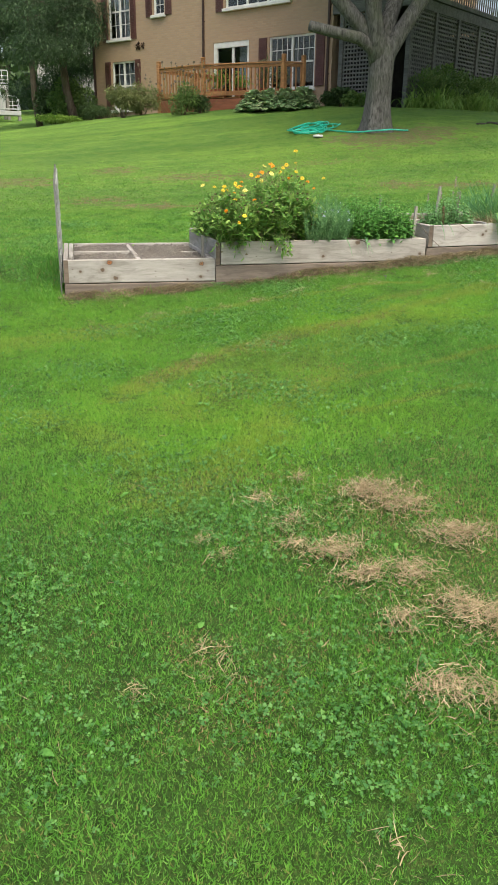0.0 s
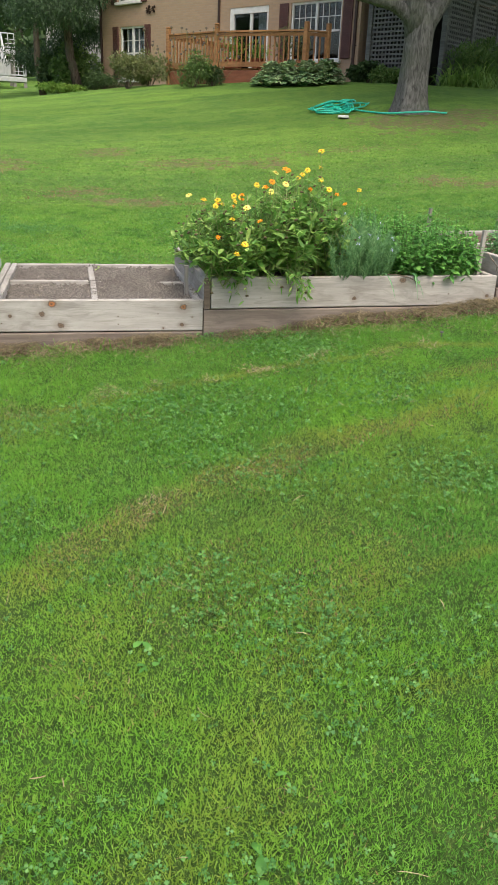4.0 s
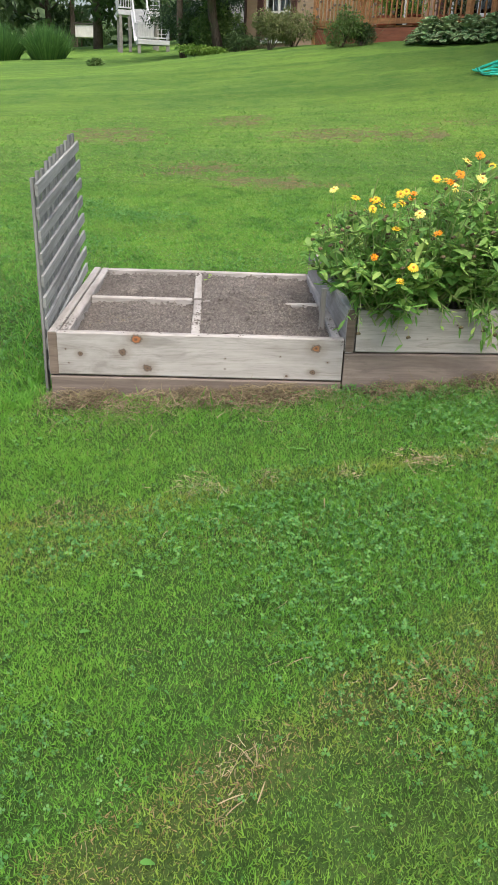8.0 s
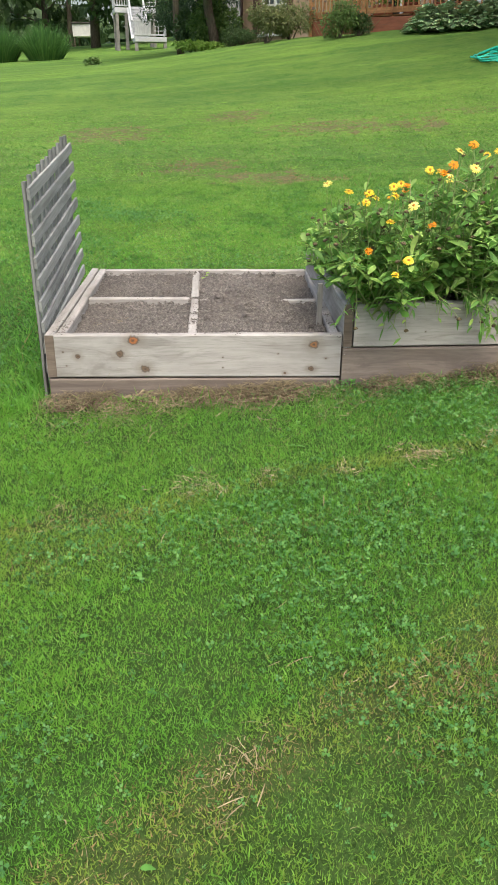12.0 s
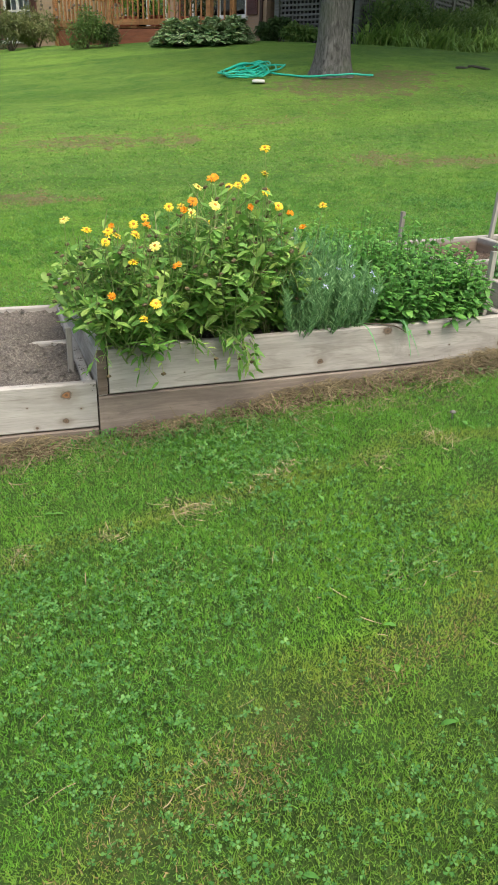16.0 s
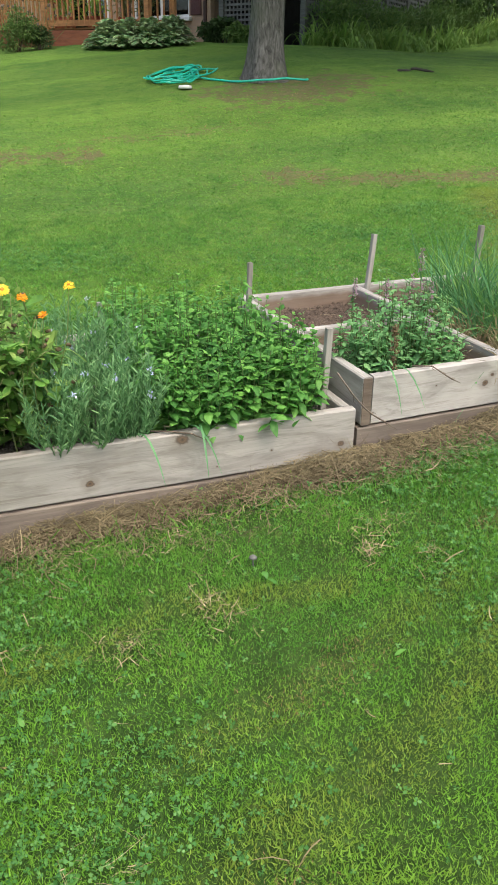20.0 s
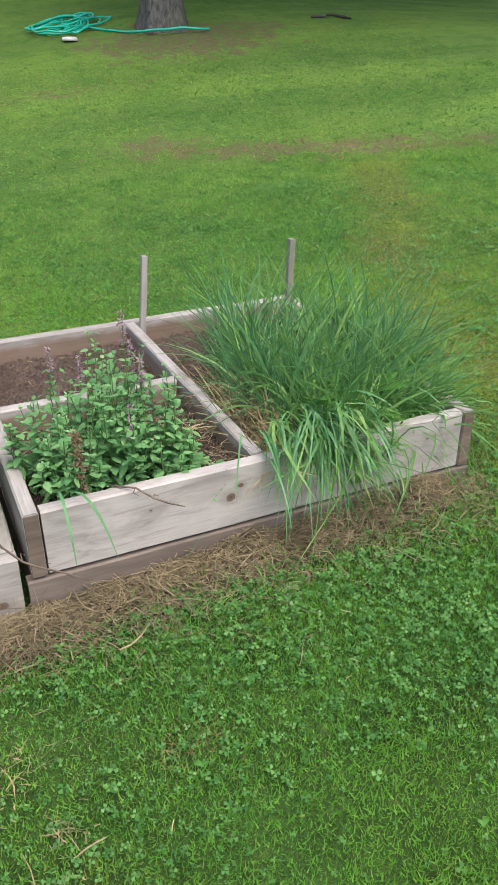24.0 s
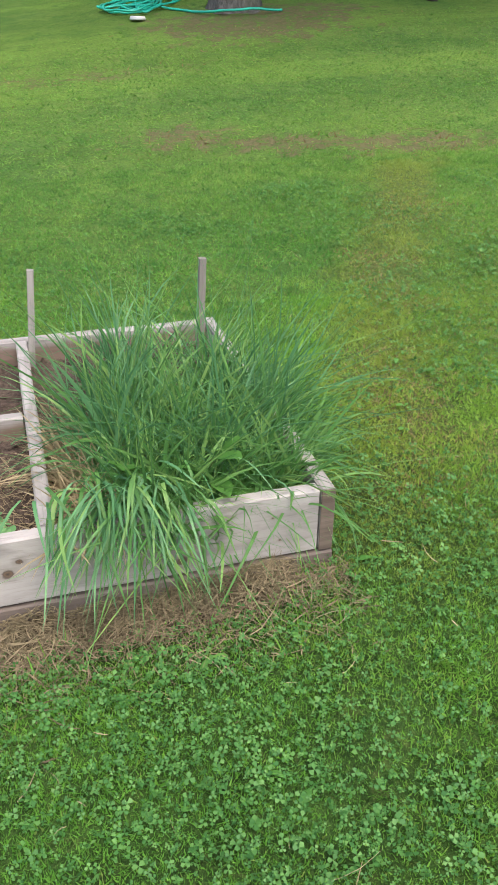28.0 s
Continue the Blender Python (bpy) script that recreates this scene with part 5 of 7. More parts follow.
def hosta(x, y, seed, r=0.55, group="hostas before the deck"):
    rng = np.random.default_rng(seed)
    ob = thing("hosta", pose(x, y, H(x, y)), "clump of variegated hosta with pale-edged leaves", "hosta", group)
    n = 150
    a = rng.uniform(0, 6.28, n)
    out = rng.random(n) ** 0.7
    tilt = 1.15 - 0.75 * out
    base = np.stack([np.cos(a) * out * r * 0.55, np.sin(a) * out * r * 0.55, 0.03 + 0.42 * (1 - out)], 1)
    way = np.stack([np.cos(a) * np.cos(tilt), np.sin(a) * np.cos(tilt), np.sin(tilt)], 1)
    side = np.stack([-np.sin(a), np.cos(a), 0 * a], 1)
    L = rng.uniform(0.17, 0.28, n)
    prof = ((0.0, 0.15), (0.2, 0.75), (0.45, 1.0), (0.75, 0.7), (1.0, 0.04))
    stems = bmesh.new()
    for b in base[::4]:
        tube([(b[0] * 0.1, b[1] * 0.1, 0), tuple(b)], 0.008, 4, stems)
    tagged(part("stemwork", stems, MAT_HOSTA, ob), kind="stuff")
    me = soup("pale_edges", *strips(base, way, side, L * 0.98, L * 0.54, prof, 0.55, 0.12), MAT_HOSTA_EDGE)
    tagged(part("leaf_margin", me, MAT_HOSTA_EDGE, ob, "creamy leaf margins"), kind="stuff")
    inner = base + np.cross(side, way) * -0.006 + way * 0.012
    part("foliage", soup("foliage", *strips(inner, way, side, L * 0.94, L * 0.34, prof, 0.55, 0.12), MAT_HOSTA), MAT_HOSTA, ob)


for k, (x, y) in enumerate(((4.85, 15.2), (5.2, 14.95), (5.6, 14.75), (6.05, 14.8), (5.0, 15.5), (5.4, 15.35), (5.85, 15.2), (6.3, 15.15))):
    hosta(x, y, 40 + k)


MAT_LILY = leaf("daylily_leaf", (0.09, 0.2, 0.035), (0.19, 0.35, 0.07), (0.36, 0.5, 0.14), 0.45, patch=3)


def lily_clump(x, y, seed, tall=0.9, group="daylilies by the porch"):
    rng = np.random.default_rng(seed)
    ob = thing("daylily_clump", pose(x, y, H(x, y) - 0.02), "arching yellow-green daylily leaves by the porch", "daylily", group)
    n = 130
    a = rng.uniform(0, 6.28, n)
    t = rng.uniform(0.9, 1.45, n)
    base = rng.normal(size=(n, 3)) * (0.16, 0.16, 0)
    way = np.stack([np.cos(a) * np.cos(t), np.sin(a) * np.cos(t), np.sin(t)], 1)
    side = np.stack([-np.sin(a), np.cos(a), 0 * a], 1)
    L = rng.uniform(0.7, 1.25, n) * tall
    part("foliage", soup("foliage", *strips(base, way, side, L, rng.uniform(0.03, 0.055, n), ((0, 0.8), (0.35, 1), (0.6, 0.9), (0.8, 0.6), (1, 0.05)), rng.uniform(0.45, 1.15, n)), MAT_LILY), MAT_LILY, ob)


for k in range(28):
    q = HOUSE @ Vector((13.5 + 0.12 * (k % 3), -0.2 + 0.52 * k, 0))
    lily_clump(q.x, q.y - 0.35 * (k % 2), 60 + k, 1.0 + 0.12 * (k % 3))
for k in range(10):
    q = HOUSE @ Vector((13.25, 0.4 + 1.0 * k, 0))
    shrub("tall_weeds", q.x + 0.2, q.y - 0.2, (0.7, 0.5, 1.2), MAT_LEAF_MID, "tall leafy weeds along the lattice", 80 + k, 1500, 0.14, 0.03, "weeds", group="weeds along the lattice", up=0.8)


for k, (dx, dy, r) in enumerate(((13.2, 8.0, 2.2), (13.4, 10.6, 2.6), (14.0, 13.2, 2.8), (14.4, 16.5, 3.0), (15.5, 20.0, 3.2), (17.0, 9.5, 2.4), (18.5, 12.0, 2.6), (19.5, 15.5, 3.0))):
    q = HOUSE @ Vector((dx - 0.9, dy, 0))
    shrub("hedge_shrub", q.x, q.y, (r, r * 0.8, 3.0), MAT_LEAF_DARK, "tall dark hedge shrub beyond the porch", 120 + k, 3600, 0.2, 0.1, "hedge", 14, "hedge beyond the porch")


# ---- left of the house: conifers, neighbour's stairs, far trees ----
SPRAY = ((0, 0.4), (0.45, 1.0), (1, 0.1))


def conifer(x, y, tall, wide, seed, label, lean=0.0, bare=2.0, n=9000, material=None, group="trees", fine=1.0, girth=0.3):
    rng = np.random.default_rng(seed)
    ob = thing("cedar_tree", pose(x, y, H(x, y) - 0.1), label, "tree", group)
    part("trunk", tube([(0, 0, 0), (-0.1 + lean * 0.2, 0, 1.2), (lean * 0.5, 0, tall * 0.4), (lean, 0, tall)], (girth, girth * 0.8, girth * 0.6, 0.04), 12), MAT_BARK_DARK, ob, "dark leaning trunk", smooth=True)
    limbs = bmesh.new()
    blobs = []
    for k in range(34):
        h = bare + (tall - bare) * rng.random() ** 1.2
        a = rng.uniform(0, 6.28)
        r = wide * (1.05 - 0.75 * (h - bare) / (tall - bare)) * rng.uniform(0.45, 1.0)
        c = (math.cos(a) * r + lean * h / tall, math.sin(a) * r, h - r * 0.12)
        tube([(lean * h / tall, 0, h - 0.1 * r), (c[0] * 0.5, c[1] * 0.5, h + 0.05), c], (0.05, 0.03, 0.01), 5, limbs)
        blobs.append((*c, 0.55 + r * 0.32, 0.55 + r * 0.32, 0.35 + 0.12 * r))
        blobs.append((c[0] * 0.55, c[1] * 0.55, h, 0.5 + r * 0.25, 0.5 + r * 0.25, 0.35))
    tagged(part("limbs", limbs, MAT_BARK_DARK, ob), kind="stuff")
    p, d = cloud(rng, n, blobs, 0.3)
    w = unit(d * 0.5 + rng.normal(size=(n, 3)) * 0.9 + (0, 0, -0.2))
    m = material or MAT_CEDAR
    part("crown", soup("crown", *points_of(p, w, sides_of(rng, w), rng.uniform(0.07, 0.2, n) * fine, rng.uniform(0.02, 0.05, n) * fine, np.full(n, 0.35)), m), m, ob, "dark drooping foliage")


conifer(0.42, 24.9, 9.5, 1.7, 1, "dark cedar with a leaning trunk at the house corner", -0.9, 2.4, 56000, fine=0.8, girth=0.18)
conifer(-1.0, 29.5, 11.0, 2.5, 2, "dark cedar standing before the white stairs", -0.3, 3.9, 56000, fine=0.8, girth=0.15)
conifer(0.4, 33.5, 12.0, 3.0, 3, "dark cedar behind the house corner", 0.2, 0.8, 40000, fine=1.05, girth=0.16)
shrub("green_shrub", 0.15, 25.4, (1.2, 0.8, 1.5), MAT_LEAF_MID, "leafy green shrub under the cedar", 31, 3600, 0.12, 0.07)
shrub("green_shrub", -0.25, 26.8, (0.85, 0.7, 1.8), MAT_LEAF_DARK, "tall leafy shrub under the cedar", 32, 3600, 0.13, 0.08)
shrub("yellow_green_shrub", -0.1, 24.2, (1.2, 0.45, 0.4), MAT_LEAF_LIGHT, "low yellow-green border plants", 33, 2200, 0.1, 0.05)
shrub("grey_shrub", 0.9, 24.7, (0.7, 0.5, 0.7), MAT_LEAF_DARK, "dark grey-green shrub by the wall", 34, 1800)
shrub("weed_tuft", -3.85, 26.6, (0.3, 0.25, 0.22), MAT_LEAF_MID, "small leafy weed standing in the lawn", 35, 500, 0.16, 0.05, "weed", 5, "weeds in the lawn")


MAT_STAIR = plain("weathered_white_stairs", (0.47, 0.48, 0.49), (0.36, 0.37, 0.38), 3, 0.55)


def railing(parent, a, b, z, high=0.95, fancy=False):
    (ax, ay), (bx, by) = a, b
    L, turn = math.hypot(bx - ax, by - ay), math.degrees(math.atan2(by - ay, bx - ax))
    r = part("railing", box(L, 0.09, 0.06, 0.006), MAT_STAIR, parent, "white railing", pose((ax + bx) / 2, (ay + by) / 2, z + high, 0, 0, turn))
    part("bottom_rail", box(L, 0.06, 0.08, 0.004), MAT_STAIR, r, "", pose(0, 0, -high + 0.12))
    n = max(2, int(L / (0.42 if fancy else 0.16)))
    bar = mesh_of(box(0.05, 0.05, high - 0.14, 0.003), "baluster", MAT_STAIR)
    for i in range(n + 1):
        part("baluster", bar, MAT_STAIR, r, "", pose(-L / 2 + L * i / n, 0, -high / 2 + 0.05))
    if fancy:
        for z2 in (0.34, 0.6):
            part("cross_bar", box(L * 0.7, 0.04, 0.04, 0.003), MAT_STAIR, r, "", pose(0.1, 0, z2 - high))


def build_stairs():
    x0, y0 = -4.5, 42.5
    g = H(x0, y0)
    st = thing("white_stairs", pose(x0 + 0.5, y0, g, 0, 0, 12) @ Matrix.Scale(0.79, 4), "white outdoor staircase with two landings on a neighbouring house", "stairs")
    up, low = 2.45, 0.62
    part("landing", box(2.7, 2.0, 0.3, 0.02, (0, 1.0, up - 0.15)), MAT_STAIR, st)
    part("landing", box(2.0, 1.2, 0.28, 0.02, (0.55, -2.55, low - 0.14)), MAT_STAIR, st)
    steps = 10
    for i in range(steps):
        z = low + (up - low) * (i + 0.5) / steps
        part("tread", box(0.84, 0.26, 0.045, 0.004, (0, -1.92 + 1.9 * (i + 0.5) / steps, z)), MAT_STAIR, st)
        part("riser", box(0.82, 0.02, (up - low) / steps - 0.05, 0.002, (0, -1.82 + 1.9 * (i + 0.5) / steps, z + (up - low) / steps / 2)), MAT_STAIR, st)
    for sx in (-0.46, 0.46):
        part("stringer", tube([(sx, -1.98, low - 0.1), (sx, 0.0, up - 0.05)], 0.13, 4), MAT_STAIR, st)
        part("stair_rail", tube([(sx, -1.98, low + 0.95), (sx, 0.0, up + 0.95)], 0.06, 6), MAT_STAIR, st)
        for k in range(5):
            y = -1.8 + 0.42 * k
            z = low + (up - low) * (y + 1.98) / 1.98
            part("baluster", box(0.04, 0.04, 0.9, 0.004, (sx, y, z + 0.45)), MAT_STAIR, st)
    railing(st, (-1.32, 0.02), (-0.52, 0.02), up)
    railing(st, (0.52, 0.02), (1.32, 0.02), up, fancy=True)
    railing(st, (-1.32, 0.02), (-1.32, 1.95), up)
    railing(st, (0.55, -3.12), (1.52, -3.12), low, fancy=True)
    railing(st, (-0.42, -3.12), (0.55, -3.12), low)
    railing(st, (1.52, -3.12), (1.52, -1.98), low)
    part("fascia_board", box(0.95, 0.03, 0.85, 0.004, (0.05, -3.08, low + 0.45)), MAT_STAIR, st, "white panel with a small dark mark")
    for x, y in ((-1.2, 0.15), (-0.6, 0.15), (1.2, 0.15), (-1.2, 1.85), (1.2, 1.85), (-0.35, -3.0), (1.45, -3.0)):
        high = up - 0.32 if y > 0 else low - 0.3
        part("post", box(0.2, 0.2, high + 0.6, 0.01, (x, y, high / 2 - 0.3)), MAT_CONCRETE, st, "grey support post")
    # the house it belongs to, mostly hidden by trees
    h = thing("neighbour_house", pose(x0 + 4.0, y0 + 3.6, g, 0, 0, -14), "neighbouring house with pale siding behind trees", "house")
    L, D, z = 7.0, 8.0, 6.5
    bm = bmesh.new()
    for i in range(int(z / 0.18)):
        box(L, 0.03, 0.176, 0.004, (L / 2 - 1.0, -0.016 + 0.006 * (i % 2), 0.09 + i * 0.18), bm)
    part("wall", box(L, D, z, 0, (L / 2 - 1.0, D / 2 + 0.01, z / 2)), MAT_SIDING, h, "pale wall")
    part("siding", bm, MAT_SIDING, h, "pale lapped siding boards")
    for a in (0.2, 2.2, 4.2):
        for c in (0.7, 3.7):
            w = part("window", box(1.0, 0.06, 1.3, 0.01, (a + 0.5, -0.05, c + 0.65)), MAT_WHITE, h)
            # plate coloured dark in place of the dim room behind it
            part("pane", box(0.84, 0.02, 1.14, 0, (a + 0.5, -0.085, c + 0.65)), MAT_ROOM_SHADE, w, "pane painted near-black for the unlit room behind")
    bm = bmesh.new()
    v = [bm.verts.new(p) for p in ((-1.5, -0.5, z), (L - 0.5, -0.5, z), (L - 0.5, D + 0.5, z), (-1.5, D + 0.5, z), (-1.5, D / 2, z + 2.6), (L - 0.5, D / 2, z + 2.6))]
    for idx in ((0, 1, 5, 4), (2, 3, 4, 5), (0, 4, 3), (1, 2, 5), (0, 3, 2, 1)):
        bm.faces.new([v[i] for i in idx])
    part("roof", bm, MAT_ROOF, h)


build_stairs()


MAT_ORNAMENTAL = leaf("ornamental_grass_blade", (0.035, 0.11, 0.03), (0.075, 0.19, 0.045), (0.16, 0.3, 0.08), 0.35, patch=1.5)


def ornamental_grass(x, y, tall, wide, seed):
    rng = np.random.default_rng(seed)
    ob = thing("ornamental_grass", pose(x, y, H(x, y) - 0.03), "rounded clump of tall green ornamental grass", "ornamental grass", "ornamental grass clumps")
    n = 2600
    a, o = rng.uniform(0, 6.28, n), rng.random(n)
    t = 1.5 - 0.45 * o
    base = np.stack([np.cos(a) * o * wide * 0.45, np.sin(a) * o * wide * 0.45, 0 * a], 1)
    way = np.stack([np.cos(a) * np.cos(t), np.sin(a) * np.cos(t), np.sin(t)], 1)
    side = unit(np.stack([-np.sin(a), np.cos(a), 0 * a], 1) + rng.normal(size=(n, 3)) * 0.5)
    L = tall * rng.uniform(0.7, 1.1, n) * (1 - 0.25 * o**3)
    part("blades", soup("blades", *strips(base, way, side, L, 0.035, BLADE, rng.uniform(0.05, 0.5, n)), MAT_ORNAMENTAL), MAT_ORNAMENTAL, ob)


for k, (x, y, h, w) in enumerate(((-7.5, 36.2, 1.7, 1.6), (-9.7, 36.4, 1.8, 1.7), (-11.6, 36.8, 1.6, 1.7), (-13.6, 37.4, 1.7, 1.6))):
    ornamental_grass(x, y, h, w, 100 + k)


def broad_tree(x, y, tall, wide, seed, label, material, trunk=0.4, n=7000, bare=0.3, group="trees", fine=0.06):
    rng = np.random.default_rng(seed)
    ob = thing("broadleaf_tree", pose(x, y, H(x, y) - 0.1), label, "tree", group)
    part("trunk", tube([(0, 0, 0), (0.05, 0, tall * 0.2), (-0.05, 0, tall * 0.5), (0.1, 0, tall * 0.8)], (trunk * 1.2, trunk, trunk * 0.7, trunk * 0.2), 10), MAT_BARK_DARK, ob, smooth=True)
    limbs = bmesh.new()
    blobs = []
    for k in range(26):
        h = tall * (bare + (1 - bare) * rng.random())
        a, r = rng.uniform(0, 6.28), wide * rng.uniform(0.3, 1.0) * math.sqrt(max(0.12, 1 - ((h / tall - 0.55) / 0.5) ** 2))
        c = (math.cos(a) * r, math.sin(a) * r, h)
        tube([(0, 0, h * 0.72), (c[0] * 0.5, c[1] * 0.5, h * 0.9), c], (trunk * 0.3, trunk * 0.2, 0.03), 5, limbs)
        blobs.append((*c, wide * 0.36, wide * 0.36, tall * 0.11))
    tagged(part("limbs", limbs, MAT_BARK_DARK, ob), kind="stuff")
    p, d = cloud(rng, n, blobs, 0.35)
    w = unit(d * 0.5 + rng.normal(size=(n, 3)) * 0.7 + (0, 0, -0.1))
    s = wide * fine
    part("crown", soup("crown", *strips(p, w, sides_of(rng, w), rng.uniform(0.7, 1.5, n) * s, rng.uniform(0.5, 0.9, n) * s, SPRAY, 0.3), material), material, ob, "uneven dark green crown")


broad_tree(-7.6, 52.0, 13.0, 6.5, 5, "large dark green shade tree with a low crown", MAT_LEAF_DARK, 0.26, 14000, 0.2, fine=0.062)
for k, (x, y, h, w) in enumerate(((-16, 78, 16, 7), (-27, 84, 18, 8), (-37, 76, 17, 8), (-6, 92, 19, 9), (6, 88, 20, 9), (-48, 90, 19, 9), (18, 70, 18, 8), (-22, 62, 13, 6), (14, 48, 16, 7), (26, 52, 17, 8))):
    broad_tree(x, y, h, w, 200 + k, "far green tree along the edge of the lawn", MAT_LEAF_DARK, 0.3, 2400, 0.1, "far trees", 0.095)
for k, (x, y) in enumerate(((-19, 70), (-24, 72), (-13, 74), (-30, 70))):
    conifer(x, y, 13, 3.0, 300 + k, "far dark blue-green spruce beyond the lawn", 0.0, 0.6, 3600, MAT_LEAF_DARK, "far trees", 3.0)


def build_shed():
    x, y = -11.3, 70.9
    s = thing("white_shed", pose(x, y, H(x, y), 0, 0, -10), "small white shed raised on posts beyond the lawn", "shed")
    part("body", box(1.7, 1.3, 0.95, 0.02, (0, 0, 1.75)), MAT_WHITE, s)
    for sx in (-0.75, 0.75):
        for sy in (-0.55, 0.55):
            part("post", box(0.1, 0.1, 1.3, 0.01, (sx, sy, 0.65)), MAT_BARK_DARK, s)
    part("roof", box(1.9, 1.5, 0.1, 0.02, (0, 0, 2.28)), MAT_ROOF, s)


build_shed()


def far_woods():
    """The wooded hills that close the view, as one ring of leafy masses."""
    rng = np.random.default_rng(77)
    n = 13000
    a = rng.uniform(-2.2, 2.2, n)
    r = rng.uniform(105, 150, n)
    x, y = np.sin(a) * r, np.cos(a) * r
    top = 11 + 5 * np.sin(a * 9) + 3 * np.sin(a * 23 + 1) + 0.1 * (r - 105)
    z = height(x, y) + top * rng.random(n) ** 0.8
    p = np.stack([x, y, z], 1)
    w = scatter_ways(rng, n, 0.1)
    ob = new("far_woods", soup("far_woods", *strips(p, w, sides_of(rng, w), rng.uniform(2.0, 4.4, n), rng.uniform(1.6, 3.2, n), SPRAY, 0.3), MAT_LEAF_DARK))
    tagged(ob, "distant belt of dark green woods", "woods", kind="stuff")


far_woods()

# ---- the plants in the beds ----
def rods(p0, p1, bulge, r0, r1, stations=5, sides=4):
    """Thin bent stems as arrays."""
    p0, p1, bulge = (np.asarray(a, float) for a in (p0, p1, bulge))
    n = len(p0)
    way = unit(p1 - p0)
    a = unit(np.cross(way, np.array([0.31, 0.87, 0.12])))
    b = np.cross(way, a)
    rows = []
    for i in range(stations):
        s = i / (stations - 1)
        c = p0 + (p1 - p0) * s + bulge * (4 * s * (1 - s))
        r = r0 + (r1 - r0) * s
        for k in range(sides):
            t = 2 * math.pi * k / sides
            rows.append(c + (a * math.cos(t) + b * math.sin(t)) * r)
    v = np.stack(rows, 1)
    f = [(i * sides + k, i * sides + (k + 1) % sides, (i + 1) * sides + (k + 1) % sides, (i + 1) * sides + k) for i in range(stations - 1) for k in range(sides)]
    f = (np.array(f)[None] + len(rows) * np.arange(n)[:, None, None]).reshape(-1, 4)
    return v.reshape(-1, 3), f


def bulk(name, mesh, material, parent, label=""):
    """A part of very many small pieces."""
    return tagged(part(name, mesh, material, parent, label), kind="stuff")


def along(p0, p1, bulge, s):
    return p0 + (p1 - p0) * s[:, None] + bulge * (4 * s * (1 - s))[:, None]


MAT_CALENDULA = leaf("calendula_leaf", (0.045, 0.15, 0.03), (0.13, 0.34, 0.06), (0.38, 0.53, 0.14), 0.42, 0.5, 14, 0.35)
MAT_CAL_STEM = leaf("calendula_stem", (0.13, 0.22, 0.06), (0.22, 0.31, 0.1), (0.28, 0.29, 0.13), 0.1)
MAT_LAVENDER = leaf("grey_green_lavender", (0.07, 0.19, 0.072), (0.145, 0.315, 0.12), (0.26, 0.44, 0.2), 0.35, 0.7, 8)
MAT_MINT = leaf("mint_leaf", (0.035, 0.14, 0.03), (0.09, 0.27, 0.055), (0.22, 0.47, 0.1), 0.42, 0.5, 9, 0.3)
MAT_MINT_STEM = leaf("mint_stem", (0.09, 0.13, 0.045), (0.12, 0.2, 0.06), (0.08, 0.15, 0.04), 0.1)
MAT_CATMINT = leaf("hyssop_leaf", (0.085, 0.235, 0.085), (0.165, 0.37, 0.14), (0.28, 0.5, 0.21), 0.45, 0.6, 12, 0.25)
MAT_TALL = leaf("tall_grass_blade", (0.035, 0.13, 0.036), (0.085, 0.265, 0.062), (0.29, 0.47, 0.14), 0.42, 0.4, 12)
MAT_TALL_BLUE = leaf("blue_green_chive", (0.045, 0.155, 0.06), (0.095, 0.26, 0.105), (0.18, 0.37, 0.16), 0.35, 0.4, 9)
MAT_WEED = leaf("broad_weed_leaf", (0.06, 0.19, 0.035), (0.1, 0.28, 0.05), (0.16, 0.36, 0.075), 0.4, 0.5, 9)
MAT_YELLOW = leaf("yellow_petal", (0.75, 0.47, 0.015), (0.85, 0.6, 0.03), (0.88, 0.68, 0.08), 0.3, 0.5, 20)
MAT_ORANGE = leaf("orange_petal", (0.75, 0.22, 0.008), (0.82, 0.31, 0.01), (0.85, 0.4, 0.02), 0.3, 0.5, 20)
MAT_CREAM = leaf("pale_yellow_petal", (0.85, 0.7, 0.1), (0.88, 0.77, 0.2), (0.9, 0.83, 0.32), 0.3, 0.5, 20)
MAT_SEED = plain("brown_seed_head", (0.17, 0.13, 0.065), (0.07, 0.055, 0.032), 90, 0.9, 0.6)
MAT_DISC = plain("flower_disc", (0.5, 0.23, 0.02), (0.3, 0.12, 0.02), 90, 0.8)
MAT_PURPLE = leaf("purple_floret", (0.25, 0.14, 0.21), (0.36, 0.22, 0.31), (0.36, 0.3, 0.29), 0.25, 0.6, 20)
MAT_BLUE = leaf("pale_blue_floret", (0.3, 0.35, 0.6), (0.42, 0.46, 0.7), (0.55, 0.58, 0.75), 0.25, 0.6, 20)


def flower_mesh(rows, r, name, material, seed):
    """Rings of narrow ray petals round a head that faces up."""
    rng = np.random.default_rng(seed)
    vs = []
    for k, (n, tilt, size) in enumerate(rows):
        a = np.arange(n) * 2 * math.pi / n + 0.2 * k + rng.normal(size=n) * 0.06
        t = tilt + rng.normal(size=n) * 0.12
        way = np.stack([np.cos(a) * np.cos(t), np.sin(a) * np.cos(t), np.sin(t)], 1)
        side = np.stack([-np.sin(a), np.cos(a), 0 * a], 1)
        base = way * 0.15 * r
        base[:, 2] += 0.002 * k
        vs.append(strips(base, way, side, r * size * rng.uniform(0.85, 1.05, n), r * 0.27, ((0, 0.5), (0.5, 1.0), (0.9, 0.9), (1.0, 0.4)), 0.12))
    return soup(name, *join_soups(vs), material)


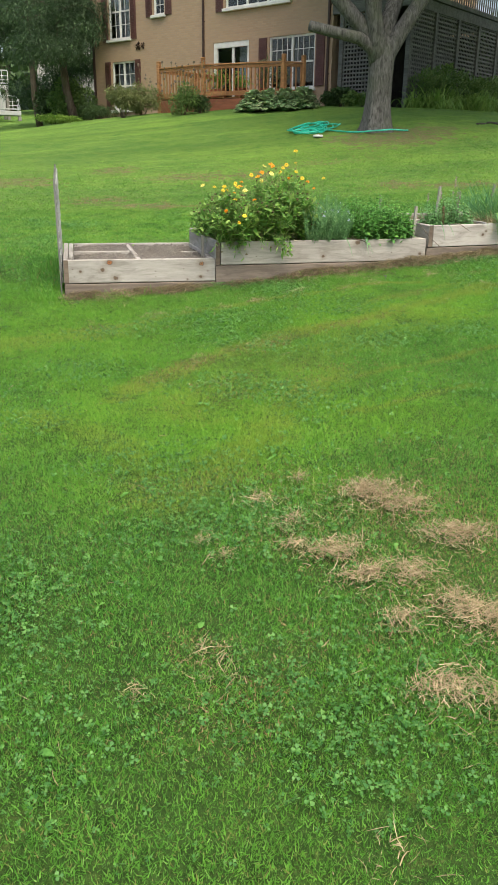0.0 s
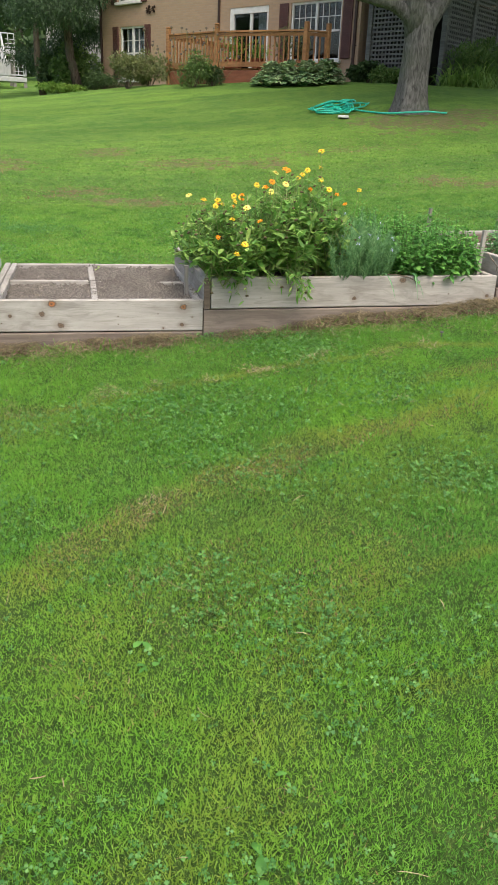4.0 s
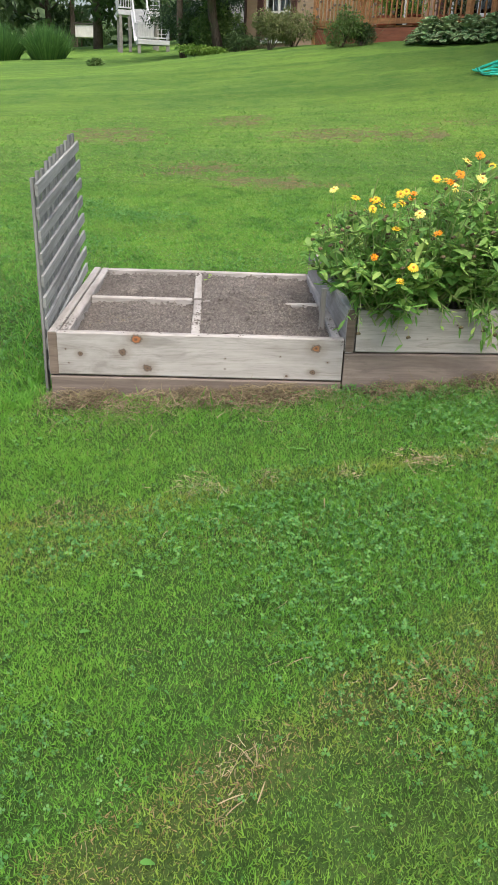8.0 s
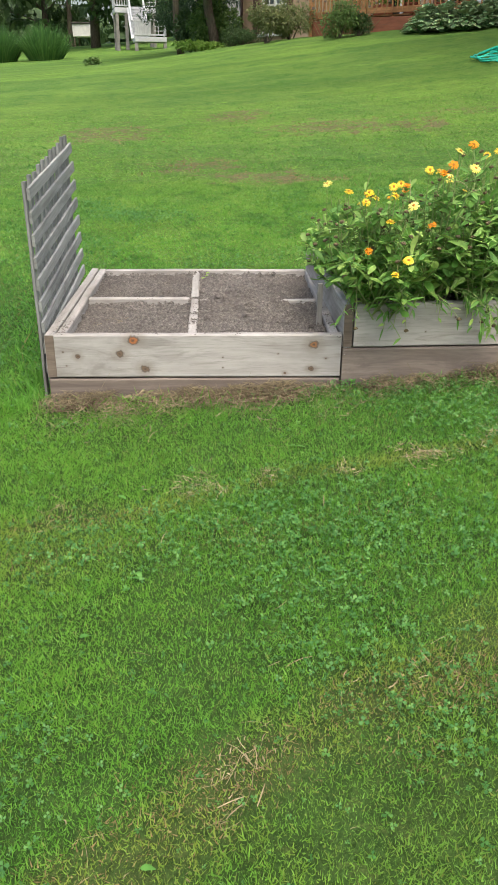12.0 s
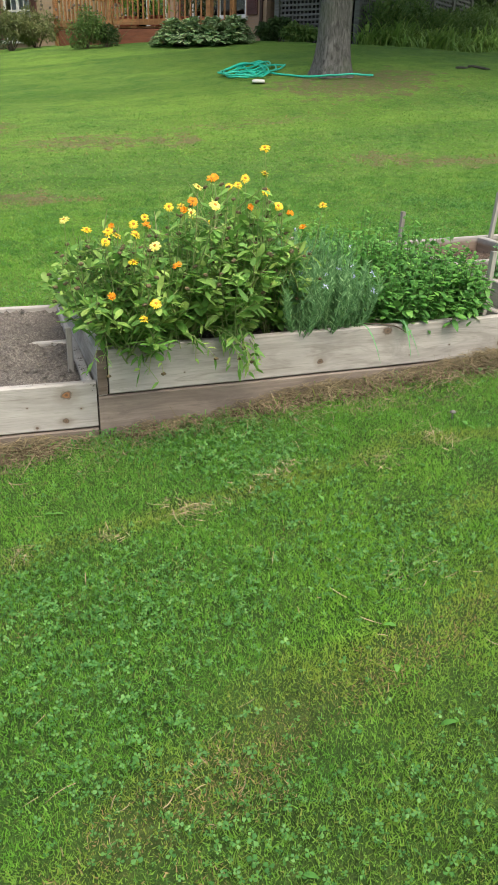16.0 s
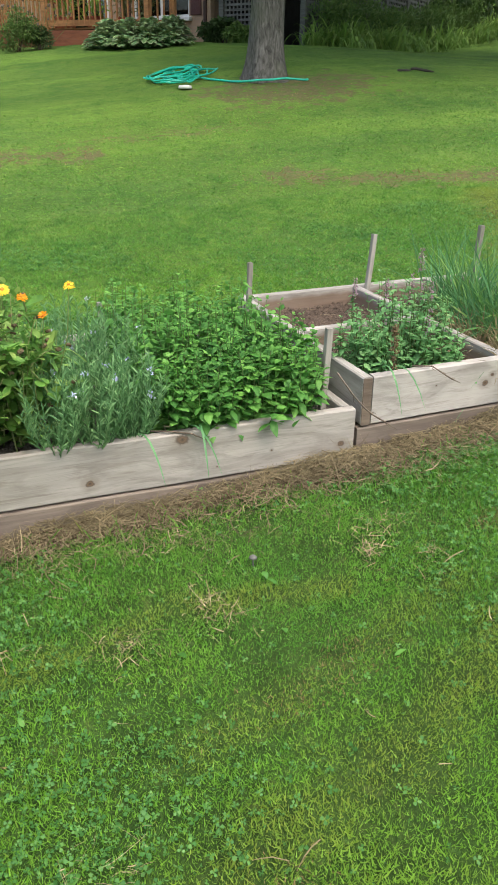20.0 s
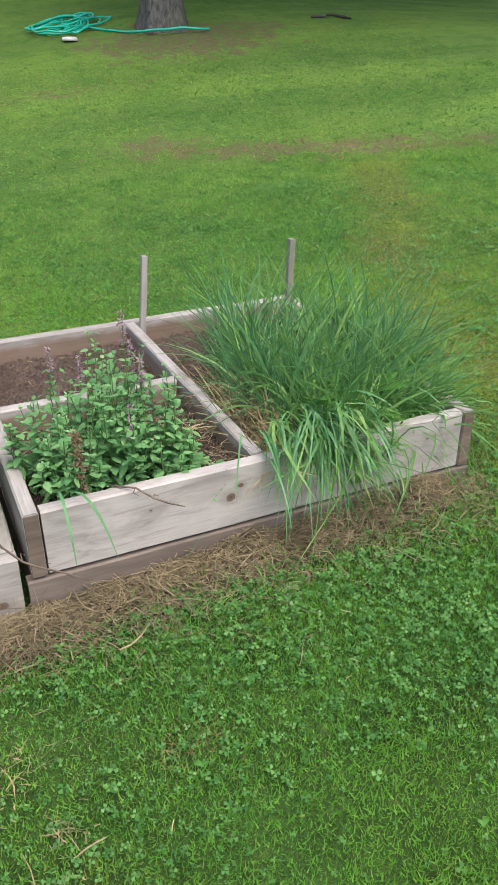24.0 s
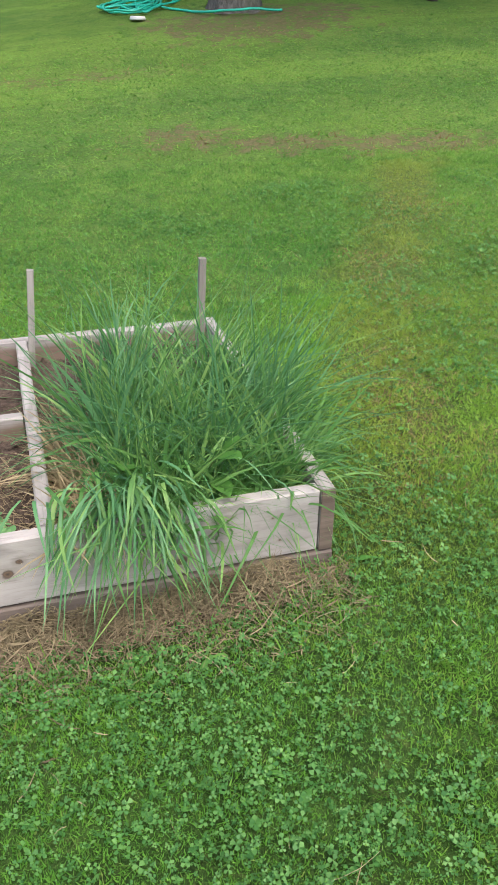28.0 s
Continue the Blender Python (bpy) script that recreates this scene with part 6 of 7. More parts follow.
FLOWERS = {
    "y": [flower_mesh(((15, 0.0, 1.0), (12, 0.25, 0.8)), 0.0185, "petals", MAT_YELLOW, 1), flower_mesh(((14, -0.1, 1.0), (11, 0.3, 0.8)), 0.016, "petals", MAT_YELLOW, 2)],
    "o": [flower_mesh(((15, 0.05, 1.0), (13, 0.4, 0.85)), 0.017, "petals", MAT_ORANGE, 3), flower_mesh(((12, 0.5, 1.0), (9, 0.9, 0.8)), 0.0155, "petals", MAT_ORANGE, 4)],
    "c": [flower_mesh(((17, -0.05, 1.0), (13, 0.2, 0.8)), 0.0195, "petals", MAT_CREAM, 5)],
}
bm_disc = bmesh.new()
bmesh.ops.create_icosphere(bm_disc, subdivisions=2, radius=0.0065, matrix=Matrix.Diagonal((1, 1, 0.6, 1)))
DISC = mesh_of(bm_disc, "disc", MAT_DISC)
bm_calyx = lathe(((0.002, -0.012), (0.008, -0.008), (0.0095, 0.0), (0.005, 0.003)), 8)
CALYX = mesh_of(bm_calyx, "calyx", MAT_CALENDULA)
bm_seed = bmesh.new()
bmesh.ops.create_icosphere(bm_seed, subdivisions=2, radius=0.0088, matrix=Matrix.Diagonal((1, 1, 0.75, 1)))
for v in bm_seed.verts:
    v.co *= 1 + 0.6 * noise.noise(v.co * 320)
SEED = mesh_of(bm_seed, "seed_head", MAT_SEED)

# where the open flowers stand, and their tone
BLOOMS = (
    (1.903, 0.08, 0.837, "y"), (1.828, 0.08, 0.73, "y"), (1.80, 0.08, 0.706, "y"), (1.914, 0.08, 0.68, "y"), (1.684, 0.03, 0.734, "o"), (1.964, 0.08, 0.628, "y"),
    (1.85, 0.08, 0.623, "o"), (2.071, 0.08, 0.544, "o"), (2.15, 0.08, 0.629, "y"), (1.913, 0.1, 0.745, "y"), (1.646, -0.16, 0.665, "c"), (1.601, -0.1, 0.72, "c"),
    (1.582, -0.1, 0.671, "o"), (1.556, -0.08, 0.638, "o"), (1.501, -0.08, 0.652, "y"), (1.619, 0.08, 0.608, "c"), (1.412, -0.12, 0.595, "o"), (1.378, -0.1, 0.563, "y"),
    (1.425, -0.2, 0.54, "c"), (1.278, -0.05, 0.533, "y"), (1.296, 0.0, 0.561, "y"), (1.17, 0.3, 0.562, "c"), (1.23, 0.08, 0.556, "y"), (1.339, 0.08, 0.532, "y"),
    (1.451, 0.08, 0.555, "o"), (1.505, -0.18, 0.467, "o"), (1.367, -0.1, 0.468, "y"), (1.415, -0.24, 0.352, "y"), (1.264, -0.25, 0.385, "o"), (1.374, -0.23, 0.298, "y"),
)


def calendula(k, x, y, reach, tall, blooms, seeds, group="calendulas in the middle bed"):
    """A bushy calendula: branching stems, spoon-shaped leaves, open flowers and brown seed heads."""
    rng = np.random.default_rng(500 + k)
    z0 = 0.085
    ob = thing("calendula", pose(x, y, z0), "bushy calendula with yellow and orange flowers and brown seed heads", "flowers", group)
    n = 32
    a, o = rng.uniform(0, 6.28, n), np.sqrt(rng.random(n))
    tip = np.stack([np.cos(a) * o * reach, np.sin(a) * o * reach * 0.95 - 0.07, tall * (1.0 - 0.45 * o**2) * rng.uniform(0.72, 1.05, n)], 1)
    heads = np.array([(bx - x, by - y, bz - z0 - 0.01) for bx, by, bz, _ in blooms]).reshape(-1, 3)
    tip = np.concatenate([tip, heads])
    m = len(tip)
    root = np.stack([rng.normal(size=m) * 0.035, rng.normal(size=m) * 0.035, np.zeros(m) - 0.02], 1)
    bulge = tip * (0.12, 0.12, 0) + rng.normal(size=(m, 3)) * 0.02
    # side shoots
    par = rng.integers(0, m, 70)
    s = rng.uniform(0.4, 0.92, 70)
    shoot0 = along(root[par], tip[par], bulge[par], s)
    shoot1 = shoot0 + unit(rng.normal(size=(70, 3)) + (0, -0.2, 1.1)) * rng.uniform(0.05, 0.15, 70)[:, None]
    P0, P1 = np.concatenate([root, shoot0]), np.concatenate([tip, shoot1])
    B = np.concatenate([bulge, rng.normal(size=(70, 3)) * 0.008])
    bulk("stemwork", soup("stemwork", *rods(P0, P1, B, 0.0032, 0.0014), MAT_CAL_STEM), MAT_CAL_STEM, ob)
    # leaves along all the stems, the lower ones longer
    per = 13
    idx = np.repeat(np.arange(len(P0)), per)
    s = rng.uniform(0.12, 0.95, len(idx))
    base = along(P0[idx], P1[idx], B[idx], s)
    az = rng.uniform(0, 6.28, len(idx))
    lift = rng.uniform(-0.15, 1.15, len(idx))
    way = np.stack([np.cos(az) * np.cos(lift), np.sin(az) * np.cos(lift), np.sin(lift)], 1)
    size = (0.07 - 0.042 * s * (base[:, 2] / tall).clip(0, 1)) * rng.uniform(0.45, 1.3, len(idx))
    keep = (base[:, 2] < tall * 1.05) & (rng.random(len(idx)) < 1.15 - 0.95 * (base[:, 2] / tall).clip(0, 1) ** 2)
    v, f = strips(base[keep], way[keep], sides_of(rng, way[keep], 0.75), size[keep], size[keep] * 0.4, ((0, 0.25), (0.3, 0.6), (0.65, 1.0), (0.9, 0.75), (1, 0.1)), rng.uniform(-0.1, 0.65, keep.sum()), 0.14, rng.normal(size=keep.sum()) * 0.25)
    bulk("foliage", soup("foliage", v, f, MAT_CALENDULA), MAT_CALENDULA, ob)
    high = shoot1[np.argsort(-shoot1[:, 2])]
    extra = [(x + q[0], y + q[1], z0 + q[2] + 0.01, "yoyyo"[(k + i) % 5]) for i, q in enumerate(high[1:2])]
    for bx, by, bz, tone in [*blooms, *extra]:
        mesh = FLOWERS[tone][rng.integers(len(FLOWERS[tone]))]
        aim = pose(bx - x, by - y, bz - z0, rng.uniform(5, 60), rng.uniform(-30, 30), 0) @ pose(0, 0, 0, 0, 0, rng.uniform(0, 360))
        fl = part("flower", mesh, None, ob, {"y": "open yellow flower", "o": "open orange flower", "c": "pale yellow flower"}[tone], aim)
        part("disc", DISC, None, fl, "", pose(0, 0, 0.002))
        part("calyx", CALYX, None, fl, "", pose(0, 0, -0.002))
    for j in range(seeds):
        q = high[(j * 2 + 2) % 70] if j % 4 else tip[j % n]
        top = q + (0, 0, 0.012)
        part("seed_head", SEED, None, ob, "dry brown seed head" if j == 0 else "", pose(*top, rng.uniform(-30, 30), rng.uniform(-30, 30), 0))
    return ob


PLANTS = ((1.35, 0.07, 0.25, 0.5), (1.32, 0.42, 0.22, 0.46), (1.56, 0.12, 0.21, 0.58), (1.60, 0.48, 0.2, 0.46), (1.79, 0.14, 0.21, 0.67), (1.82, 0.45, 0.2, 0.64), (1.98, 0.24, 0.18, 0.57), (1.5, 0.8, 0.25, 0.34), (1.85, 0.8, 0.2, 0.4), (1.3, 0.75, 0.2, 0.34))
for k, (px, py, reach, tall) in enumerate(PLANTS):
    mine = [b for b in BLOOMS if min(range(7), key=lambda i: (PLANTS[i][0] - b[0]) ** 2 + 0.3 * (PLANTS[i][1] - b[1]) ** 2) == k]
    calendula(k, px, py, reach, tall, mine, 32 if k < 7 else 12)


def trailing_stems():
    """Withered shoots that hang over the front board."""
    ob = thing("withered_shoots", pose(1.62, -0.02, 0.13), "yellowing shoots hanging over the front board", "plant")
    rng = np.random.default_rng(9)
    n = 22
    x = rng.uniform(-0.36, 0.22, n)
    p0 = np.stack([x, rng.uniform(0.0, 0.06, n), rng.uniform(0.0, 0.1, n)], 1)
    long_ = rng.uniform(0.4, 1.0, n) * np.where(x < -0.12, 1.15, 0.8)
    p1 = p0 + np.stack([rng.normal(size=n) * 0.07, -rng.uniform(0.05, 0.13, n), -0.17 * long_], 1)
    b = np.stack([np.zeros(n), -0.025 * np.ones(n), 0.03 * np.ones(n)], 1)
    bulk("stemwork", soup("stemwork", *rods(p0, p1, b, 0.0022, 0.0012), MAT_CAL_STEM), MAT_CAL_STEM, ob)
    idx = np.repeat(np.arange(n), 8)
    s = rng.uniform(0.1, 1, len(idx))
    base = along(p0[idx], p1[idx], b[idx], s)
    way = unit(rng.normal(size=(len(idx), 3)) * (1, 0.6, 0.7) + (0, -0.35, -0.1))
    L = rng.uniform(0.02, 0.052, len(idx))
    bulk("foliage", soup("foliage", *strips(base, way, sides_of(rng, way, 0.5), L, L * 0.38, LEAF, 0.5, 0.12), MAT_CALENDULA), MAT_CALENDULA, ob)
    for j in range(7):
        part("seed_head", SEED, None, ob, "", Matrix.Translation(p1[j * 3]))


trailing_stems()


def lavender(k, x, y, reach, tall, group="lavenders in the middle bed"):
    rng = np.random.default_rng(600 + k)
    ob = thing("lavender", pose(x, y, 0.085), "grey-green lavender with fine upright needle leaves", "herb", group)
    n = 50
    a, o = rng.uniform(0, 6.28, n), np.sqrt(rng.random(n))
    tip = np.stack([np.cos(a) * o * reach, np.sin(a) * o * reach - 0.05 * o, 1.12 * tall * (1 - 0.3 * o) * rng.uniform(0.75, 1.1, n)], 1)
    root = tip * (0.25, 0.25, 0)
    b = tip * (0.1, 0.1, 0)
    bulk("stemwork", soup("stemwork", *rods(root, tip, b, 0.0018, 0.0009), MAT_LAVENDER), MAT_LAVENDER, ob)
    idx = np.repeat(np.arange(n), 36)
    s = np.tile(np.linspace(0.15, 1, 36), n)
    base = along(root[idx], tip[idx], b[idx], s)
    az = rng.uniform(0, 6.28, len(idx))
    t = rng.uniform(0.6, 1.2, len(idx))
    way = np.stack([np.cos(az) * np.cos(t), np.sin(az) * np.cos(t), np.sin(t)], 1)
    bulk("foliage", soup("foliage", *strips(base, way, sides_of(rng, way, 0.3), rng.uniform(0.02, 0.042, len(idx)), 0.005, SLIM, 0.1), MAT_LAVENDER), MAT_LAVENDER, ob)
    q = tip[:3]
    w = unit(rng.normal(size=(3 * 8, 3)) + (0, 0, 0.3))
    base = np.repeat(q, 8, 0) + rng.normal(size=(24, 3)) * 0.005
    bulk("inflorescence", soup("inflorescence", *strips(base, w, sides_of(rng, w), 0.011, 0.006, LEAF), MAT_BLUE), MAT_BLUE, ob, "pale blue florets")


for k, spec in enumerate(((2.08, 0.10, 0.13, 0.31), (2.2, 0.11, 0.13, 0.33), (2.32, 0.12, 0.11, 0.31), (2.12, 0.36, 0.14, 0.36), (2.28, 0.36, 0.13, 0.38), (2.2, 0.66, 0.16, 0.36))):
    lavender(k, *spec)


def mint(k, x, y, reach, tall, z0=0.085, material=None, leaf_len=0.045, stems=34, label="dense leafy green mint filling the bed's corner", group="mints in the middle bed", name="mint", lean=0.015):
    """Square-stemmed herb with opposite pairs of toothed leaves."""
    rng = np.random.default_rng(700 + k)
    m = material or MAT_MINT
    ob = thing(name, pose(x, y, z0), label, "herb", group)
    n = stems
    a, o = rng.uniform(0, 6.28, n), np.sqrt(rng.random(n))
    tip = np.stack([np.cos(a) * o * reach, np.sin(a) * o * reach - lean * o, tall * (1 - 0.35 * o * o) * rng.uniform(0.72, 1.08, n)], 1)
    root = tip * (0.45, 0.45, 0)
    b = tip * (0.14, 0.14, 0) + rng.normal(size=(n, 3)) * 0.008
    bulk("stemwork", soup("stemwork", *rods(root, tip, b, 0.0022, 0.001), MAT_MINT_STEM), MAT_MINT_STEM, ob)
    nodes = 9
    s = np.tile(np.linspace(0.16, 1, nodes), n)
    idx = np.repeat(np.arange(n), nodes)
    turn = np.tile(np.arange(nodes) * math.pi / 2, n) + np.repeat(rng.uniform(0, 6.28, n), nodes)
    base = along(root[idx], tip[idx], b[idx], s)
    vs = []
    for flip in (0, math.pi):
        az = turn + flip + rng.normal(size=len(s)) * 0.5
        t = 0.15 + 0.55 * s**3 + rng.normal(size=len(s)) * 0.42
        way = np.stack([np.cos(az) * np.cos(t), np.sin(az) * np.cos(t), np.sin(t)], 1)
        side = unit(np.stack([-np.sin(az), np.cos(az), 0 * az], 1) + rng.normal(size=(len(s), 3)) * 0.15)
        L = leaf_len * (1.1 - 0.55 * s**4) * rng.uniform(0.75, 1.2, len(s))
        vs.append(strips(base + way * 0.004, way, side, L, L * 0.6, ((0, 0.2), (0.2, 0.85), (0.45, 1.0), (0.75, 0.62), (1, 0.04)), 0.35, 0.1))
    bulk("foliage", soup("foliage", *join_soups(vs), m), m, ob)
    return ob, tip


MINTS = ((2.47, 0.18, 0.12, 0.29), (2.6, 0.16, 0.13, 0.31), (2.76, 0.16, 0.13, 0.33), (2.92, 0.18, 0.11, 0.3), (2.45, 0.4, 0.16, 0.41), (2.62, 0.36, 0.16, 0.42), (2.8, 0.36, 0.16, 0.42), (2.95, 0.38, 0.13, 0.35), (2.4, 0.66, 0.17, 0.42), (2.62, 0.64, 0.16, 0.42), (2.85, 0.64, 0.16, 0.38), (2.45, 0.9, 0.17, 0.38), (2.7, 0.9, 0.16, 0.36), (2.9, 0.88, 0.14, 0.33))
for k, spec in enumerate(MINTS):
    mint(k, *spec)

# hyssop with purple spikes, and young mint, in the right-hand bed
for k, (x, y, reach, tall, n, spikes) in enumerate(((3.46, 0.3, 0.14, 0.38, 26, 4), (3.35, 0.28, 0.12, 0.28, 13, 0), (3.22, 0.36, 0.08, 0.3, 11, 0), (3.54, 0.24, 0.08, 0.22, 10, 0), (3.4, 0.46, 0.15, 0.36, 16, 3), (3.27, 0.25, 0.08, 0.22, 9, 0))):
    ob, tip = mint(50 + k, x, y, reach, tall, 0.155, MAT_CATMINT, 0.035, int(n * 1.4), "blue-green hyssop with heart-shaped leaves" + (" and purple spikes" if spikes else ""), "hyssops in the end bed", "hyssop", 0.02)
    rng = np.random.default_rng(40 + k)
    for j in range(spikes):
        q = np.array(tip[j])
        h = rng.uniform(0.06, 0.11)
        c = q + np.stack([rng.normal(size=60) * 0.004, rng.normal(size=60) * 0.004, rng.uniform(0, h, 60)], 1)
        w = unit(rng.normal(size=(60, 3)) + (0, 0, 0.35))
        sp = part("flower_spike", soup("flower_spike", *strips(c, w, sides_of(rng, w), 0.011, 0.005, LEAF), MAT_PURPLE), MAT_PURPLE, ob, "dusty purple flower spike")
        part("spike_stem", soup("spike_stem", *rods(q[None], (q + (0, 0, h))[None], np.zeros((1, 3)), 0.0016, 0.001), MAT_MINT_STEM), MAT_MINT_STEM, sp)
for k, (x, y) in enumerate(((3.63, 0.28), (3.62, 0.15), (3.66, 0.2))):
    mint(80 + k, x, y, 0.03, 0.06, 0.158, MAT_CATMINT, 0.035, 4, "small hyssop seedling in bare soil", "hyssops in the end bed", "hyssop_seedling", 0.0)


def grass_clump(k, x, y, reach, tall, n, label, material, wide=0.008, hang=0.0, up=1.0, group="tall grasses in the end bed"):
    rng = np.random.default_rng(800 + k)
    ob = thing("tall_grass", pose(x, y, 0.155), label, "grass clump", group)
    a, o = rng.uniform(0, 6.28, n), rng.random(n)
    base = np.stack([np.cos(a) * o * reach * 0.5, np.sin(a) * o * reach * 0.5, 0 * a], 1)
    t = (1.5 - rng.uniform(0.0, 0.95, n) * (0.4 + 0.6 * o)) * up
    az = a + rng.normal(size=n) * 1.3
    way = np.stack([np.cos(az) * np.cos(t), np.sin(az) * np.cos(t) - hang, np.sin(t)], 1)
    way[:, 0] += 0.45 * max(0.0, x - 4.1) * rng.uniform(0.3, 1.6, n)  # the far end leans outwards
    way[:, 0] = np.where(way[:, 0] < 0, way[:, 0] * 0.55, way[:, 0])
    way = unit(way)
    side = unit(np.stack([-np.sin(az), np.cos(az), 0 * az], 1) + rng.normal(size=(n, 3)) * 0.45)
    L = tall * rng.uniform(0.55, 1.15, n)
    prof = ((0, 0.7), (0.25, 1.0), (0.45, 1.0), (0.65, 0.85), (0.82, 0.55), (1, 0.05))
    bulk("foliage", soup("foliage", *strips(base, way, side, L, wide * rng.uniform(0.45, 1.4, n), prof, rng.gamma(1.7, 0.38, n).clip(0.05, 1.4) + hang, 0.0, rng.normal(size=n) * 0.5), material), material, ob)
    return ob


tall_label = "tall arching green grass overhanging the bed's edge"
TALL_PLACES = ((4.0, 0.22, 0.19, 0.38, 380), (4.12, 0.25, 0.22, 0.36, 340), (4.29, 0.3, 0.18, 0.37, 280), (4.0, 0.47, 0.2, 0.46, 400), (4.15, 0.5, 0.24, 0.46, 360), (4.34, 0.5, 0.18, 0.45, 300), (4.02, 0.78, 0.2, 0.46, 300), (4.26, 0.78, 0.2, 0.45, 280), (4.36, 0.3, 0.12, 0.34, 200))
for k, (x, y, reach, tall, n) in enumerate(TALL_PLACES):
    grass_clump(k, x, y, reach, tall, n, tall_label, MAT_TALL, 0.0092)
for k, (x, y) in enumerate(((3.92, 0.6), (4.02, 0.95), (4.28, 0.68), (4.2, 0.38), (3.95, 0.42), (4.38, 0.62))):
    grass_clump(20 + k, x, y, 0.15, 0.52, 240, "upright blue-green chives among the grass", MAT_TALL_BLUE, 0.0062, 0.0, 1.06)


MAT_DOCK = leaf("dock_leaf", (0.04, 0.14, 0.025), (0.07, 0.2, 0.035), (0.12, 0.27, 0.05), 0.4, 0.5, 9)


def dock(x, y, z, seed):
    """A broad-leaved weed that grew up inside the grass."""
    ob = thing("dock_weed", pose(x, y, z), "broad-leaved green dock growing inside the tall grass", "weed", "docks in the grass")
    rng = np.random.default_rng(seed)
    for j in range(5):
        a, t, size = rng.uniform(3.4, 6.0), rng.uniform(0.35, 1.1), rng.uniform(0.09, 0.14)
        way = np.array([[math.cos(a) * math.cos(t), math.sin(a) * math.cos(t), math.sin(t)]])
        side = np.array([[-math.sin(a), math.cos(a), 0.1]])
        stem = np.array([[0.0, 0.0, 0.02 * j]])
        part("leaf", soup("leaf", *strips(stem + way * 0.05, way, side, size, size * 0.5, ((0, 0.15), (0.12, 0.7), (0.35, 1.0), (0.65, 0.8), (0.88, 0.4), (1, 0.05)), 0.35, 0.1), MAT_DOCK), MAT_DOCK, ob)
        part("leaf_stalk", soup("leaf_stalk", *rods(stem, stem + way * 0.052, np.zeros((1, 3)), 0.003, 0.002), MAT_MINT_STEM), MAT_MINT_STEM, ob)


def hanging_grass():
    """Long blades that fall over the front board to the straw below."""
    ob = thing("hanging_grass", pose(3.94, 0.115, 0.27), "long grass blades hanging down over the front board", "grass clump")
    rng = np.random.default_rng(33)
    n = 170
    x = rng.normal(size=n) * 0.085
    base = np.stack([x, rng.uniform(0.0, 0.09, n), rng.uniform(-0.02, 0.1, n)], 1)
    way = unit(np.stack([rng.normal(size=n) * 0.28 + x * 1.5, -rng.uniform(0.35, 0.9, n), rng.uniform(0.1, 0.9, n)], 1))
    side = unit(np.stack([np.ones(n), rng.normal(size=n) * 0.3, rng.normal(size=n) * 0.3], 1))
    L = rng.uniform(0.11, 0.26, n)
    prof = ((0, 0.8), (0.2, 1.0), (0.4, 1.0), (0.6, 0.9), (0.8, 0.6), (1, 0.05))
    v, f = strips(base, way, side, L, rng.uniform(0.004, 0.0095, n), prof, rng.uniform(0.6, 1.4, n), 0.0, rng.normal(size=n) * 0.2)
    half = len(f) // 2
    bulk("foliage", soup("foliage", v, f[:half], MAT_TALL), MAT_TALL, ob)
    bulk("foliage", soup("foliage", v, f[half:], MAT_TALL_BLUE), MAT_TALL_BLUE, ob, "blue-green blades")
    # two folded blades at the bed's other corner, and dry ones along the divider
    n = 760
    base = np.stack([rng.uniform(-0.14, 0.0, n), rng.uniform(0.03, 0.6, n), np.full(n, -0.1)], 1)
    way = unit(np.stack([rng.normal(size=n) * 0.6 - 0.55, rng.normal(size=n) * 0.8 - 0.2, rng.uniform(0.8, 2.0, n)], 1))
    bulk("dead_foliage", soup("dead_foliage", *strips(base, way, sides_of(rng, way), rng.uniform(0.14, 0.29, n), 0.005, prof, rng.uniform(0.15, 0.8, n)), MAT_STRAW), MAT_STRAW, ob, "straw-coloured dry blades")


hanging_grass()
dock(4.0, 0.24, 0.22, 71)
dock(4.16, 0.27, 0.23, 72)


def folded_blade(x, y, z, turn):
    ob = thing("bent_blade", pose(x, y, z, 0, 0, turn), "single bent grass blade over the board's edge", "grass", "bent blades")
    v, f = strips(np.zeros((1, 3)), unit(np.array([[0.25, -0.6, 0.25]])), np.array([[1.0, 0.2, 0.0]]), 0.15, 0.0075, ((0, 0.9), (0.2, 1), (0.4, 1), (0.6, 0.9), (0.8, 0.6), (1, 0.05)), 1.3)
    part("blade", soup("blade", v, f, MAT_TALL_BLUE), MAT_TALL_BLUE, ob)


for spec in ((3.23, 0.11, 0.275, -20), (3.265, 0.1, 0.275, 8), (2.5, 0.06, 0.155, 10), (2.53, 0.06, 0.155, -25), (2.33, 0.05, 0.15, 0)):
    folded_blade(*spec)


def dry_stalk(x, y, z, tall):
    """Last year's dead stalk with its brown seed head."""
    ob = thing("dry_stalk", pose(x, y, z, 3, -4), "brown dead stalk with a dry seed head in the soil", "dead stalk")
    rng = np.random.default_rng(61)
    part("stem", soup("stem", *rods(np.zeros((1, 3)), np.array([[0, 0, tall]]), np.zeros((1, 3)), 0.003, 0.002), MAT_STRAW), MAT_STRAW, ob)
    c = np.stack([rng.normal(size=260) * 0.005, rng.normal(size=260) * 0.005, rng.uniform(tall * 0.35, tall * 1.05, 260)], 1)
    w = unit(rng.normal(size=(260, 3)) + (0, 0, 0.4))
    part("seed_head", soup("seed_head", *strips(c, w, sides_of(rng, w), 0.013, 0.006, LEAF), MAT_HUSK), MAT_HUSK, ob, "dry brown seed head")


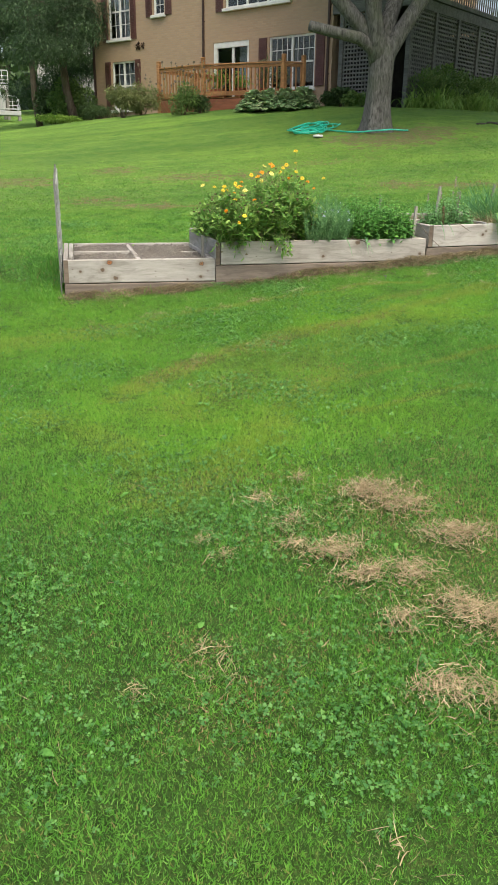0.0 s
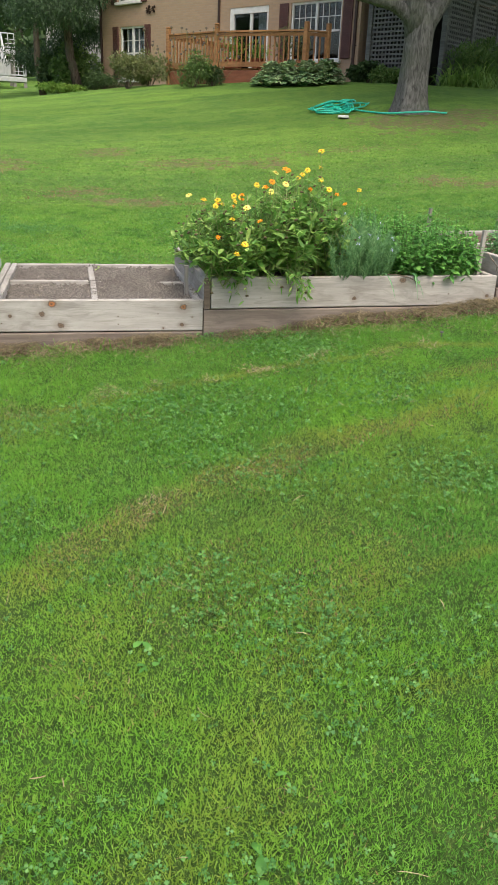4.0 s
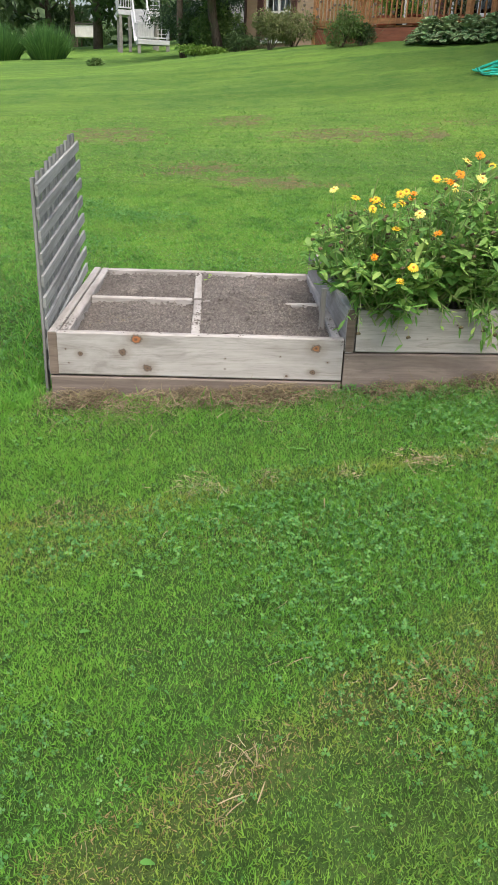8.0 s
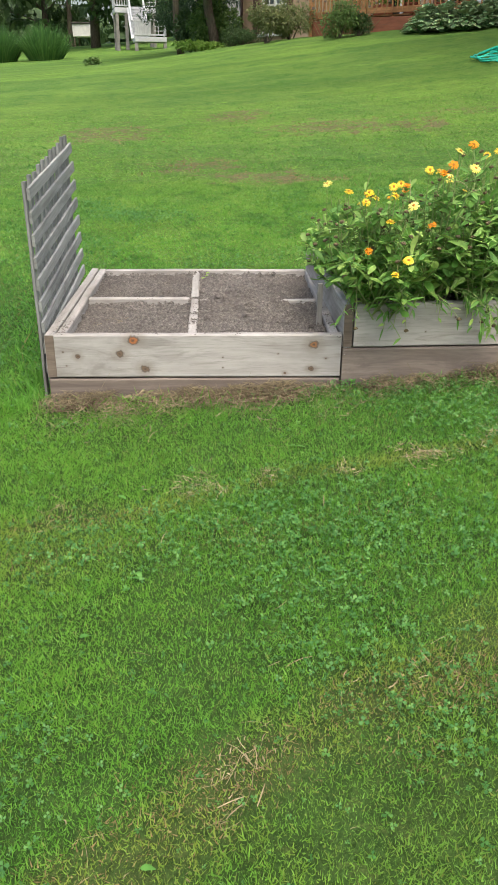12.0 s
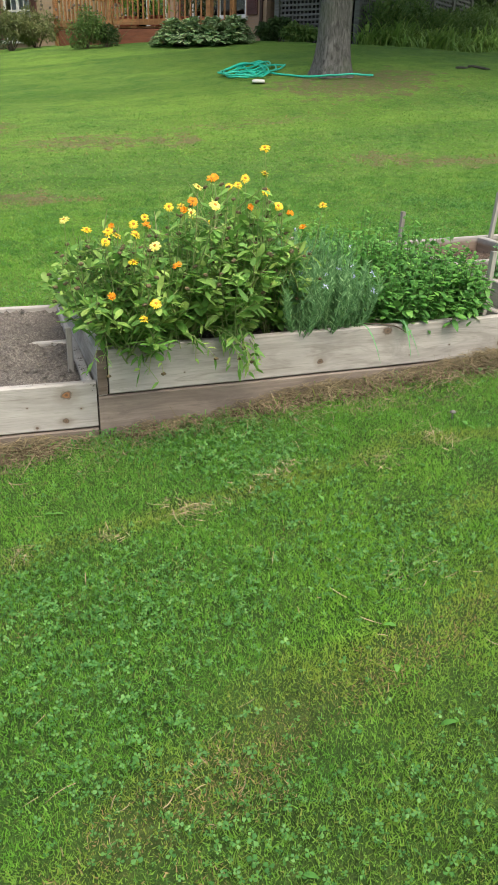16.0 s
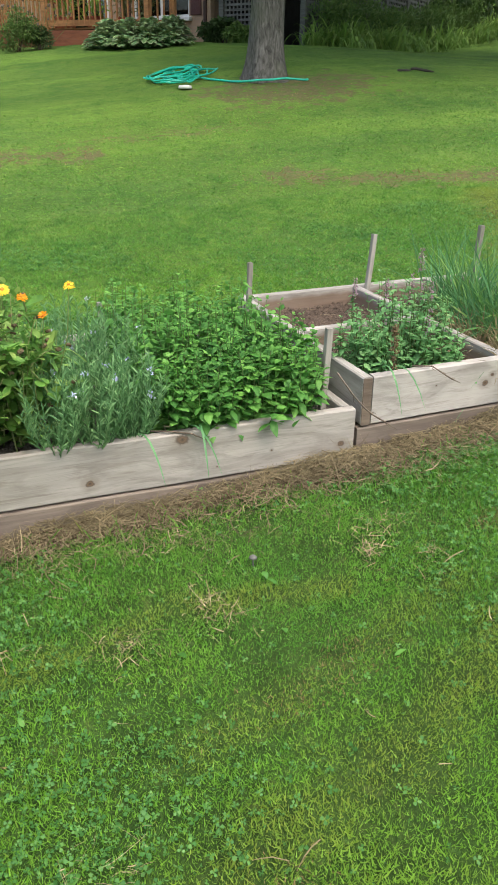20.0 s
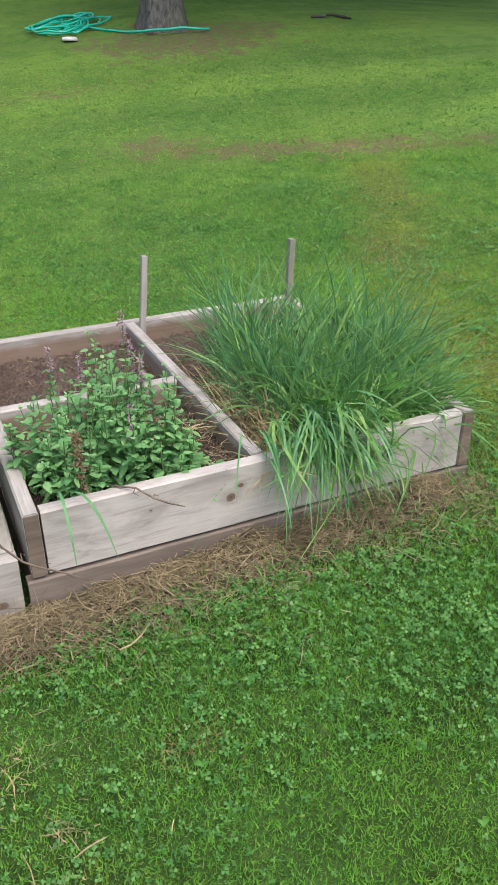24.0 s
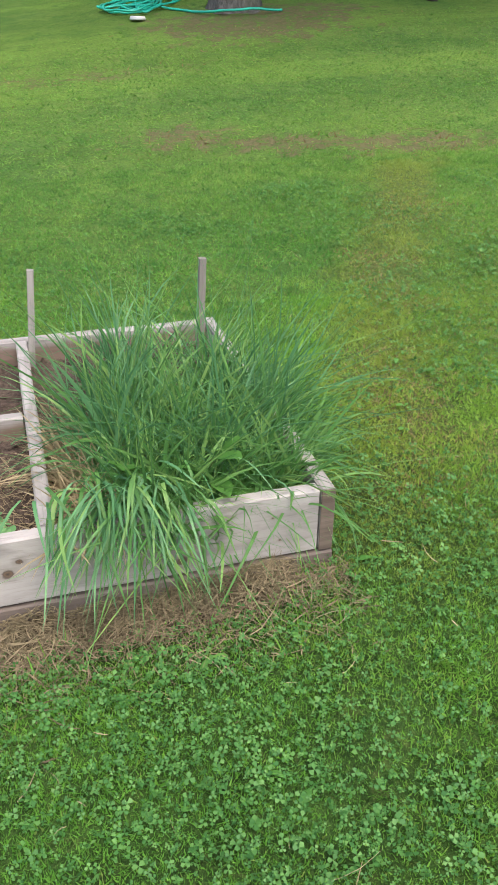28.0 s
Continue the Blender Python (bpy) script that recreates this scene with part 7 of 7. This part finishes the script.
MAT_HUSK = leaf("dry_husk", (0.16, 0.115, 0.065), (0.24, 0.18, 0.1), (0.1, 0.07, 0.04), 0.1, 0.8)
dry_stalk(3.305, 0.17, 0.15, 0.24)

# the pale seedling at the back of the first bed
mint(95, 0.63, 1.13, 0.02, 0.07, -0.06, MAT_LEAF_LIGHT, 0.05, 3, "pale green seedling at the back board", "seedlings", "seedling", 0.0)


def twig(points, label):
    ob = thing("dry_twig", pose(*points[0]), label, "twig", "dry twigs")
    rel = [tuple(Vector(p) - Vector(points[0])) for p in points]
    stem = part("shoot", tube(rel, [0.0028] * (len(rel) - 1) + [0.0012], 6), MAT_END, ob, smooth=True)
    rng = np.random.default_rng(len(points))
    for a, b in zip(rel[1:], rel[2:]):
        q = Vector(a) + Vector(rng.normal(size=3) * 0.012)
        part("side_shoot", tube([a, tuple(q), tuple(q + (Vector(b) - Vector(a)) * 0.3)], (0.0016, 0.0013, 0.0008), 5), MAT_END, stem)


# Dark rods added in place of an unidentified flat dark spot on the lawn.
def lawn_dark_spot(points, label):
    ob = thing("lawn_dark_spot", pose(points[0][0], points[0][1], H(*points[0])), label, "branch", "fallen branches")
    rel = [(x - points[0][0], y - points[0][1], H(x, y) - H(*points[0]) + 0.02) for x, y in points]
    part("shoot", tube(rel, [0.022] * (len(rel) - 1) + [0.01], 8), MAT_ROOF, ob, smooth=True)


lawn_dark_spot([(8.6, 9.92), (8.72, 9.93), (8.82, 9.91)], "dark rod standing in for an unidentified dark spot on the lawn")
lawn_dark_spot([(8.9, 10.03), (9.0, 10.05), (9.08, 9.85), (9.14, 9.73)], "crooked dark rod standing in for an unidentified dark spot")
twig([(3.36, 0.14, 0.25), (3.41, 0.085, 0.262), (3.45, 0.066, 0.235), (3.49, 0.068, 0.21), (3.53, 0.07, 0.19)], "dry dark twig hanging over the front board")
twig([(3.04, 0.1, 0.27), (3.08, 0.04, 0.2), (3.12, 0.03, 0.155), (3.16, 0.04, 0.12), (3.22, 0.05, 0.08), (3.27, 0.05, 0.045)], "dry brown twig lying across the joint of two beds")
twig([(2.35, 0.1, 0.135), (2.42, 0.06, 0.142), (2.5, 0.045, 0.13), (2.56, 0.03, 0.1)], "dry brown twig over the front board")

# ---- lawn cover: blades, clover, weeds, straw ----
def blade_material():
    n = Nodes("grass_blade", 0.6, spec=0.12)
    c = lawn_colour(n, True)
    n.color(c)
    return n.leafy(c, 0.45).m


MAT_BLADE = blade_material()
MAT_CLOVER = leaf("clover_leaf", (0.035, 0.135, 0.03), (0.068, 0.21, 0.043), (0.15, 0.32, 0.08), 0.35, 0.5, 9, 0.3)


def in_beds(x, y):
    """Whether a place lies inside one of the raised beds."""
    a = (x > -0.01) & (x < 1.23) & (y > -0.004) & (y < 1.23)
    b = (x > 1.2) & (x < 3.12) & (y > -0.004 + 0.04 * (x - 1.23)) & (y < 1.22 + 0.04 * (x - 1.2))
    c = (x > 3.06) & (x < 4.47) & (y > 0.085 + 0.054 * (x - 3.13)) & (y < 1.3 + 0.05 * (x - 3.1))
    return a | b | c


def front_line(x):
    return np.where(x < 1.23, 0.0, np.where(x < 3.12, 0.04 * (x - 1.23), 0.083 + 0.054 * (x - 3.135)))


def ground_z(x, y):
    wave = 0.012 * np.sin(x * 5.1 + 1.3 * np.sin(y * 3.7)) * np.sin(y * 4.3 + 1.7 * np.sin(x * 2.9))
    return height(x, y) + wave


def pile_height(x, y):
    """The straw heaped against the front of the beds."""
    d = front_line(x) - y
    rise = np.interp(x, (-0.1, 0.05, 1.2, 1.5, 2.2, 3.2, 4.3, 4.5), (0.0, 0.036, 0.03, 0.026, 0.036, 0.052, 0.048, 0.0))
    reach = np.interp(x, (0, 1.3, 2.5, 3.3, 4.4), (0.12, 0.09, 0.09, 0.11, 0.12))
    lump = np.clip(0.95 + 0.5 * ripple(x * 1.1, y * 0.8, 12) + 0.4 * ripple(x * 4.0, y * 4.0, 13), 0.1, 2.0)
    return np.where(d > -0.02, rise * lump * np.exp(-((np.maximum(d, 0) / reach) ** 2)), 0)


def blades(name, lo, hi, per_m2, length, width, seed, keep=None, profile=BLADE, droop=0.35, lean=0.55, material=None, label="short mown grass blades of the lawn"):
    rng = np.random.default_rng(seed)
    n = int((hi[0] - lo[0]) * (hi[1] - lo[1]) * per_m2)
    x, y = rng.uniform(lo[0], hi[0], n), rng.uniform(lo[1], hi[1], n)
    bare = 0.6 * patches(BARE, x, y, 1.2)
    ok = ~in_beds(x, y) & (rng.random(n) < 1 - 0.85 * np.clip(pile_height(x, y) / 0.05, 0, 1)) & (rng.random(n) > bare)
    if keep is not None:
        ok &= keep(x, y, rng)
    x, y = x[ok], y[ok]
    n = len(x)
    z = ground_z(x, y) - 0.006
    dead = rng.random(n) < np.maximum(0.6 * patches(DRY + TAN, x, y), 0.6 * patches(BARE, x, y, 1.2))
    w = rng.normal(size=(n, 3)) * (lean, lean, 0.1)
    w[:, 2] += np.where(dead, 0.6, 1.0)
    w = unit(w)
    s = unit(np.cross(w, rng.normal(size=(n, 3))))
    L = length * rng.uniform(0.5, 1.3, n) * np.clip(1 + 0.15 * ripple(x, y, 3) + 0.2 * ripple(x * 5, y * 5, 4), 0.72, 1.4)
    W = width * rng.uniform(0.55, 1.5, n)
    D = droop * rng.uniform(0.3, 1.6, n)
    P = np.stack([x, y, z], 1)
    for sort, name_, tone, text in ((~dead, name, material or MAT_BLADE, label), (dead, "dry_grass", MAT_DRY, "dry straw-coloured grass blades in worn patches")):
        if sort.sum() > 50:
            shape = points_of(P[sort], w[sort], s[sort], L[sort], W[sort], D[sort]) if profile is None else strips(P[sort], w[sort], s[sort], L[sort], W[sort], profile, D[sort])
            me = soup(name_, *shape, tone)
            per = len(shape[0]) // np.count_nonzero(sort)
            me.attributes.new("swath", "FLOAT", "POINT").data.foreach_set("value", np.repeat(swath(x[sort], y[sort]), per).astype(np.float32))
            tagged(new(name_, me), text, "grass", kind="stuff")


MAT_DRY = leaf("dry_grass_blade", (0.17, 0.12, 0.05), (0.28, 0.20, 0.09), (0.40, 0.31, 0.16), 0.25, 0.7)
TWO = ((0.0, 1.0), (1.0, 0.12))


def walk_side(x, y, rng):
    """The part of the lawn beside the path, thinning out at its edge."""
    return rng.random(len(x)) < np.clip(0.5 + blade_zone(x, y) * 1.2, 0, 1) * (blade_zone(x, y) > 0)


blades("lawn_grass", (-1.2, -5.8), (6.4, 0.5), 48000, 0.0255, 0.0043, 1, walk_side, None, 0.14, 0.62)
blades("lawn_grass", (4.3, 0.5), (6.2, 1.9), 30000, 0.027, 0.0046, 7, walk_side, None, 0.14, 0.7)
blades("lawn_grass", (-1.6, 0.5), (7.4, 4.2), 13000, 0.033, 0.007, 2, walk_side, None, 0.15, 1.0)
blades("lawn_grass", (-2.4, 4.2), (9.5, 9.5), 2200, 0.042, 0.013, 3, lambda x, y, rng: rng.random(len(x)) < (9.8 - y) / 4, None, 0.15, 1.8)


def unmown(x, y, rng):
    """Longer grass where the mower does not reach, round the beds' feet."""
    d = np.minimum(np.abs(front_line(x) - y) + np.where((x < 0) | (x > 4.45), 9, 0), np.where((y > -0.1) & (y < 1.4), np.abs(x + 0.1), 9))
    d = np.minimum(d, np.where((x > 0) & (x < 4.5), np.abs(y - 1.3), 9))
    return rng.random(len(x)) < np.exp(-((d / 0.1) ** 2)) * (0.35 + 0.65 * (ripple(x * 1.5, y * 1.5, 5) > 0.1)) * np.where(x < 0, 1.0, 0.85)


blades("unmown_grass", (-0.48, -0.12), (-0.02, 1.25), 5200, 0.12, 0.0045, 15, lambda x, y, rng: rng.random(len(x)) < np.clip(1.2 + x * 3.2 + 0.4 * ripple(x * 2, y * 2, 66), 0, 1), BLADE, 0.5, 0.45, label="longer unmown grass beside the trellis")
blades("unmown_grass", (-0.5, -0.35), (4.7, 1.6), 9000, 0.085, 0.0042, 5, unmown, BLADE, 0.5, 0.4, label="longer unmown grass round the beds")


def clover():
    rng = np.random.default_rng(6)
    n = 640000
    x, y = rng.uniform(-1.6, 6.8, n), rng.uniform(-5.3, 3.6, n)
    much = np.clip(0.05 + 0.42 * ripple(x * 0.7, y * 0.7, 8) + 0.55 * np.clip((x - 2.9) / 0.8, 0, 1) * np.exp(-((y + 0.4) / 1.3) ** 2) + 0.25 * np.exp(-(((x - 0.9) / 0.9) ** 2 + ((y + 1.25) / 0.5) ** 2)) + 0.3 * np.exp(-(((x - 0.4) / 0.9) ** 2 + ((y + 4.4) / 0.8) ** 2)), 0.03, 0.95)
    ok = (rng.random(n) < much) & ~in_beds(x, y) & walk_side(x, y, rng) & (pile_height(x, y) < 0.035 + 0.02 * rng.random(n))
    x, y = x[ok], y[ok]
    n = len(x)
    z = ground_z(x, y) + rng.uniform(0.012, 0.04, n)
    c = np.stack([x, y, z], 1)
    turn, tilt, size = rng.uniform(0, 6.28, n), rng.normal(size=(n, 2)) * 0.5, rng.gamma(8, 0.00072, n).clip(0.003, 0.0105)
    up = unit(np.stack([tilt[:, 0], tilt[:, 1], np.ones(n)], 1))
    vs = []
    for k in range(3):
        a = turn + k * 2.094
        way = unit(np.stack([np.cos(a), np.sin(a), rng.normal(size=n) * 0.15], 1) - up * (np.cos(a) * tilt[:, 0] + np.sin(a) * tilt[:, 1])[:, None] * 0.9)
        side = unit(np.cross(up, way))
        L = (size * 1.3)[:, None]
        vs.append(np.stack([c, c + way * L * 0.68 - side * L * 0.46, c + way * L, c + way * L * 0.68 + side * L * 0.46], 1))
    v = np.concatenate(vs).reshape(-1, 3)
    f = np.arange(len(v)).reshape(-1, 4)
    tagged(new("clover", soup("clover", v, f, MAT_CLOVER)), "patches of three-leaved clover in the lawn", "clover", kind="stuff")


clover()


def weeds():
    rng = np.random.default_rng(14)
    n = 560
    x, y = rng.uniform(-1.2, 7.0, n), rng.uniform(-5, 3.5, n)
    ok = ~in_beds(x, y) & walk_side(x, y, rng)
    x, y = np.append(x[ok], (4.27, 4.18, 3.99, 4.3)), np.append(y[ok], (-0.02, -0.4, -0.42, -0.06))
    n = len(x)
    k = rng.integers(1, 3, n)
    x, y = np.repeat(x, k), np.repeat(y, k)
    n = len(x)
    a, t = rng.uniform(0, 6.28, n), rng.uniform(0.15, 0.9, n)
    way = np.stack([np.cos(a) * np.cos(t), np.sin(a) * np.cos(t), np.sin(t)], 1)
    side = np.stack([-np.sin(a), np.cos(a), 0 * a], 1)
    L = rng.uniform(0.018, 0.046, n)
    v, f = strips(np.stack([x, y, ground_z(x, y) + 0.012], 1), way, side, L, L * rng.uniform(0.3, 0.55, n), ((0, 0.2), (0.35, 0.8), (0.65, 1.0), (0.9, 0.6), (1, 0.1)), 0.5, 0.1)
    tagged(new("broadleaf_weeds", soup("broadleaf_weeds", v, f, MAT_WEED)), "light green broad weed leaves in the lawn", "weeds", kind="stuff")


weeds()


MAT_OLD_STRAW = leaf("weathered_straw", (0.07, 0.055, 0.03), (0.17, 0.138, 0.08), (0.36, 0.3, 0.185), 0.15, 0.8, 7)


def straw_pile():
    """The mat of dry clippings against the beds, with its loose stalks."""
    us, vs_ = np.linspace(-0.06, 4.5, 380), np.linspace(0, 1, 26)
    gu, gv = np.meshgrid(us, vs_)
    x, y = gu, front_line(gu) - 0.0 - 0.42 * gv
    z = ground_z(x, y) + pile_height(x, y) * 1.05 - 0.022 + 0.01 * ripple(x * 9, y * 9, 21) * np.exp(-gv * 2)
    nx, ny = len(us), len(vs_)
    i = (np.arange(ny - 1)[:, None] * nx + np.arange(nx - 1)).ravel()
    f = np.stack([i, i + nx, i + nx + 1, i + 1], 1)
    n = Nodes("matted_straw", 0.95, spec=0.1)
    vec = n.world_place()
    c = n.ramp(n.noise(n.scaled(vec, (60, 140, 60)), 1.0, 5, 0.7, 1.5), (0.3, (0.03, 0.024, 0.014)), (0.5, (0.09, 0.072, 0.042)), (0.7, (0.2, 0.165, 0.1)))
    n.color(c)
    n.bump(n.noise(n.scaled(vec, (60, 160, 60)), 1.0, 5, 0.7, 1.5), 1.0, 0.012)
    ob = new("straw_pile", soup("straw_pile", np.stack([x, y, z], -1).reshape(-1, 3), f, n.m, True))
    tagged(ob, "matted dry straw heaped against the front of the beds", "straw", kind="stuff")
    rng = np.random.default_rng(31)
    pts = []
    m = 70000
    sx, d = rng.uniform(-0.06, 4.5, m), np.abs(rng.normal(size=m)) * 0.15
    sy = front_line(sx) - 0.004 - d
    ok = rng.random(m) < np.clip(pile_height(sx, sy) / 0.05 + 0.05 + 0.12 * ripple(sx * 3, sy * 3, 17), 0, 1)
    pts.append((sx[ok], sy[ok], pile_height(sx[ok], sy[ok])))
    lay_of = [rng.uniform(0, 6.28, int(ok.sum()))]
    # loose heaps out on the lawn
    for hx, hy, r, k in ((1.15, -3.84, 0.14, 2600), (1.22, -4.02, 0.08, 600), (1.33, -4.27, 0.12, 1500), (1.2, -4.66, 0.15, 1900), (0.75, -4.06, 0.07, 380), (0.71, -3.88, 0.1, 260), (0.89, -4.26, 0.075, 800), (0.76, -4.22, 0.05, 300), (0.93, -4.42, 0.08, 700), (1.05, -4.46, 0.1, 600), (0.95, -4.66, 0.07, 380), (0.9, -3.73, 0.03, 140), (0.93, -4.96, 0.1, 700), (1.04, -5.02, 0.1, 500), (0.37, -4.68, 0.06, 90), (0.42, -4.8, 0.09, 80), (0.18, -4.81, 0.03, 60), (0.46, -4.13, 0.03, 90), (0.5, -4.24, 0.04, 90), (0.63, -5.37, 0.08, 60), (4.16, -0.76, 0.08, 700), (1.74, -0.54, 0.07, 160), (2.39, -0.5, 0.08, 110), (2.93, -0.44, 0.07, 120), (1.41, -0.62, 0.09, 260), (0.63, -0.74, 0.11, 240), (0.9, -0.72, 0.06, 70), (0.2, -0.85, 0.12, 70), (0.79, -1.88, 0.12, 110), (1.25, -1.63, 0.14, 60), (2.14, -0.58, 0.08, 170), (1.85, -0.5, 0.06, 60), (2.0, -1.2, 0.15, 80), (3.0, -0.35, 0.12, 120), (3.1, -0.5, 0.07, 60), (2.4, -0.6, 0.1, 60), (4.9, -0.35, 0.1, 170), (3.2, -0.85, 0.1, 90), (1.15, -0.68, 0.05, 60)):
        k = int(k * 0.72)
        a, q = rng.uniform(0, 6.28, k), np.abs(rng.normal(size=k)) * r * 0.6 * np.where(rng.random(k) < 0.2, 2.0, 1)
        lump = rng.normal(size=(7, 2)) * r * 0.42
        own = rng.integers(0, 7, len(a))
        pts.append((hx + lump[own, 0] + np.cos(a) * q * 0.95, hy + lump[own, 1] * 0.8 + np.sin(a) * q * 0.75, 0.01 + 0.022 * np.exp(-((q / r) ** 2))))
        lay_of.append(rng.uniform(0, 3.14, 7)[own] + rng.normal(size=len(a)) * 0.55)
    k = 1700
    pts.append((rng.uniform(-1.4, 6.2, k), rng.uniform(-5.2, 2.5, k), np.full(k, 0.02)))
    lay_of.append(rng.uniform(0, 6.28, k))
    old = len(pts[0][0])
    x, y, h = (np.concatenate(a) for a in zip(*pts))
    bedless = ~in_beds(x, y)
    old = np.arange(len(x))[bedless] < old
    x, y, h = x[bedless], y[bedless], h[bedless]
    n = len(x)
    z = ground_z(x, y) + h + rng.uniform(0.0, 0.022, n)
    a = np.concatenate(lay_of)[bedless]
    way = unit(np.stack([np.cos(a), np.sin(a), rng.normal(size=n) * 0.22], 1))
    L = rng.gamma(2.2, 0.02, n).clip(0.012, 0.17) * np.where(old, 1.0, 0.72)
    base = np.stack([x, y, z], 1) - way * (L / 2)[:, None]
    # no stalk pokes through the boards
    over = base + way * L[:, None]
    ok = ~in_beds(base[:, 0], base[:, 1]) & ~in_beds(over[:, 0], over[:, 1])
    side = sides_of(rng, way, 0.7)
    W = rng.gamma(3.0, 0.0006, n).clip(0.0008, 0.0036) * np.where(old, 0.95, 0.8)
    every = ok
    ok = every & old
    v, f = strips(base[ok], way[ok], side[ok], L[ok], W[ok], ((0, 0.8), (0.33, 1.0), (0.66, 1.0), (1, 0.5)), rng.uniform(-0.3, 0.5, ok.sum()), 0.0, rng.normal(size=ok.sum()) * 0.45)
    tagged(new("matted_stalks", soup("matted_stalks", v, f, MAT_OLD_STRAW)), "weathered brown stalks matted on the straw pile", "straw", kind="stuff")
    ok = every & ~old
    v, f = strips(base[ok], way[ok], side[ok], L[ok], W[ok], ((0, 0.8), (0.33, 1.0), (0.66, 1.0), (1, 0.5)), rng.uniform(-0.3, 0.5, ok.sum()), 0.0, rng.normal(size=ok.sum()) * 0.3)
    tagged(new("straw_stalks", soup("straw_stalks", v, f, MAT_STRAW)), "loose dry straw stalks on lawn and pile", "straw", kind="stuff")


straw_pile()


def soil_straw():
    rng = np.random.default_rng(19)
    vs = []
    for x0, x1, y0, y1, z, k in ((0.1, 1.15, 0.06, 1.15, -0.045, 130), (3.2, 3.72, 0.14, 0.65, 0.175, 260), (3.2, 3.72, 0.75, 1.25, 0.19, 60), (3.55, 3.74, 0.14, 0.6, 0.185, 240)):
        x, y, a = rng.uniform(x0, x1, k), rng.uniform(y0, y1, k), rng.uniform(0, 6.28, k)
        way = unit(np.stack([np.cos(a), np.sin(a), rng.normal(size=k) * 0.1], 1))
        vs.append(strips(np.stack([x, y, z + rng.uniform(0, 0.015, k)], 1), way, sides_of(rng, way, 0.8), rng.uniform(0.02, 0.1, k), 0.0022, TWO, 0))
    tagged(new("straw_bits", soup("straw_bits", *join_soups(vs), MAT_STRAW)), "scattered straw bits lying on the bed soil", "straw", kind="stuff")


soil_straw()


MAT_FUNGUS = plain("grey_mushroom_skin", (0.15, 0.15, 0.14), (0.1, 0.1, 0.095), 60, 0.7)


def mushroom():
    ob = thing("mushroom", pose(2.58, -0.35, float(ground_z(2.58, -0.35))), "small grey-white mushroom standing in the grass", "mushroom")
    part("cap", lathe(((0.001, 0.04), (0.007, 0.039), (0.0115, 0.035), (0.013, 0.031), (0.009, 0.032), (0.003, 0.034)), 14), MAT_FUNGUS, ob, "", None, True)
    part("stem", lathe(((0.004, 0), (0.0025, 0.02), (0.0025, 0.035)), 8), MAT_FUNGUS, ob, "", None, True)


mushroom()
